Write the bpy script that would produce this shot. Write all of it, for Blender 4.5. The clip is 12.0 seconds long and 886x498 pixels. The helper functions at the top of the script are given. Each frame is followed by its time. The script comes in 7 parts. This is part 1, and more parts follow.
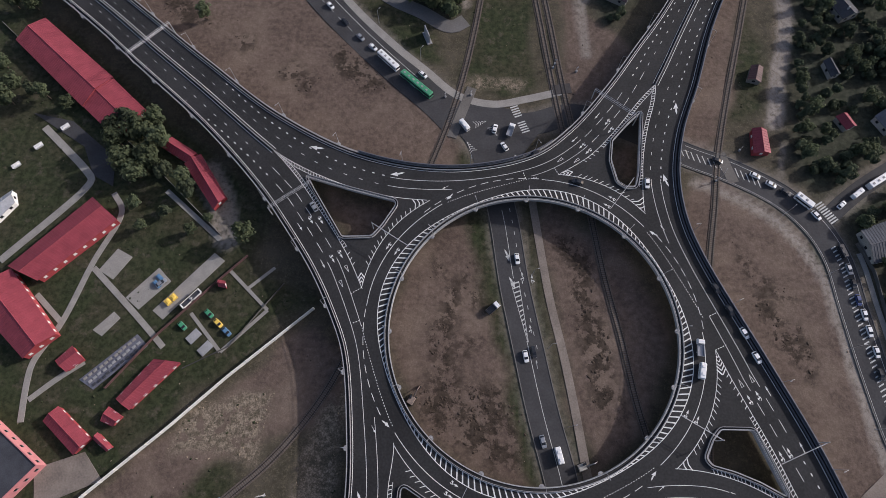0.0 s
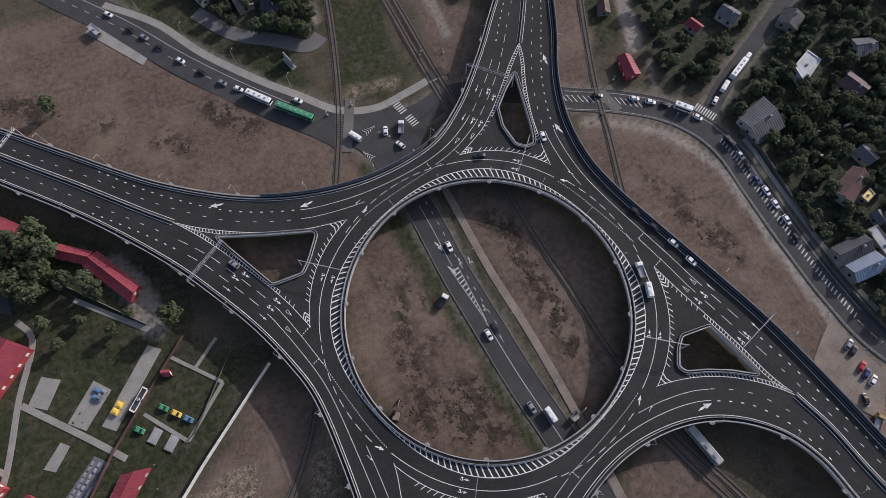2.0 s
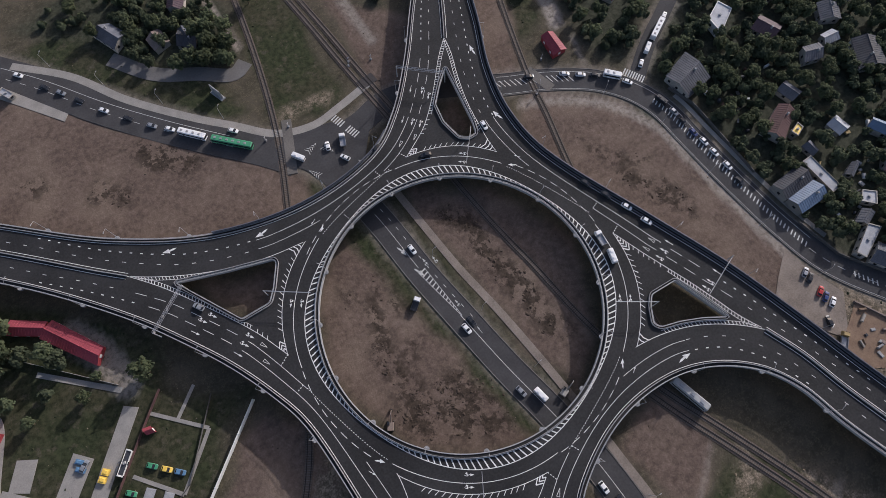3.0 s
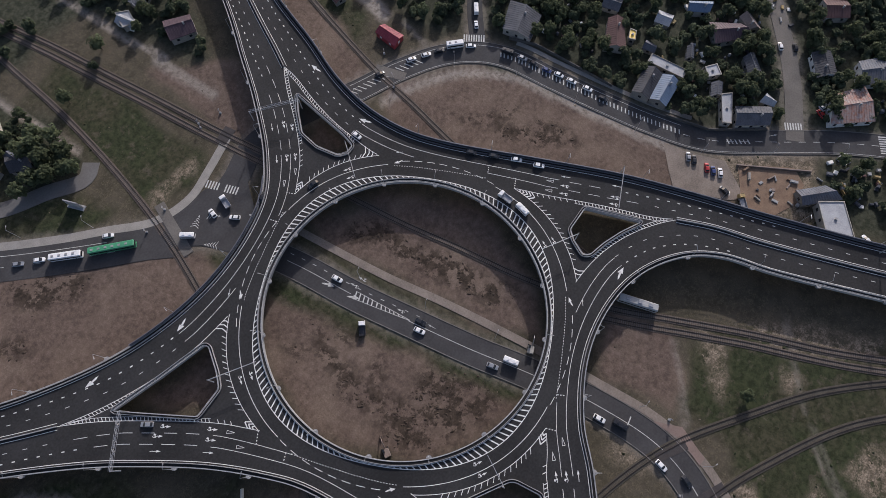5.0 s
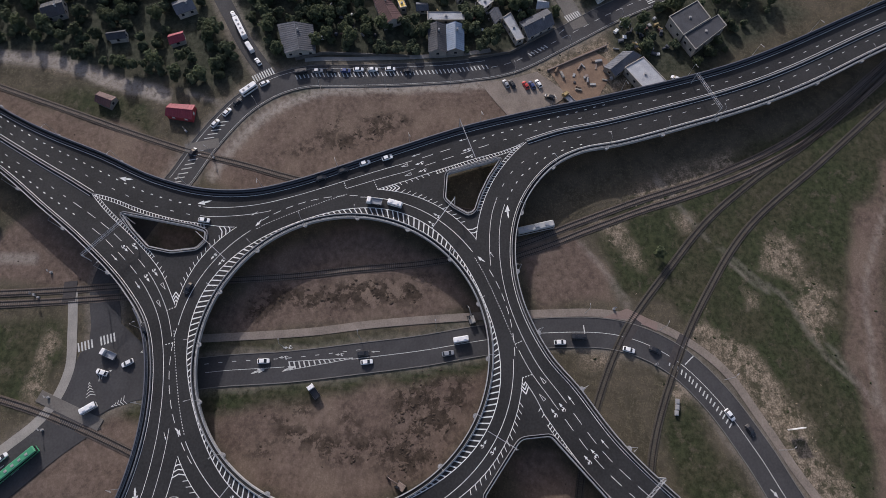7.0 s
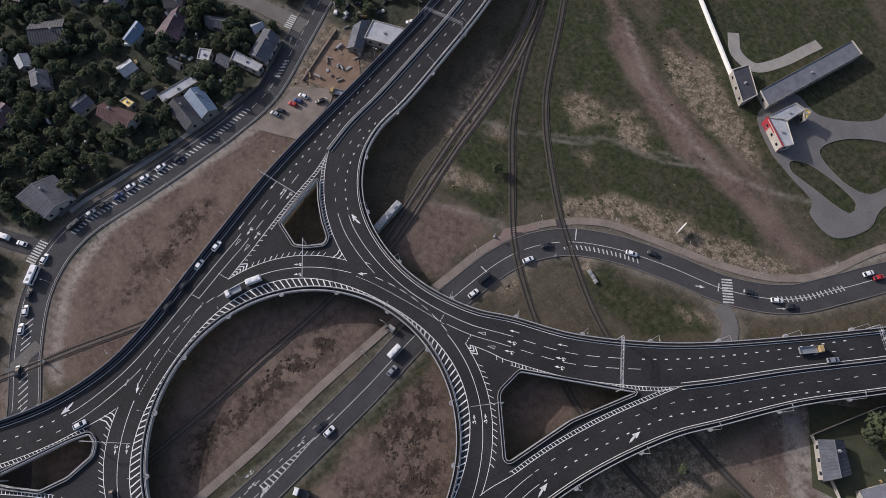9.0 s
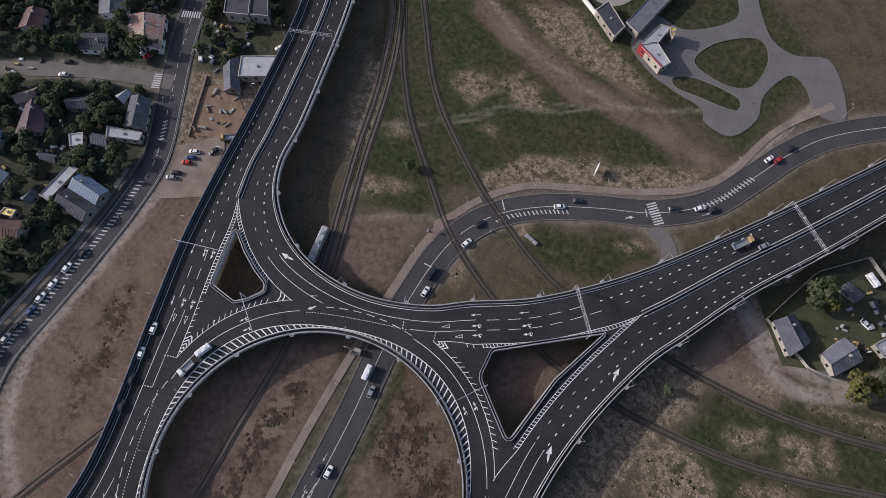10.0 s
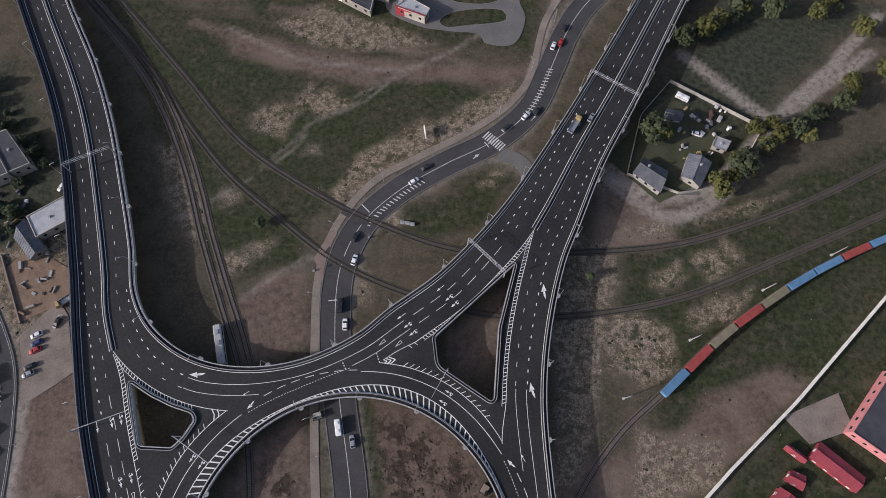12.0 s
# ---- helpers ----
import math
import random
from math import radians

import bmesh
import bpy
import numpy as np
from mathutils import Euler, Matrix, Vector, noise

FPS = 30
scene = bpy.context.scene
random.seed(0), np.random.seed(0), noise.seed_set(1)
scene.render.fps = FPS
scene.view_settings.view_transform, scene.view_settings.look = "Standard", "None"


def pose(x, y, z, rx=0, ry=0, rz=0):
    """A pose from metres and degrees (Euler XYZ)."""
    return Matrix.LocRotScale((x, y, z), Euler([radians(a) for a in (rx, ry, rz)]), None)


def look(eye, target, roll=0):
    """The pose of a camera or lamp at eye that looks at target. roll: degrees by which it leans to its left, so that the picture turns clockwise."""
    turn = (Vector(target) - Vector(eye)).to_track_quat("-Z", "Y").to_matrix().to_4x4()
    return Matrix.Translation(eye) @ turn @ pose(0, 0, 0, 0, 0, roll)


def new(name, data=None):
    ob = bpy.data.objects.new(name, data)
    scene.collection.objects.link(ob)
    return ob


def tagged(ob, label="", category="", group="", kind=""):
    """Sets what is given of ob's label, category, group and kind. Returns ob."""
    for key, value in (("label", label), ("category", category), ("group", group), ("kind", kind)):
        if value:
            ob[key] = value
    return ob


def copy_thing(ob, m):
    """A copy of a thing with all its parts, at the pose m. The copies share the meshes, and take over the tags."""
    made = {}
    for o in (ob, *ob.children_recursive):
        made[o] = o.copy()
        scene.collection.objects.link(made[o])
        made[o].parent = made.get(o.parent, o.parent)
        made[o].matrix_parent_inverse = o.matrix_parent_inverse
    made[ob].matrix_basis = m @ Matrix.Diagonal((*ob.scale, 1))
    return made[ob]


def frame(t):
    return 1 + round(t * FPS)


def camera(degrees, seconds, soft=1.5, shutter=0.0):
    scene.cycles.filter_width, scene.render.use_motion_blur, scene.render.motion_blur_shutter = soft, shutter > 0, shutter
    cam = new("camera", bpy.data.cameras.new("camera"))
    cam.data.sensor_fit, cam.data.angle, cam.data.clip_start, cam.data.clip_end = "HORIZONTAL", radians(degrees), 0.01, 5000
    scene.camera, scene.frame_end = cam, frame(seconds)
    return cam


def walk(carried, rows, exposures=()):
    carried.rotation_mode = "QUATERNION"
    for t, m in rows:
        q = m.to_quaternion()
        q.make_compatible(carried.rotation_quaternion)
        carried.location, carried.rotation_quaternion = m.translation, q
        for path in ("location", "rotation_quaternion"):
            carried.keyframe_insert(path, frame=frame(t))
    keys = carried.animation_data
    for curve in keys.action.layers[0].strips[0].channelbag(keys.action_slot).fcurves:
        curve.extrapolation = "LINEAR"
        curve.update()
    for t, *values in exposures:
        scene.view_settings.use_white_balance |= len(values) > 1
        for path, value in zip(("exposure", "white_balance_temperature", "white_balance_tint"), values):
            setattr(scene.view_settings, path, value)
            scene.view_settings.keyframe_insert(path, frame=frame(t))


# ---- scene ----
cam = camera(75.10, 12.0, 0.5)
PATH = [
    (0.0, pose(-31.68, -42.33, 209.60, 19.97, 0.08, 0.03)),
    (0.5, pose(-31.96, -42.13, 209.52, 19.93, 0.04, -4.67)),
    (1.0, pose(-32.26, -41.95, 209.55, 19.91, -0.01, -8.69)),
    (1.5, pose(-32.57, -41.77, 209.63, 19.90, -0.06, -13.58)),
    (2.0, pose(-32.84, -41.52, 209.75, 19.93, -0.07, -20.38)),
    (2.5, pose(-33.05, -41.31, 210.03, 19.95, 0.01, -26.07)),
    (2.7, pose(-33.12, -41.23, 210.14, 19.93, -0.03, -28.31)),
    (4.3, pose(-32.80, -40.52, 210.93, 19.79, 0.08, -45.58)),
    (4.5, pose(-32.82, -40.30, 210.89, 19.78, 0.06, -48.50)),
    (5.0, pose(-32.88, -39.66, 210.74, 19.77, 0.03, -55.33)),
    (5.5, pose(-33.01, -38.96, 210.57, 19.78, 0.00, -62.40)),
    (6.0, pose(-33.17, -38.26, 210.51, 19.82, -0.00, -70.20)),
    (6.5, pose(-33.27, -37.59, 210.46, 19.87, 0.00, -78.19)),
    (7.0, pose(-33.27, -36.90, 210.33, 19.91, 0.03, -87.22)),
    (7.2, pose(-33.25, -36.63, 210.27, 19.92, 0.00, -91.11)),
    (8.8, pose(-32.13, -34.67, 209.35, 19.92, -0.05, -121.68)),
    (9.0, pose(-31.93, -34.54, 209.30, 19.90, -0.03, -125.65)),
    (9.5, pose(-31.39, -34.25, 209.20, 19.86, 0.03, -134.84)),
    (10.0, pose(-30.80, -34.10, 209.12, 19.81, 0.01, -144.49)),
    (10.5, pose(-30.17, -34.03, 209.06, 19.77, 0.05, -154.26)),
    (11.0, pose(-29.54, -34.02, 209.00, 19.73, 0.06, -164.00)),
    (11.5, pose(-28.98, -33.93, 209.09, 19.66, -0.03, -173.47)),
    (12.0, pose(-28.47, -33.77, 209.26, 19.58, -0.09, -178.43)),
]
walk(cam, PATH, [(0.0, 0.39, 6380, 19), (2.5, 0.4, 6380, 19), (5.0, 0.42, 6380, 19), (12.0, 0.42, 6380, 19)])

# ---------------------------------------------------------------- light
SUN_AZ, SUN_EL = radians(21), radians(23.5)      # from +x towards +y
world = bpy.data.worlds.new("world")
scene.world = world
world.use_nodes = True
wn = world.node_tree
sky = wn.nodes.new("ShaderNodeTexSky")
sky.sky_type, sky.sun_disc = "NISHITA", False
sky.sun_elevation, sky.sun_rotation = SUN_EL, radians(90) - SUN_AZ
sky.dust_density = 3.0
wn.nodes["Background"].inputs[1].default_value = 0.112
wn.links.new(sky.outputs[0], wn.nodes["Background"].inputs[0])
sun_data = bpy.data.lights.new("sun", "SUN")
sun_data.energy, sun_data.angle, sun_data.color = 3.05, radians(1.0), (0.955, 0.96, 0.92)
sun = new("sun", sun_data)
sun_dir = Vector((math.cos(SUN_AZ) * math.cos(SUN_EL), math.sin(SUN_AZ) * math.cos(SUN_EL), math.sin(SUN_EL)))
sun.matrix_world = look(sun_dir * 400, (0, 0, 0))

# ---------------------------------------------------------------- materials
def material(name, base, rough=0.8, metal=0.0, var=0.25, scale=0.3, fine=4.0, bump=0.0, second=None, random_tint=0.0, coords="Object"):
    """A procedural surface: two scales of noise between the base colour and a darker or second one."""
    m = bpy.data.materials.new(name)
    m.use_nodes = True
    nt = m.node_tree
    p = nt.nodes["Principled BSDF"]
    p.inputs["Roughness"].default_value, p.inputs["Metallic"].default_value = rough, metal
    p.inputs["Specular IOR Level"].default_value = 0.5 if rough < 0.6 else 0.2
    tc = nt.nodes.new("ShaderNodeNewGeometry")
    a, b = nt.nodes.new("ShaderNodeTexNoise"), nt.nodes.new("ShaderNodeTexNoise")
    for n, sc in ((a, scale), (b, fine)):
        n.inputs["Scale"].default_value, n.inputs["Detail"].default_value = sc, 5.0
        nt.links.new(tc.outputs["Position"], n.inputs["Vector"])
    mixn = nt.nodes.new("ShaderNodeMath")
    mixn.operation = "MULTIPLY_ADD"
    mixn.inputs[1].default_value = 0.55
    half = nt.nodes.new("ShaderNodeMath")
    half.operation, half.inputs[1].default_value = "MULTIPLY", 0.45
    nt.links.new(b.outputs[0], half.inputs[0])
    nt.links.new(a.outputs[0], mixn.inputs[0])
    nt.links.new(half.outputs[0], mixn.inputs[2])
    ramp = nt.nodes.new("ShaderNodeValToRGB")
    dark = second or tuple(c * (1 - var) for c in base)
    light = base if second else tuple(min(1, c * (1 + var)) for c in base)
    ramp.color_ramp.elements[0].position, ramp.color_ramp.elements[1].position = 0.36, 0.64
    ramp.color_ramp.elements[0].color, ramp.color_ramp.elements[1].color = (*dark, 1), (*light, 1)
    nt.links.new(mixn.outputs[0], ramp.inputs[0])
    out = ramp.outputs[0]
    if random_tint:
        info, hsv = nt.nodes.new("ShaderNodeObjectInfo"), nt.nodes.new("ShaderNodeHueSaturation")
        mp = nt.nodes.new("ShaderNodeMapRange")
        mp.inputs["To Min"].default_value, mp.inputs["To Max"].default_value = 1 - random_tint, 1 + random_tint
        nt.links.new(info.outputs["Random"], mp.inputs["Value"])
        nt.links.new(mp.outputs[0], hsv.inputs["Value"])
        nt.links.new(out, hsv.inputs["Color"])
        out = hsv.outputs[0]
    nt.links.new(out, p.inputs["Base Color"])
    if bump:
        bp = nt.nodes.new("ShaderNodeBump")
        bp.inputs["Strength"].default_value, bp.inputs["Distance"].default_value = 0.6, bump
        nt.links.new(mixn.outputs[0], bp.inputs["Height"])
        nt.links.new(bp.outputs[0], p.inputs["Normal"])
    return m


ASPHALT = material("asphalt_new", (0.0248, 0.0248, 0.026), 0.85, var=0.36, scale=0.06, fine=1.3)
ASPHALT_OLD = material("asphalt_worn", (0.05, 0.049, 0.051), 0.9, var=0.22, scale=0.12, fine=1.2)
PAINT = material("road_paint", (0.62, 0.62, 0.61), 0.7, var=0.2, scale=0.8, fine=5)
PAINT_WORN = material("road_paint_worn", (0.62, 0.62, 0.6), 0.8, second=(0.3, 0.3, 0.29), scale=1.2, fine=6)
CONCRETE = material("concrete", (0.3, 0.3, 0.3), 0.85, var=0.2, scale=0.4, fine=3, bump=0.01)
# darker copy of the concrete, shade put into its base colour
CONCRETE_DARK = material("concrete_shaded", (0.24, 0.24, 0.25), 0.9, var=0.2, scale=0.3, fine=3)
STEEL = material("galvanised_steel", (0.45, 0.46, 0.48), 0.5, 0.6, var=0.15, scale=1, fine=5)
BARRIER = material("noise_barrier_blue", (0.075, 0.08, 0.1), 0.55, 0.1, var=0.2, scale=0.5, fine=3)
PAVING = material("paving", (0.25, 0.235, 0.215), 0.9, var=0.15, scale=0.25, fine=2)
PAVING_RED = material("red_paving", (0.19, 0.14, 0.122), 0.9, var=0.15, scale=0.3, fine=2)
RAIL = material("rail_steel", (0.03, 0.026, 0.024), 0.6, 0.2, var=0.2, scale=0.5, fine=3)
BALLAST = material("ballast", (0.1, 0.08, 0.066), 0.95, var=0.3, scale=0.3, fine=3, bump=0.04)
SLEEPER = material("sleeper", (0.13, 0.112, 0.1), 0.9, var=0.2, scale=1, fine=4)

HOUSE_WALL = material("muted_render", (0.3, 0.28, 0.25), 0.85, var=0.2, scale=0.3, fine=3, random_tint=0.3)
RUST_ROOF = material("rust_roof", (0.27, 0.13, 0.095), 0.8, second=(0.3, 0.28, 0.27), scale=0.35, fine=1.2)
PETROL_RED = material("red_fascia", (0.28, 0.03, 0.04), 0.5, var=0.1, scale=0.5, fine=3)
ASPHALT_PALE = material("asphalt_pale", (0.125, 0.12, 0.118), 0.9, var=0.15, scale=0.12, fine=1.2)
YARD = material("trodden_yard", (0.066, 0.066, 0.042), 0.95, second=(0.036, 0.042, 0.021), scale=0.14, fine=1.5)
SOIL_ORANGE = material("orange_soil", (0.22, 0.155, 0.11), 0.95, second=(0.14, 0.095, 0.07), scale=0.25, fine=1.6, bump=0.05)
ROAD_DUST = material("dusty_asphalt", (0.13, 0.12, 0.11), 0.95, var=0.2, scale=0.12, fine=1.5)
KERB = material("kerb", (0.15, 0.142, 0.132), 0.9, var=0.15, scale=0.6, fine=4)
DUST = material("pale_gravel", (0.19, 0.16, 0.137), 0.95, var=0.26, scale=0.15, fine=1.6, bump=0.03)
PAVING_BLUE = material("blue_grey_paving", (0.16, 0.165, 0.2), 0.9, second=(0.09, 0.09, 0.11), scale=0.5, fine=1.5)
BALLAST_DARK = material("ballast_dark", (0.07, 0.062, 0.05), 0.95, var=0.3, scale=0.2, fine=2.5, bump=0.04)
SLEEPER_DARK = material("sleeper_dark", (0.075, 0.066, 0.056), 0.95, var=0.3, scale=0.6, fine=4)
RUBBER = material("crossing_panels", (0.05, 0.045, 0.045), 0.8, var=0.2, scale=0.6, fine=4)
WHITE_WALL = material("white_render", (0.66, 0.65, 0.62), 0.85, var=0.12, scale=0.3, fine=3)
FENCE_PALE = material("pale_fence", (0.34, 0.32, 0.29), 0.85, var=0.2, scale=0.4, fine=3)
FENCE_DARK = material("dark_fence", (0.1, 0.095, 0.09), 0.8, var=0.2, scale=0.4, fine=3)
RED_ROOF = material("red_roof", (0.235, 0.046, 0.06), 0.6, var=0.16, scale=0.25, fine=2.5)
RED_DARK = material("red_trim", (0.3, 0.05, 0.055), 0.6, var=0.15, scale=0.3, fine=2)
DARK_ROOF = material("dark_roof", (0.05, 0.052, 0.06), 0.7, var=0.25, scale=0.3, fine=2.5)
GREY_ROOF = material("grey_roof", (0.095, 0.1, 0.115), 0.75, var=0.25, scale=0.3, fine=2.5, random_tint=0.3)
PALE_ROOF = material("pale_roof", (0.3, 0.31, 0.33), 0.7, var=0.2, scale=0.3, fine=2.5, random_tint=0.15)
BLUE_ROOF = material("blue_roof", (0.1, 0.15, 0.225), 0.55, var=0.15, scale=0.3, fine=2.5)
MAROON_ROOF = material("maroon_roof", (0.1, 0.056, 0.054), 0.65, var=0.2, scale=0.3, fine=2.5)
MAROON_DARK = material("maroon_dark_roof", (0.075, 0.05, 0.06), 0.65, var=0.2, scale=0.3, fine=2.5)
TAN_ROOF = material("tan_roof", (0.2, 0.16, 0.14), 0.75, var=0.2, scale=0.3, fine=2.5)
YELLOW_ROOF = material("yellow_roof", (0.75, 0.5, 0.09), 0.5, var=0.1, scale=0.5, fine=3)
PINK = material("pink_render", (0.5, 0.2, 0.205), 0.8, var=0.12, scale=0.4, fine=3)
GLASS = material("dark_glass", (0.02, 0.022, 0.026), 0.12, var=0.1, scale=1, fine=3)
TYRE = material("tyre", (0.02, 0.02, 0.02), 0.85, var=0.1, scale=2, fine=5)
CAR_WHITE = material("white_car_paint", (0.7, 0.7, 0.7), 0.3, var=0.05, scale=1, fine=3)
CAR_DARK = material("dark_car_paint", (0.022, 0.023, 0.027), 0.3, var=0.1, scale=1, fine=3)
CAR_GREY = material("silver_car_paint", (0.3, 0.31, 0.33), 0.35, 0.4, var=0.08, scale=1, fine=3)
CAR_SILVER = material("dull_silver", (0.33, 0.33, 0.325), 0.45, var=0.12, scale=0.4, fine=3)
CAR_BLUE = material("blue_car_paint", (0.03, 0.05, 0.15), 0.3, var=0.08, scale=1, fine=3)
CAR_RED = material("red_car_paint", (0.4, 0.03, 0.03), 0.3, var=0.08, scale=1, fine=3)
BUS_GREEN = material("green_bus_paint", (0.05, 0.25, 0.13), 0.4, var=0.1, scale=0.5, fine=3)
TIMBER = material("timber", (0.32, 0.24, 0.12), 0.8, var=0.2, scale=1, fine=4)
WAGON_BLUE = material("wagon_blue", (0.09, 0.19, 0.31), 0.65, var=0.2, scale=0.4, fine=3)
WAGON_RED = material("wagon_red", (0.26, 0.055, 0.05), 0.65, var=0.2, scale=0.4, fine=3)
WAGON_OLIVE = material("wagon_olive", (0.17, 0.15, 0.105), 0.7, var=0.2, scale=0.4, fine=3)
BARK = material("bark", (0.09, 0.07, 0.05), 0.9, var=0.25, scale=1.5, fine=6)


def leafy(name, base, second):
    """Leaves: a matt surface that lets part of the light through."""
    m = material(name, base, 0.85, second=second, scale=0.35, fine=1.6, random_tint=0.25)
    nt = m.node_tree
    p = nt.nodes["Principled BSDF"]
    p.inputs["Specular IOR Level"].default_value = 0.1
    thin, blend = nt.nodes.new("ShaderNodeBsdfTranslucent"), nt.nodes.new("ShaderNodeMixShader")
    nt.links.new(p.inputs["Base Color"].links[0].from_socket, thin.inputs["Color"])
    blend.inputs[0].default_value = 0.4
    nt.links.new(p.outputs[0], blend.inputs[1])
    nt.links.new(thin.outputs[0], blend.inputs[2])
    nt.links.new(blend.outputs[0], nt.nodes["Material Output"].inputs["Surface"])
    return m


LEAF = leafy("leaves", (0.1, 0.118, 0.066), (0.066, 0.084, 0.048))
LEAF_DARK = leafy("leaves_dark", (0.086, 0.102, 0.062), (0.056, 0.07, 0.044))
LEAF_YELLOW = leafy("leaves_autumn", (0.14, 0.138, 0.05), (0.09, 0.098, 0.042))


# ---------------------------------------------------------------- geometry helpers
def mesh_of(name, bm, mats):
    me = bpy.data.meshes.new(name)
    bm.to_mesh(me)
    bm.free()
    for m in (mats if isinstance(mats, (list, tuple)) else [mats]):
        me.materials.append(m)
    return me


def part(name, bm, mat, parent=None, label=""):
    ob = new(name, mesh_of(name, bm, mat))
    if parent:
        ob.parent = parent
    return tagged(ob, label)


def box(bm, x0, y0, z0, x1, y1, z1, mat=0, taper=0.0):
    """An axis-aligned block; taper draws its top in."""
    t = taper
    v = [bm.verts.new(c) for c in ((x0, y0, z0), (x1, y0, z0), (x1, y1, z0), (x0, y1, z0),
                                   (x0 + t, y0 + t, z1), (x1 - t, y0 + t, z1), (x1 - t, y1 - t, z1), (x0 + t, y1 - t, z1))]
    for f in ((3, 2, 1, 0), (4, 5, 6, 7), (0, 1, 5, 4), (1, 2, 6, 5), (2, 3, 7, 6), (3, 0, 4, 7)):
        bm.faces.new([v[i] for i in f]).material_index = mat
    return v


def tube(bm, a, b, r0, r1=None, n=8, mat=0):
    a, b, r1 = Vector(a), Vector(b), r0 if r1 is None else r1
    q = (b - a).to_track_quat("Z", "Y")
    rings = [[bm.verts.new(p + q @ Vector((r * math.cos(2 * math.pi * i / n), r * math.sin(2 * math.pi * i / n), 0))) for i in range(n)] for p, r in ((a, r0), (b, r1))]
    for i in range(n):
        bm.faces.new((rings[0][i], rings[0][(i + 1) % n], rings[1][(i + 1) % n], rings[1][i])).material_index = mat
    bm.faces.new(rings[1]).material_index = mat
    bm.faces.new(rings[0][::-1]).material_index = mat


def spline(pts, step=2.0, closed=False):
    """Points every step metres along a smooth curve through pts."""
    p = [Vector(q[:2]) for q in pts]
    n, out = len(p), []
    for i in range(n if closed else n - 1):
        a, b = p[i], p[(i + 1) % n]
        pa = p[i - 1] if closed or i else a * 2 - b
        pb = p[(i + 2) % n] if closed or i + 2 < n else b * 2 - a
        ta, tb, tc = (a - pa).length ** 0.5, (b - a).length ** 0.5, (pb - b).length ** 0.5
        m1 = ((a - pa) / ta - (b - pa) / (ta + tb) + (b - a) / tb) * tb
        m2 = ((b - a) / tb - (pb - a) / (tb + tc) + (pb - b) / tc) * tb
        k = max(2, int((b - a).length / step))
        for j in range(k):
            t = j / k
            out.append(a * (2 * t**3 - 3 * t**2 + 1) + m1 * (t**3 - 2 * t**2 + t) + b * (3 * t**2 - 2 * t**3) + m2 * (t**3 - t**2))
    if not closed:
        out.append(p[-1])
    return out


def normals(line, closed=False):
    out, n = [], len(line)
    for i in range(n):
        d = line[(i + 1) % n] - line[i - 1] if closed else line[min(i + 1, n - 1)] - line[max(i - 1, 0)]
        out.append(Vector((-d.y, d.x)).normalized())
    return out


def offset(line, d, closed=False):
    """The line moved d metres to its left."""
    return [p + q * d for p, q in zip(line, normals(line, closed))]


def resample(line, step):
    out, rest = [line[0]], step
    for a, b in zip(line, line[1:]):
        length = (b - a).length
        at = rest
        while at <= length:
            out.append(a + (b - a) * (at / length))
            at += step
        rest = at - length
    return out


def ribbon(bm, left, right, z, thick=0.0, mat=0):
    """A flat strip between two lines of equal length, with a skirt thick metres deep."""
    zl = z if callable(z) else (lambda p: z)
    a = [bm.verts.new((p.x, p.y, zl(p))) for p in left]
    b = [bm.verts.new((p.x, p.y, zl(p))) for p in right]
    for i in range(len(a) - 1):
        bm.faces.new((b[i], b[i + 1], a[i + 1], a[i])).material_index = mat
    if thick:
        for row, flip in ((a, True), (b, False)):
            low = [bm.verts.new(v.co - Vector((0, 0, thick))) for v in row]
            for i in range(len(row) - 1):
                f = (row[i], row[i + 1], low[i + 1], low[i])
                bm.faces.new(f if flip else f[::-1]).material_index = mat


def strip(bm, line, width, z, at=0.0, thick=0.0, mat=0):
    ribbon(bm, offset(line, at + width / 2), offset(line, at - width / 2), z, thick, mat)


def wall_along(bm, line, width, z0, z1, at=0.0, mat=0):
    """A solid upright band along a line."""
    l, r = offset(line, at + width / 2), offset(line, at - width / 2)
    rows = [[bm.verts.new((p.x, p.y, z)) for p in q] for q, z in ((l, z0), (l, z1), (r, z1), (r, z0))]
    for k in range(4):
        a, b = rows[k], rows[(k + 1) % 4]
        for i in range(len(a) - 1):
            bm.faces.new((a[i], a[i + 1], b[i + 1], b[i])).material_index = mat
    for e in (0, -1):
        bm.faces.new([row[e] for row in (rows if e else rows[::-1])]).material_index = mat


def cut(line, near=None, far=None, span=None):
    """The part of a line whose points satisfy a test of distance from the ring's centre, or between two arc lengths."""
    if span:
        out, s = [], 0.0
        for i, p in enumerate(line):
            if i:
                s += (p - line[i - 1]).length
            if span[0] <= s <= span[1]:
                out.append(p)
        return out
    return [p for p in line if (near is None or p.length <= near) and (far is None or p.length >= far)]


def dashes(bm, line, width, z, on, off, at=0.0):
    """Painted dashes along a line."""
    fine = resample(offset(line, at), 0.5)
    i, k_on, k_off = 0, max(1, round(on / 0.5)), max(1, round(off / 0.5))
    while i + k_on < len(fine):
        strip(bm, fine[i : i + k_on + 1 : max(1, k_on // 3)], width, z)
        i += k_on + k_off


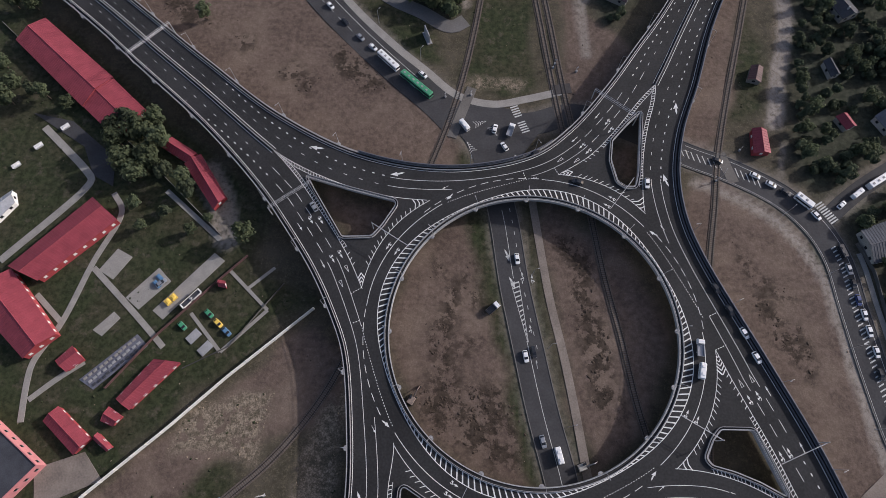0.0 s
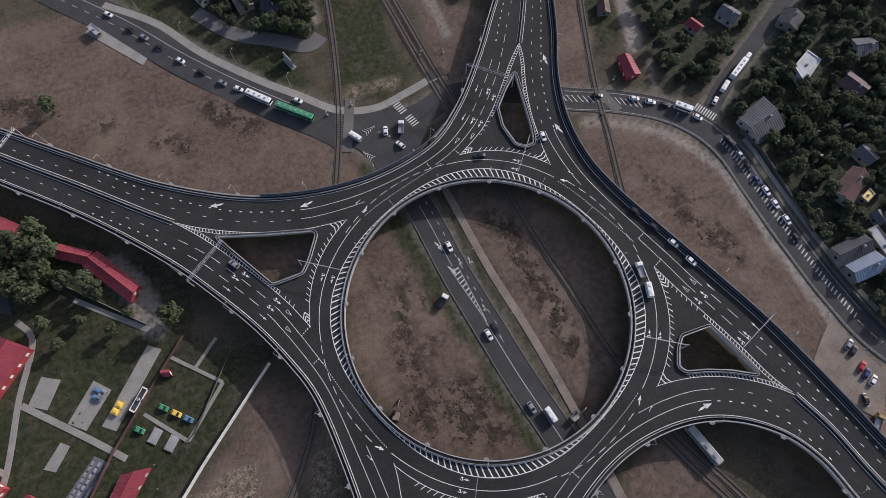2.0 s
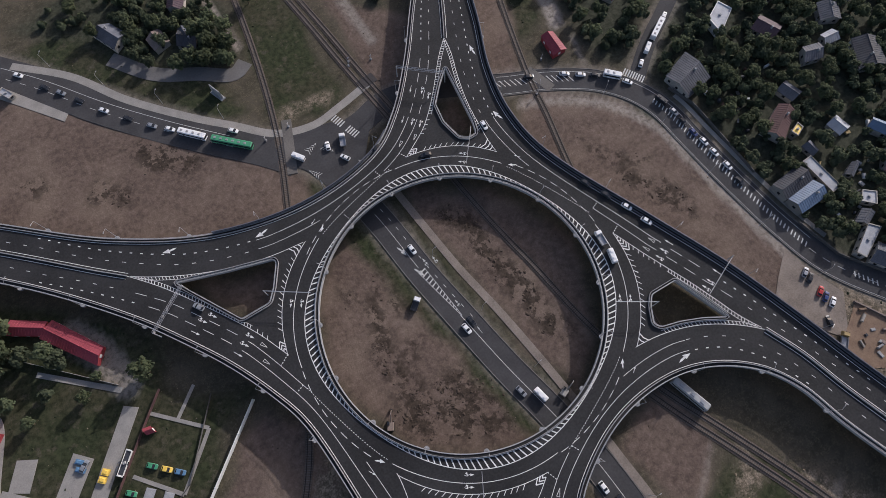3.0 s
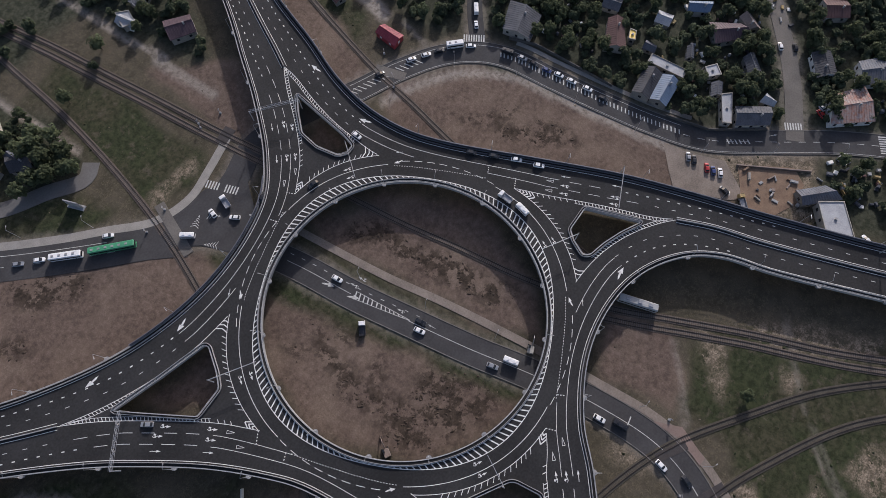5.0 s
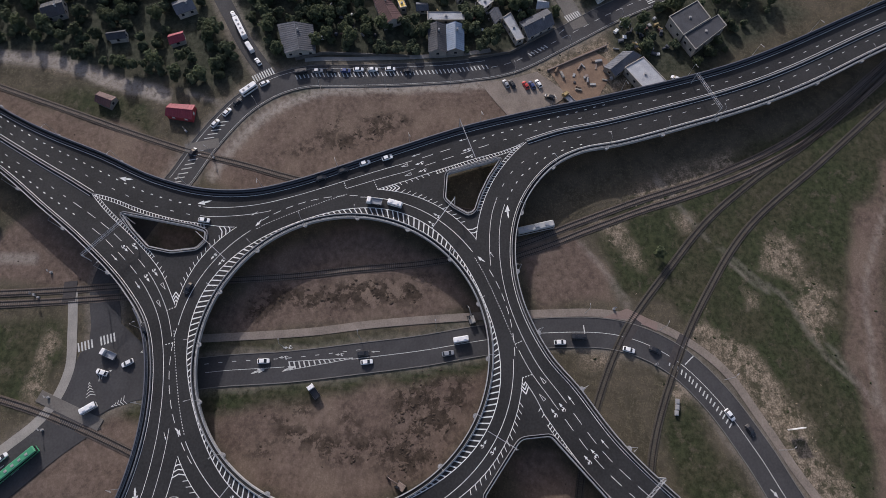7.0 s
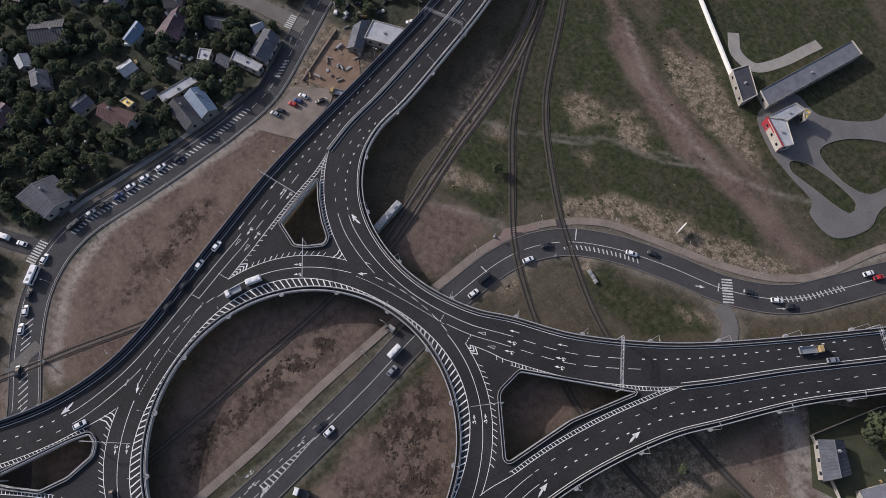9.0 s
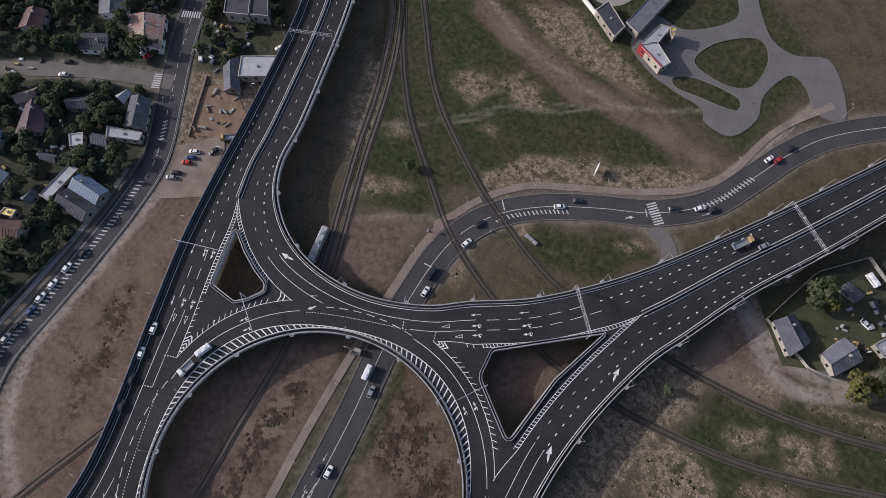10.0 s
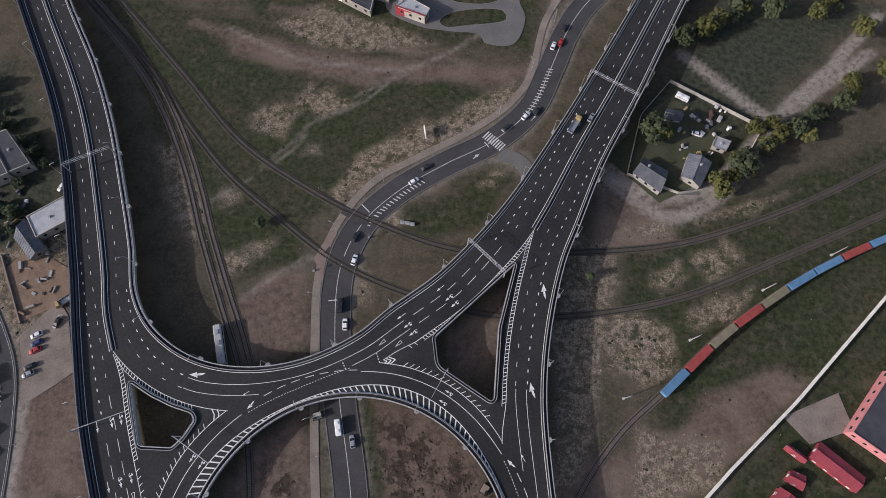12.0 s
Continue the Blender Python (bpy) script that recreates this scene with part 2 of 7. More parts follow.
def hatch(bm, inner, outer, z, step, width, slant):
    """Slanting painted bars between two lines that run side by side."""
    a, b = resample(inner, 0.25), resample(outer, 0.25)
    n = len(a)
    k, i = step / 0.25, 0.0
    while True:
        u0 = int(i)
        u1 = u0 + int(slant / 0.25)
        w = max(1, int(width / 0.25))
        if u0 + w >= n or u1 + w >= n:
            break
        if u1 >= 0:
            f = lambda row, q: row[min(len(row) - 1, int(q / n * len(row)))]
            vs = [bm.verts.new((*p, z)) for p in (a[u0], a[u0 + w], f(b, u1 + w), f(b, u1))]
            bm.faces.new(vs)
        i += k


def patch(name, pts, z, mat, thick=0.0, smooth=True, step=2.0, holes=()):
    """A filled flat outline, with holes, as a mesh."""
    cu = bpy.data.curves.new(name, "CURVE")
    cu.dimensions, cu.fill_mode = "2D", "BOTH"
    cu.extrude = thick / 2
    for outline in (pts, *holes):
        ps = spline(outline, step, True) if smooth else [Vector(q[:2]) for q in outline]
        sp = cu.splines.new("POLY")
        sp.points.add(len(ps) - 1)
        for c, q in zip(sp.points, ps):
            c.co = (q.x, q.y, 0, 1)
        sp.use_cyclic_u = True
    tmp = bpy.data.objects.new(name, cu)
    scene.collection.objects.link(tmp)
    me = bpy.data.meshes.new_from_object(tmp.evaluated_get(bpy.context.evaluated_depsgraph_get()))
    bpy.data.objects.remove(tmp)
    bpy.data.curves.remove(cu)
    me.materials.clear()
    me.materials.append(mat)
    ob = new(name, me)
    ob.location.z = z - thick / 2
    return ob


# ---------------------------------------------------------------- ground
H = 7.8                      # top of the roundabout's deck
RING = 51.3                  # radius of its round opening


def inside(xy, poly):
    """Signed depth, in metres, of points within a polygon."""
    p = np.array(poly, float)
    x, y = xy[:, 0], xy[:, 1]
    hit, best = np.zeros(len(xy), bool), np.full(len(xy), 1e9)
    for (ax, ay), (bx, by) in zip(p, np.roll(p, -1, 0)):
        if ay != by:
            hit ^= ((ay > y) != (by > y)) & (x < (bx - ax) * (y - ay) / (by - ay) + ax)
        t = np.clip(((x - ax) * (bx - ax) + (y - ay) * (by - ay)) / ((bx - ax) ** 2 + (by - ay) ** 2 + 1e-9), 0, 1)
        best = np.minimum(best, np.hypot(x - ax - t * (bx - ax), y - ay - t * (by - ay)))
    return np.where(hit, best, -best)


SOIL = [
    [(-118, -112), (-96, -110), (-86, -118), (-94, -136), (-116, -132)],
    [(-50, -64), (-32, -62), (-28, -74), (-50, -92)],
    [(-80, 58), (-50, 49), (-58, 38), (-70, 38)],
    [(40, 60), (46, 62), (46, 80), (38, 76)],
    [(54, -227), (41, -222), (17, -214), (-6, -204), (-20, -200), (-33, -195), (-56, -191), (-50, -188), (-33, -192), (-19, -197), (-4, -201), (18, -210), (42, -219), (56, -224)],
    [(-230, 200), (-130, 112), (-97, 84), (-62, 66), (-30, 60), (-24, 82), (-40, 98), (-80, 143), (-125, 196)],
    [(-52, 0), (-46, 26), (-34, 42), (-24, 47), (-19, 22), (-12, -8), (-3, -52), (-20, -48), (-40, -34)],
    [(6, 52), (9, 20), (14, -10), (18, -49), (36, -37), (52, 0), (37, 37), (20, 48)],
    [(78, 70), (58, 45), (62, 22), (88, -36), (104, -92), (118, -72), (120, -40), (116, 0), (110, 36), (96, 54)],
    [(-80, 5), (-62, -12), (-64, -32), (-92, -34), (-112, -48), (-150, -66), (-160, -62), (-128, -36)],
    [(88, 170), (72, 110), (62, 84), (76, 72), (84, 84), (100, 140), (112, 180)],
    [(24, 155), (20, 112), (30, 92), (44, 106), (50, 130)],
    [(22, -70), (46, -60), (52, -84), (36, -96), (25, -98)],
    [(72, -210), (47, -203), (20, -197), (-6, -195), (-26, -192), (-61, -194), (-61, -188), (-43, -184), (-16, -186), (34, -187), (68, -196)],
    [(-84, -100), (-110, -120), (-98, -160), (-86, -140)],
    [(90, -216), (74.9, -208.5), (49.4, -195.3), (17.6, -188), (-5.4, -187.4), (-30, -189.5), (-30, -186), (-5.4, -182.8), (17.6, -183.4), (49.4, -190.5), (74.9, -204), (92, -212)],
]
def blob(x, y, rx, ry, turn=0.0, seed=0):
    """A rounded patch of uneven outline."""
    c, s = math.cos(radians(turn)), math.sin(radians(turn))
    out = []
    for k in range(12):
        a = k * math.pi / 6
        u = 0.8 + 0.25 * math.sin(2.3 * k + seed) + 0.12 * math.sin(5.1 * k + 2 * seed)
        px, py = rx * u * math.cos(a), ry * u * math.sin(a)
        out.append((x + c * px - s * py, y + s * px + c * py))
    return out


PALE = [
    *(blob(*q) for q in ((-131, -88, 13, 7, 30, 1), (-132, -107, 11, 8, 20, 2), (-112, -99, 9, 5, 25, 3), (-96, -71, 13, 12, 0, 4), (-88, -96, 4, 20, 5, 5), (-112, -122, 18, 4, 10, 6), (-146, -128, 18, 3, 22, 7),
                         (49, -168, 6, 4, 40, 1), (33, -176, 8, 5, 30, 2), (34, -211, 15, 7, -25, 3), (9, -206, 16, 5, -10, 4), (-8, -157, 14, 4, 35, 5), (-38, -172, 16, 4, 32, 6), (52, -100, 9, 5, 60, 7), (44, -108, 6, 4, 20, 8),
                         (-46, -138, 8, 3, 40, 2), (-6, -120, 6, 9, 20, 3), (4, -93, 4, 10, 10, 4), (60, -128, 6, 4, 30, 5), (28, -150, 5, 3, 30, 6))),
    [(123.6, 163.3), (120.4, 145.3), (114.3, 125.1), (110.4, 105.7), (111.8, 96.0), (116.1, 108.7), (120.1, 129.9), (125.2, 150.1)],
    [(117, -74), (127, -66), (132, -64), (150, -98), (142, -108), (128, -128), (118, -112)],
    [(-66, -20), (-76, -28), (-84, -60), (-92, -96), (-78, -120), (-70, -90)],
    [(20, -128), (11, -146), (-4, -159), (-27, -168), (-56, -186), (-60, -180), (-36, -158), (-11, -147), (3, -136), (12, -124)],
    [(54, -160), (46, -174), (35, -168), (42, -154)],
    [(38, -175), (24, -181), (13, -172), (26, -165)],
    [(53, -212), (35, -222), (6, -216), (-21, -206), (2, -200), (27, -200)],
    [(-85, -157), (-97, -163), (-116, -158), (-112, -145), (-88, -134)],
    [(-84, -112), (-92, -114), (-90, -92), (-82, -81)],
    [(-96, -42), (-125, -43), (-122, -24), (-91, -20)],
    [(-86, -70), (-98, -58), (-112, -64), (-110, -80), (-92, -88)],
    [(62, -100), (74, -112), (92, -150), (84, -152), (66, -118)],
    [(-24, 104), (-14, 108), (2, 106), (6, 112), (-18, 114)],
    [(128, -50), (124, -20), (126, 10), (129, 10), (130, -20), (133, -48)],
]
GREEN = [
    [(60, -216), (12, -208), (-62, -200), (-72, -262), (20, -310), (90, -262)],
    [(-92, -64), (-98, -118), (-160, -138), (-260, -186), (-260, -84), (-150, -54), (-110, -50)],
    [(-140, -140), (-160, -166), (-122, -186), (-108, -170), (-112, -150)],
    [(112, -22), (114, 10), (108, 30), (116, 40), (119, 10), (121, -40), (116, -50)],
    [(-2, 60), (-6, 72), (-30, 78), (-24, 66)],
    [(86, 92), (92, 120), (108, 150), (110, 120), (104, 96)],
    [(-14, 190), (-23, 112), (-8, 100), (10, 108), (6, 195)],
    [(30, -100), (58, -92), (100, -170), (140, -230), (10, -205), (-20, -190), (-50, -176), (-30, -158), (8, -138), (24, -120)],
    [(-80, 14), (-106, 32), (-100, 50), (-160, 104), (-260, 190), (-330, 100), (-300, -60), (-156, -60), (-130, -30)],
    [(-100, -55), (-130, -92), (-170, -118), (-260, -150), (-260, -120), (-190, -92), (-150, -54), (-118, -24)],
    [(-2, -112), (-16, -126), (-44, -142), (-56, -140), (-36, -116)],
    [(-60, 210), (-30, 120), (-50, 128), (-110, 200)],
    [(-13, 52), (-10, 20), (-6, -6), (3, -52), (-4, -52), (-12, -10), (-19, 20), (-26, 46)],
    [(1, 52), (1, 20), (5, -10), (10, -40), (14, -50), (12, -30), (9, -6), (5, 26), (3, 52)],
]
DUG = [
    *(blob(*q) for q in ((-32, 26, 6, 4, 120, 1), (-26, 19, 5, 3, 130, 2), (-33, -16, 8, 4, -20, 3), (-18, -23, 9, 3, -10, 4), (-19, -32, 7, 4, 60, 5), (-38, -25, 6, 4, 45, 6), (-15, -43, 2, 6, 0, 7), (-23, -4, 6, 4, 30, 2), (-34, 6, 5, 4, 0, 4),
                         (90, 21, 12, 5, -35, 1), (84, 29, 7, 3, -60, 2), (100, -4, 5, 10, 20, 3), (-96, 112, 12, 6, 140, 4), (-150, 150, 20, 7, 140, 5), (-120, 132, 10, 4, 130, 6))),
    [(11, 40), (15, 18), (18, -5), (22, -30), (30, -30), (29, -2), (25, 22), (19, 42)],
    [(-20, 30), (-30, 20), (-38, 0), (-34, -22), (-24, -34), (-18, -30), (-28, -10), (-28, 6), (-22, 20)],
    [(-8, -18), (-20, -16), (-42, -20), (-34, -36), (-12, -46), (0, -46), (-2, -30)],
    [(-22, 14), (-14, 6), (-12, 14), (-18, 22)],
    [(88, 20), (98, 2), (104, -14), (99, -18), (90, -2), (82, 14)],
    [(-86, 128), (-66, 104), (-56, 108), (-74, 134)],
]
WOODED = [
    [(124, -126), (136, -106), (150, -104), (168, -120), (190, -165), (165, -192), (142, -160)],
    [(126, 52), (132, 30), (132, -30), (140, -62), (160, -92), (172, -116), (230, -180), (320, -120), (300, 40), (190, 110), (170, 80)],
    [(113, 60), (118, 55), (126, 60), (160, 82), (235, 128), (240, 250), (132, 200), (127, 165), (126, 142), (118, 124), (117, 102), (113, 88), (112, 76)],
    [(-130, -150), (-100, -150), (-112, -176), (-150, -230), (-220, -230)],
    [(10, 210), (-8, 205), (-70, 260), (60, 300), (120, 300), (60, 190)],
    [(-103.3, 213.7), (-81.4, 192.2), (-60.8, 168.8), (-40.6, 150.6), (-28.5, 147.4), (-17.4, 171.7), (-21.9, 196.3), (-77.0, 223.3)],
    [(55.6, 261.2), (89.6, 196.2), (69.5, 177.2), (59.3, 162.8), (47.5, 140.0), (40.1, 140.4), (37.7, 159.9), (34.9, 179.4), (33.8, 200.9), (25.9, 233.2)],
    [(-46.5, 221.9), (-36.9, 193.3), (-28.2, 176.8), (-22.2, 157.2), (-22.8, 144.1), (-30.5, 146.3), (-47.1, 162.7), (-71.8, 183.3)],
]


ROADS = {
    "road_main": ([(-190, 290), (-131, 215), (-101, 181), (-82, 156), (-64, 135), (-46, 116), (-30, 100), (-18, 84), (-12, 66), (-8, 46), (-5, 20), (-1, -4), (3, -27), (8, -50), (12, -75), (12, -100), (5, -118), (-8, -132), (-27, -145), (-46, -156), (-62, -172), (-71, -192), (-79, -212), (-90, -230), (-125, -262), (-190, -300)], 11.0, 0.05),
    "road_east": ([(-26, 92), (-9, 89), (6, 90), (22, 94), (44, 88), (68, 75), (86, 67), (104, 55.5), (114.5, 43), (119.5, 30), (121, 10), (123, -14), (126, -38), (131, -58), (146, -82), (162, -106), (176, -132), (200, -180)], 11.0, 0.056),
    "road_side": ([(117, 45), (135, 59), (153, 70), (185, 90), (260, 138)], 7.0, 0.062),
    "road_village": ([(152, -90), (183, -75), (206, -60), (250, -29), (310, 10)], 7.5, 0.06),
    "road_spur": ([(-49, -150), (-57, -147), (-61.5, -139), (-62, -128)], 6.0, 0.058),
}
GRAVEL = [                     # trodden and dusty ways: width, strength, line
    (4.0, 1.0, [(70, 62), (80, 58), (93.6, 50.5), (104.1, 39.4), (111.5, 23.8), (114.3, 6), (116.4, -19.6), (118.5, -44.6), (121, -56)]),
    (1.4, 0.6, [(71.2, -210.1), (55, -201.9), (40.8, -195.7), (24.9, -192.1), (7.2, -190.8), (-7.6, -190), (-22, -196.8), (-41, -210.3)]),
    (5.5, 1.0, [(-82, -150), (-89, -144.2), (-104.3, -135.8), (-119.8, -132.5), (-133.9, -137.9), (-152.5, -156.4), (-169.8, -175.9), (-186.8, -190.5), (-220, -225)]),
    (5.0, 0.9, [(-128.6, -202.1), (-145.0, -186.4), (-161.8, -170.7), (-185.7, -184.8), (-211.7, -204.5)]),
    (5.5, 0.9, [(-94.4, -139.3), (-105.9, -128.5), (-118.8, -124.0), (-135.5, -133.0), (-164.0, -169.6)]),
    (11.0, 0.8, [(-127.7, 66.3), (-119.9, 51.7), (-115.9, 39.3)]),
    (3.0, 0.8, [(-78.2, -242.7), (-70.6, -213.5), (-61.7, -189.0)]),
    (2.6, 1.0, [(30.1, 217.2), (30.5, 198.0), (31.1, 176.3), (33.7, 155.1)]),
    (4.5, 0.8, [(30.4, 157.1), (30.3, 144.9), (31.4, 124.9)]),
    (3.0, 1.0, [(-24.7, 237.0), (-23.8, 207.7), (-23.1, 179.8), (-21.5, 152.2)]),
    (6.5, 1.0, [(125, 172), (123, 158), (122.5, 141), (114.5, 118), (110, 98), (107, 90)]),
    (1.6, 0.8, [(109, 80), (105.1, 68.9), (104.5, 62.8)]),
    (0.9, 0.6, [(80.2, -116.9), (70.4, -124.0), (64.4, -126.9), (51.6, -136.7)]),
    (0.9, 0.6, [(48.0, -87.1), (34.6, -96.3), (20.6, -103.4)]),
    (0.9, 0.6, [(43.2, -142.2), (37.2, -149.0), (31.3, -157.2)]),
    (0.9, 0.6, [(12.5, -176.6), (1.6, -182.7), (-9.0, -187.6)]),
    (0.9, 0.6, [(76.4, -117.8), (64.6, -127.3), (55.3, -133.1)]),
    (0.9, 0.6, [(48.3, -140.4), (36.1, -153.7), (31.0, -161.4), (9.5, -173.5), (-8.8, -191.3)]),
    (0.9, 0.6, [(-18.4, 73.0), (-18.1, 60.3), (-14.2, 50.8)]),
    (0.9, 0.6, [(47.5, -86.0), (24.4, -104.1), (18.8, -104.6)]),
]


def near_line(xy, pts):
    """Distance of points from a smooth line."""
    p = np.array([tuple(q) for q in spline(pts, 5.0)])
    best = np.full(len(xy), 1e9)
    for a, b in zip(p, p[1:]):
        d = b - a
        t = np.clip(((xy - a) @ d) / (d @ d), 0, 1)
        best = np.minimum(best, np.hypot(*(xy - a - t[:, None] * d).T))
    return best


def build_ground():
    near = np.arange(-330, 331, 2.0)
    axis = np.concatenate([[-2600, -1200, -700, -450], near, [450, 700, 1200, 2600]])
    n = len(axis)
    gx, gy = np.meshgrid(axis, axis, indexing="ij")
    xy = np.stack([gx.ravel(), gy.ravel()], 1)
    idx = np.arange(n * n).reshape(n, n)
    faces = np.stack([idx[:-1, :-1], idx[1:, :-1], idx[1:, 1:], idx[:-1, 1:]], -1).reshape(-1, 4)
    me = bpy.data.meshes.new("ground")
    rough = np.array([noise.noise(Vector((x * 0.05, y * 0.05, 0))) for x, y in xy]) * 0.12
    me.from_pydata(np.column_stack([xy, rough - 0.12]).tolist(), [], faces.tolist())
    wob = np.array([[noise.noise(Vector((x * 0.06, y * 0.06, k))) for k in (3, 7)] for x, y in xy]) * 4.5
    for name, polys, soft in (("soil", SOIL, 4.0), ("pale", PALE, 4.0), ("green", GREEN, 5.0), ("dug", DUG, 5.0), ("wooded", WOODED, 8.0)):
        w = np.max([np.clip(inside(xy + wob, q) / soft + 0.5, 0, 1) for q in polys], 0)
        at = me.attributes.new(name, "FLOAT", "POINT")
        at.data.foreach_set("value", w.astype(np.float32))
    ways = [np.clip((w / 2 - near_line(xy + wob * 0.22, pts)) / 1.8 + 0.5, 0, 1) * f for w, f, pts in GRAVEL]
    ways += [np.clip((w / 2 + 1.9 - near_line(xy + wob * 0.3, pts)) / 2.2 + 0.5, 0, 1) * 0.4 for pts, w, _ in ROADS.values()]
    me.attributes.new("gravel", "FLOAT", "POINT").data.foreach_set("value", np.max(ways, 0).astype(np.float32))
    m = bpy.data.materials.new("ground")
    m.use_nodes = True
    nt = m.node_tree
    p = nt.nodes["Principled BSDF"]
    p.inputs["Roughness"].default_value, p.inputs["Specular IOR Level"].default_value = 0.95, 0.15
    geo = nt.nodes.new("ShaderNodeNewGeometry")

    def tex(scale, detail=6, rough=0.6):
        t = nt.nodes.new("ShaderNodeTexNoise")
        t.inputs["Scale"].default_value, t.inputs["Detail"].default_value, t.inputs["Roughness"].default_value = scale, detail, rough
        nt.links.new(geo.outputs["Position"], t.inputs["Vector"])
        return t.outputs[0]

    def ramp(src, lo, hi, c0, c1):
        r = nt.nodes.new("ShaderNodeValToRGB")
        e = r.color_ramp.elements
        e[0].position, e[1].position, e[0].color, e[1].color = lo, hi, (*c0, 1), (*c1, 1)
        nt.links.new(src, r.inputs[0])
        return r.outputs[0]

    def mix(f, a, b):
        x = nt.nodes.new("ShaderNodeMix")
        x.data_type = "RGBA"
        nt.links.new(f, x.inputs["Factor"])
        nt.links.new(a, x.inputs["A"])
        nt.links.new(b, x.inputs["B"])
        return x.outputs["Result"]

    def attr(name):
        a = nt.nodes.new("ShaderNodeAttribute")
        a.attribute_name = name
        return a.outputs["Fac"]

    def times(a, b):
        x = nt.nodes.new("ShaderNodeMath")
        x.operation = "MULTIPLY"
        nt.links.new(a, x.inputs[0])
        nt.links.new(b, x.inputs[1])
        return x.outputs[0]

    big, mid, fine, grit = tex(0.04, 5, 0.55), tex(0.11, 7, 0.62), tex(0.45, 8, 0.68), tex(1.7, 6, 0.7)
    clump, streak = tex(0.2, 9, 0.72), tex(0.3, 4, 0.6)
    dry = mix(ramp(fine, 0.42, 0.6, (0.0,) * 3, (0.75,) * 3), ramp(mid, 0.4, 0.62, (0.045, 0.041, 0.028), (0.083, 0.07, 0.052)), ramp(grit, 0.4, 0.64, (0.05, 0.045, 0.028), (0.135, 0.11, 0.08)))
    grass = mix(ramp(clump, 0.54, 0.62, (0,) * 3, (0.75,) * 3), mix(ramp(big, 0.44, 0.58, (0,) * 3, (1,) * 3), ramp(fine, 0.4, 0.6, (0.019, 0.024, 0.0115), (0.041, 0.048, 0.023)), ramp(fine, 0.4, 0.6, (0.025, 0.0265, 0.014), (0.055, 0.052, 0.031))), dry)
    soil = mix(ramp(grit, 0.4, 0.6, (0.0,) * 3, (0.7,) * 3), mix(ramp(big, 0.4, 0.6, (0,) * 3, (1,) * 3), ramp(fine, 0.35, 0.65, (0.08, 0.057, 0.047), (0.106, 0.077, 0.062)), ramp(fine, 0.35, 0.65, (0.102, 0.075, 0.06), (0.15, 0.11, 0.088))), ramp(fine, 0.4, 0.62, (0.07, 0.051, 0.041), (0.17, 0.128, 0.105)))
    soil = mix(ramp(clump, 0.56, 0.62, (0,) * 3, (0.3,) * 3), soil, ramp(grit, 0.44, 0.58, (0.028, 0.021, 0.015), (0.085, 0.062, 0.045)))
    soil = mix(ramp(tex(0.055, 4, 0.5), 0.48, 0.64, (0,) * 3, (0.6,) * 3), soil, ramp(grit, 0.38, 0.66, (0.135, 0.102, 0.08), (0.205, 0.157, 0.122)))
    soil = mix(times(attr("dug"), ramp(tex(0.16, 8, 0.7), 0.47, 0.515, (0.0,) * 3, (0.92,) * 3)), soil, ramp(fine, 0.4, 0.6, (0.022, 0.017, 0.013), (0.055, 0.041, 0.031)))
    pale = mix(ramp(fine, 0.44, 0.58, (0.0,) * 3, (0.85,) * 3), ramp(grit, 0.42, 0.6, (0.14, 0.112, 0.082), (0.31, 0.25, 0.19)), dry)
    wood = ramp(fine, 0.4, 0.62, (0.024, 0.028, 0.018), (0.058, 0.06, 0.042))
    col = mix(attr("green"), dry, grass)
    col = mix(attr("soil"), col, soil)
    col = mix(times(attr("pale"), ramp(clump, 0.42, 0.5, (0.1,) * 3, (1,) * 3)), col, pale)
    dusty = mix(ramp(mid, 0.4, 0.6, (0,) * 3, (1,) * 3), ramp(grit, 0.38, 0.64, (0.175, 0.153, 0.134), (0.26, 0.228, 0.2)), ramp(fine, 0.4, 0.6, (0.2, 0.175, 0.152), (0.29, 0.255, 0.222)))
    col = mix(attr("wooded"), col, wood)
    col = mix(times(attr("gravel"), ramp(fine, 0.36, 0.5, (0.45,) * 3, (1,) * 3)), col, dusty)
    nt.links.new(col, p.inputs["Base Color"])
    bump = nt.nodes.new("ShaderNodeBump")
    bump.inputs["Strength"].default_value, bump.inputs["Distance"].default_value = 0.7, 0.25
    nt.links.new(fine, bump.inputs["Height"])
    nt.links.new(bump.outputs[0], p.inputs["Normal"])
    me.materials.append(m)
    return tagged(new("ground", me), "dry brown soil and dark patchy grass", "ground", kind="structure")


build_ground()

# ---------------------------------------------------------------- the deck
WN = spline([(-262, 228), (-168.8, 148.3), (-131.6, 116.3), (-97.8, 89), (-63.6, 71), (-28.5, 65), (2.9, 71), (18.5, 82.5), (36, 103), (49.5, 122), (66.5, 146.5), (143, 282)])
NE = spline([(168, 281), (87.7, 140.8), (72.8, 102.2), (64.1, 81), (59.7, 61.4), (60, 43.2), (64.1, 27.6), (80.2, -10.5), (92, -39), (100.7, -66), (109.5, -96.5), (128.7, -152.5), (161.9, -216), (213, -312)])
ES = spline([(190, -312), (139.6, -216.7), (119.9, -182.6), (107.8, -157), (95.5, -124.5), (87.9, -102.5), (83.5, -86), (76.7, -75), (64.8, -65.8), (51.5, -61.1), (35, -60.5), (19.5, -64), (2.8, -72.7), (-8, -82.2), (-24.4, -95.1), (-38.7, -110.3), (-52, -127.5), (-73.4, -161.9), (-108.2, -223.8), (-156, -312)])
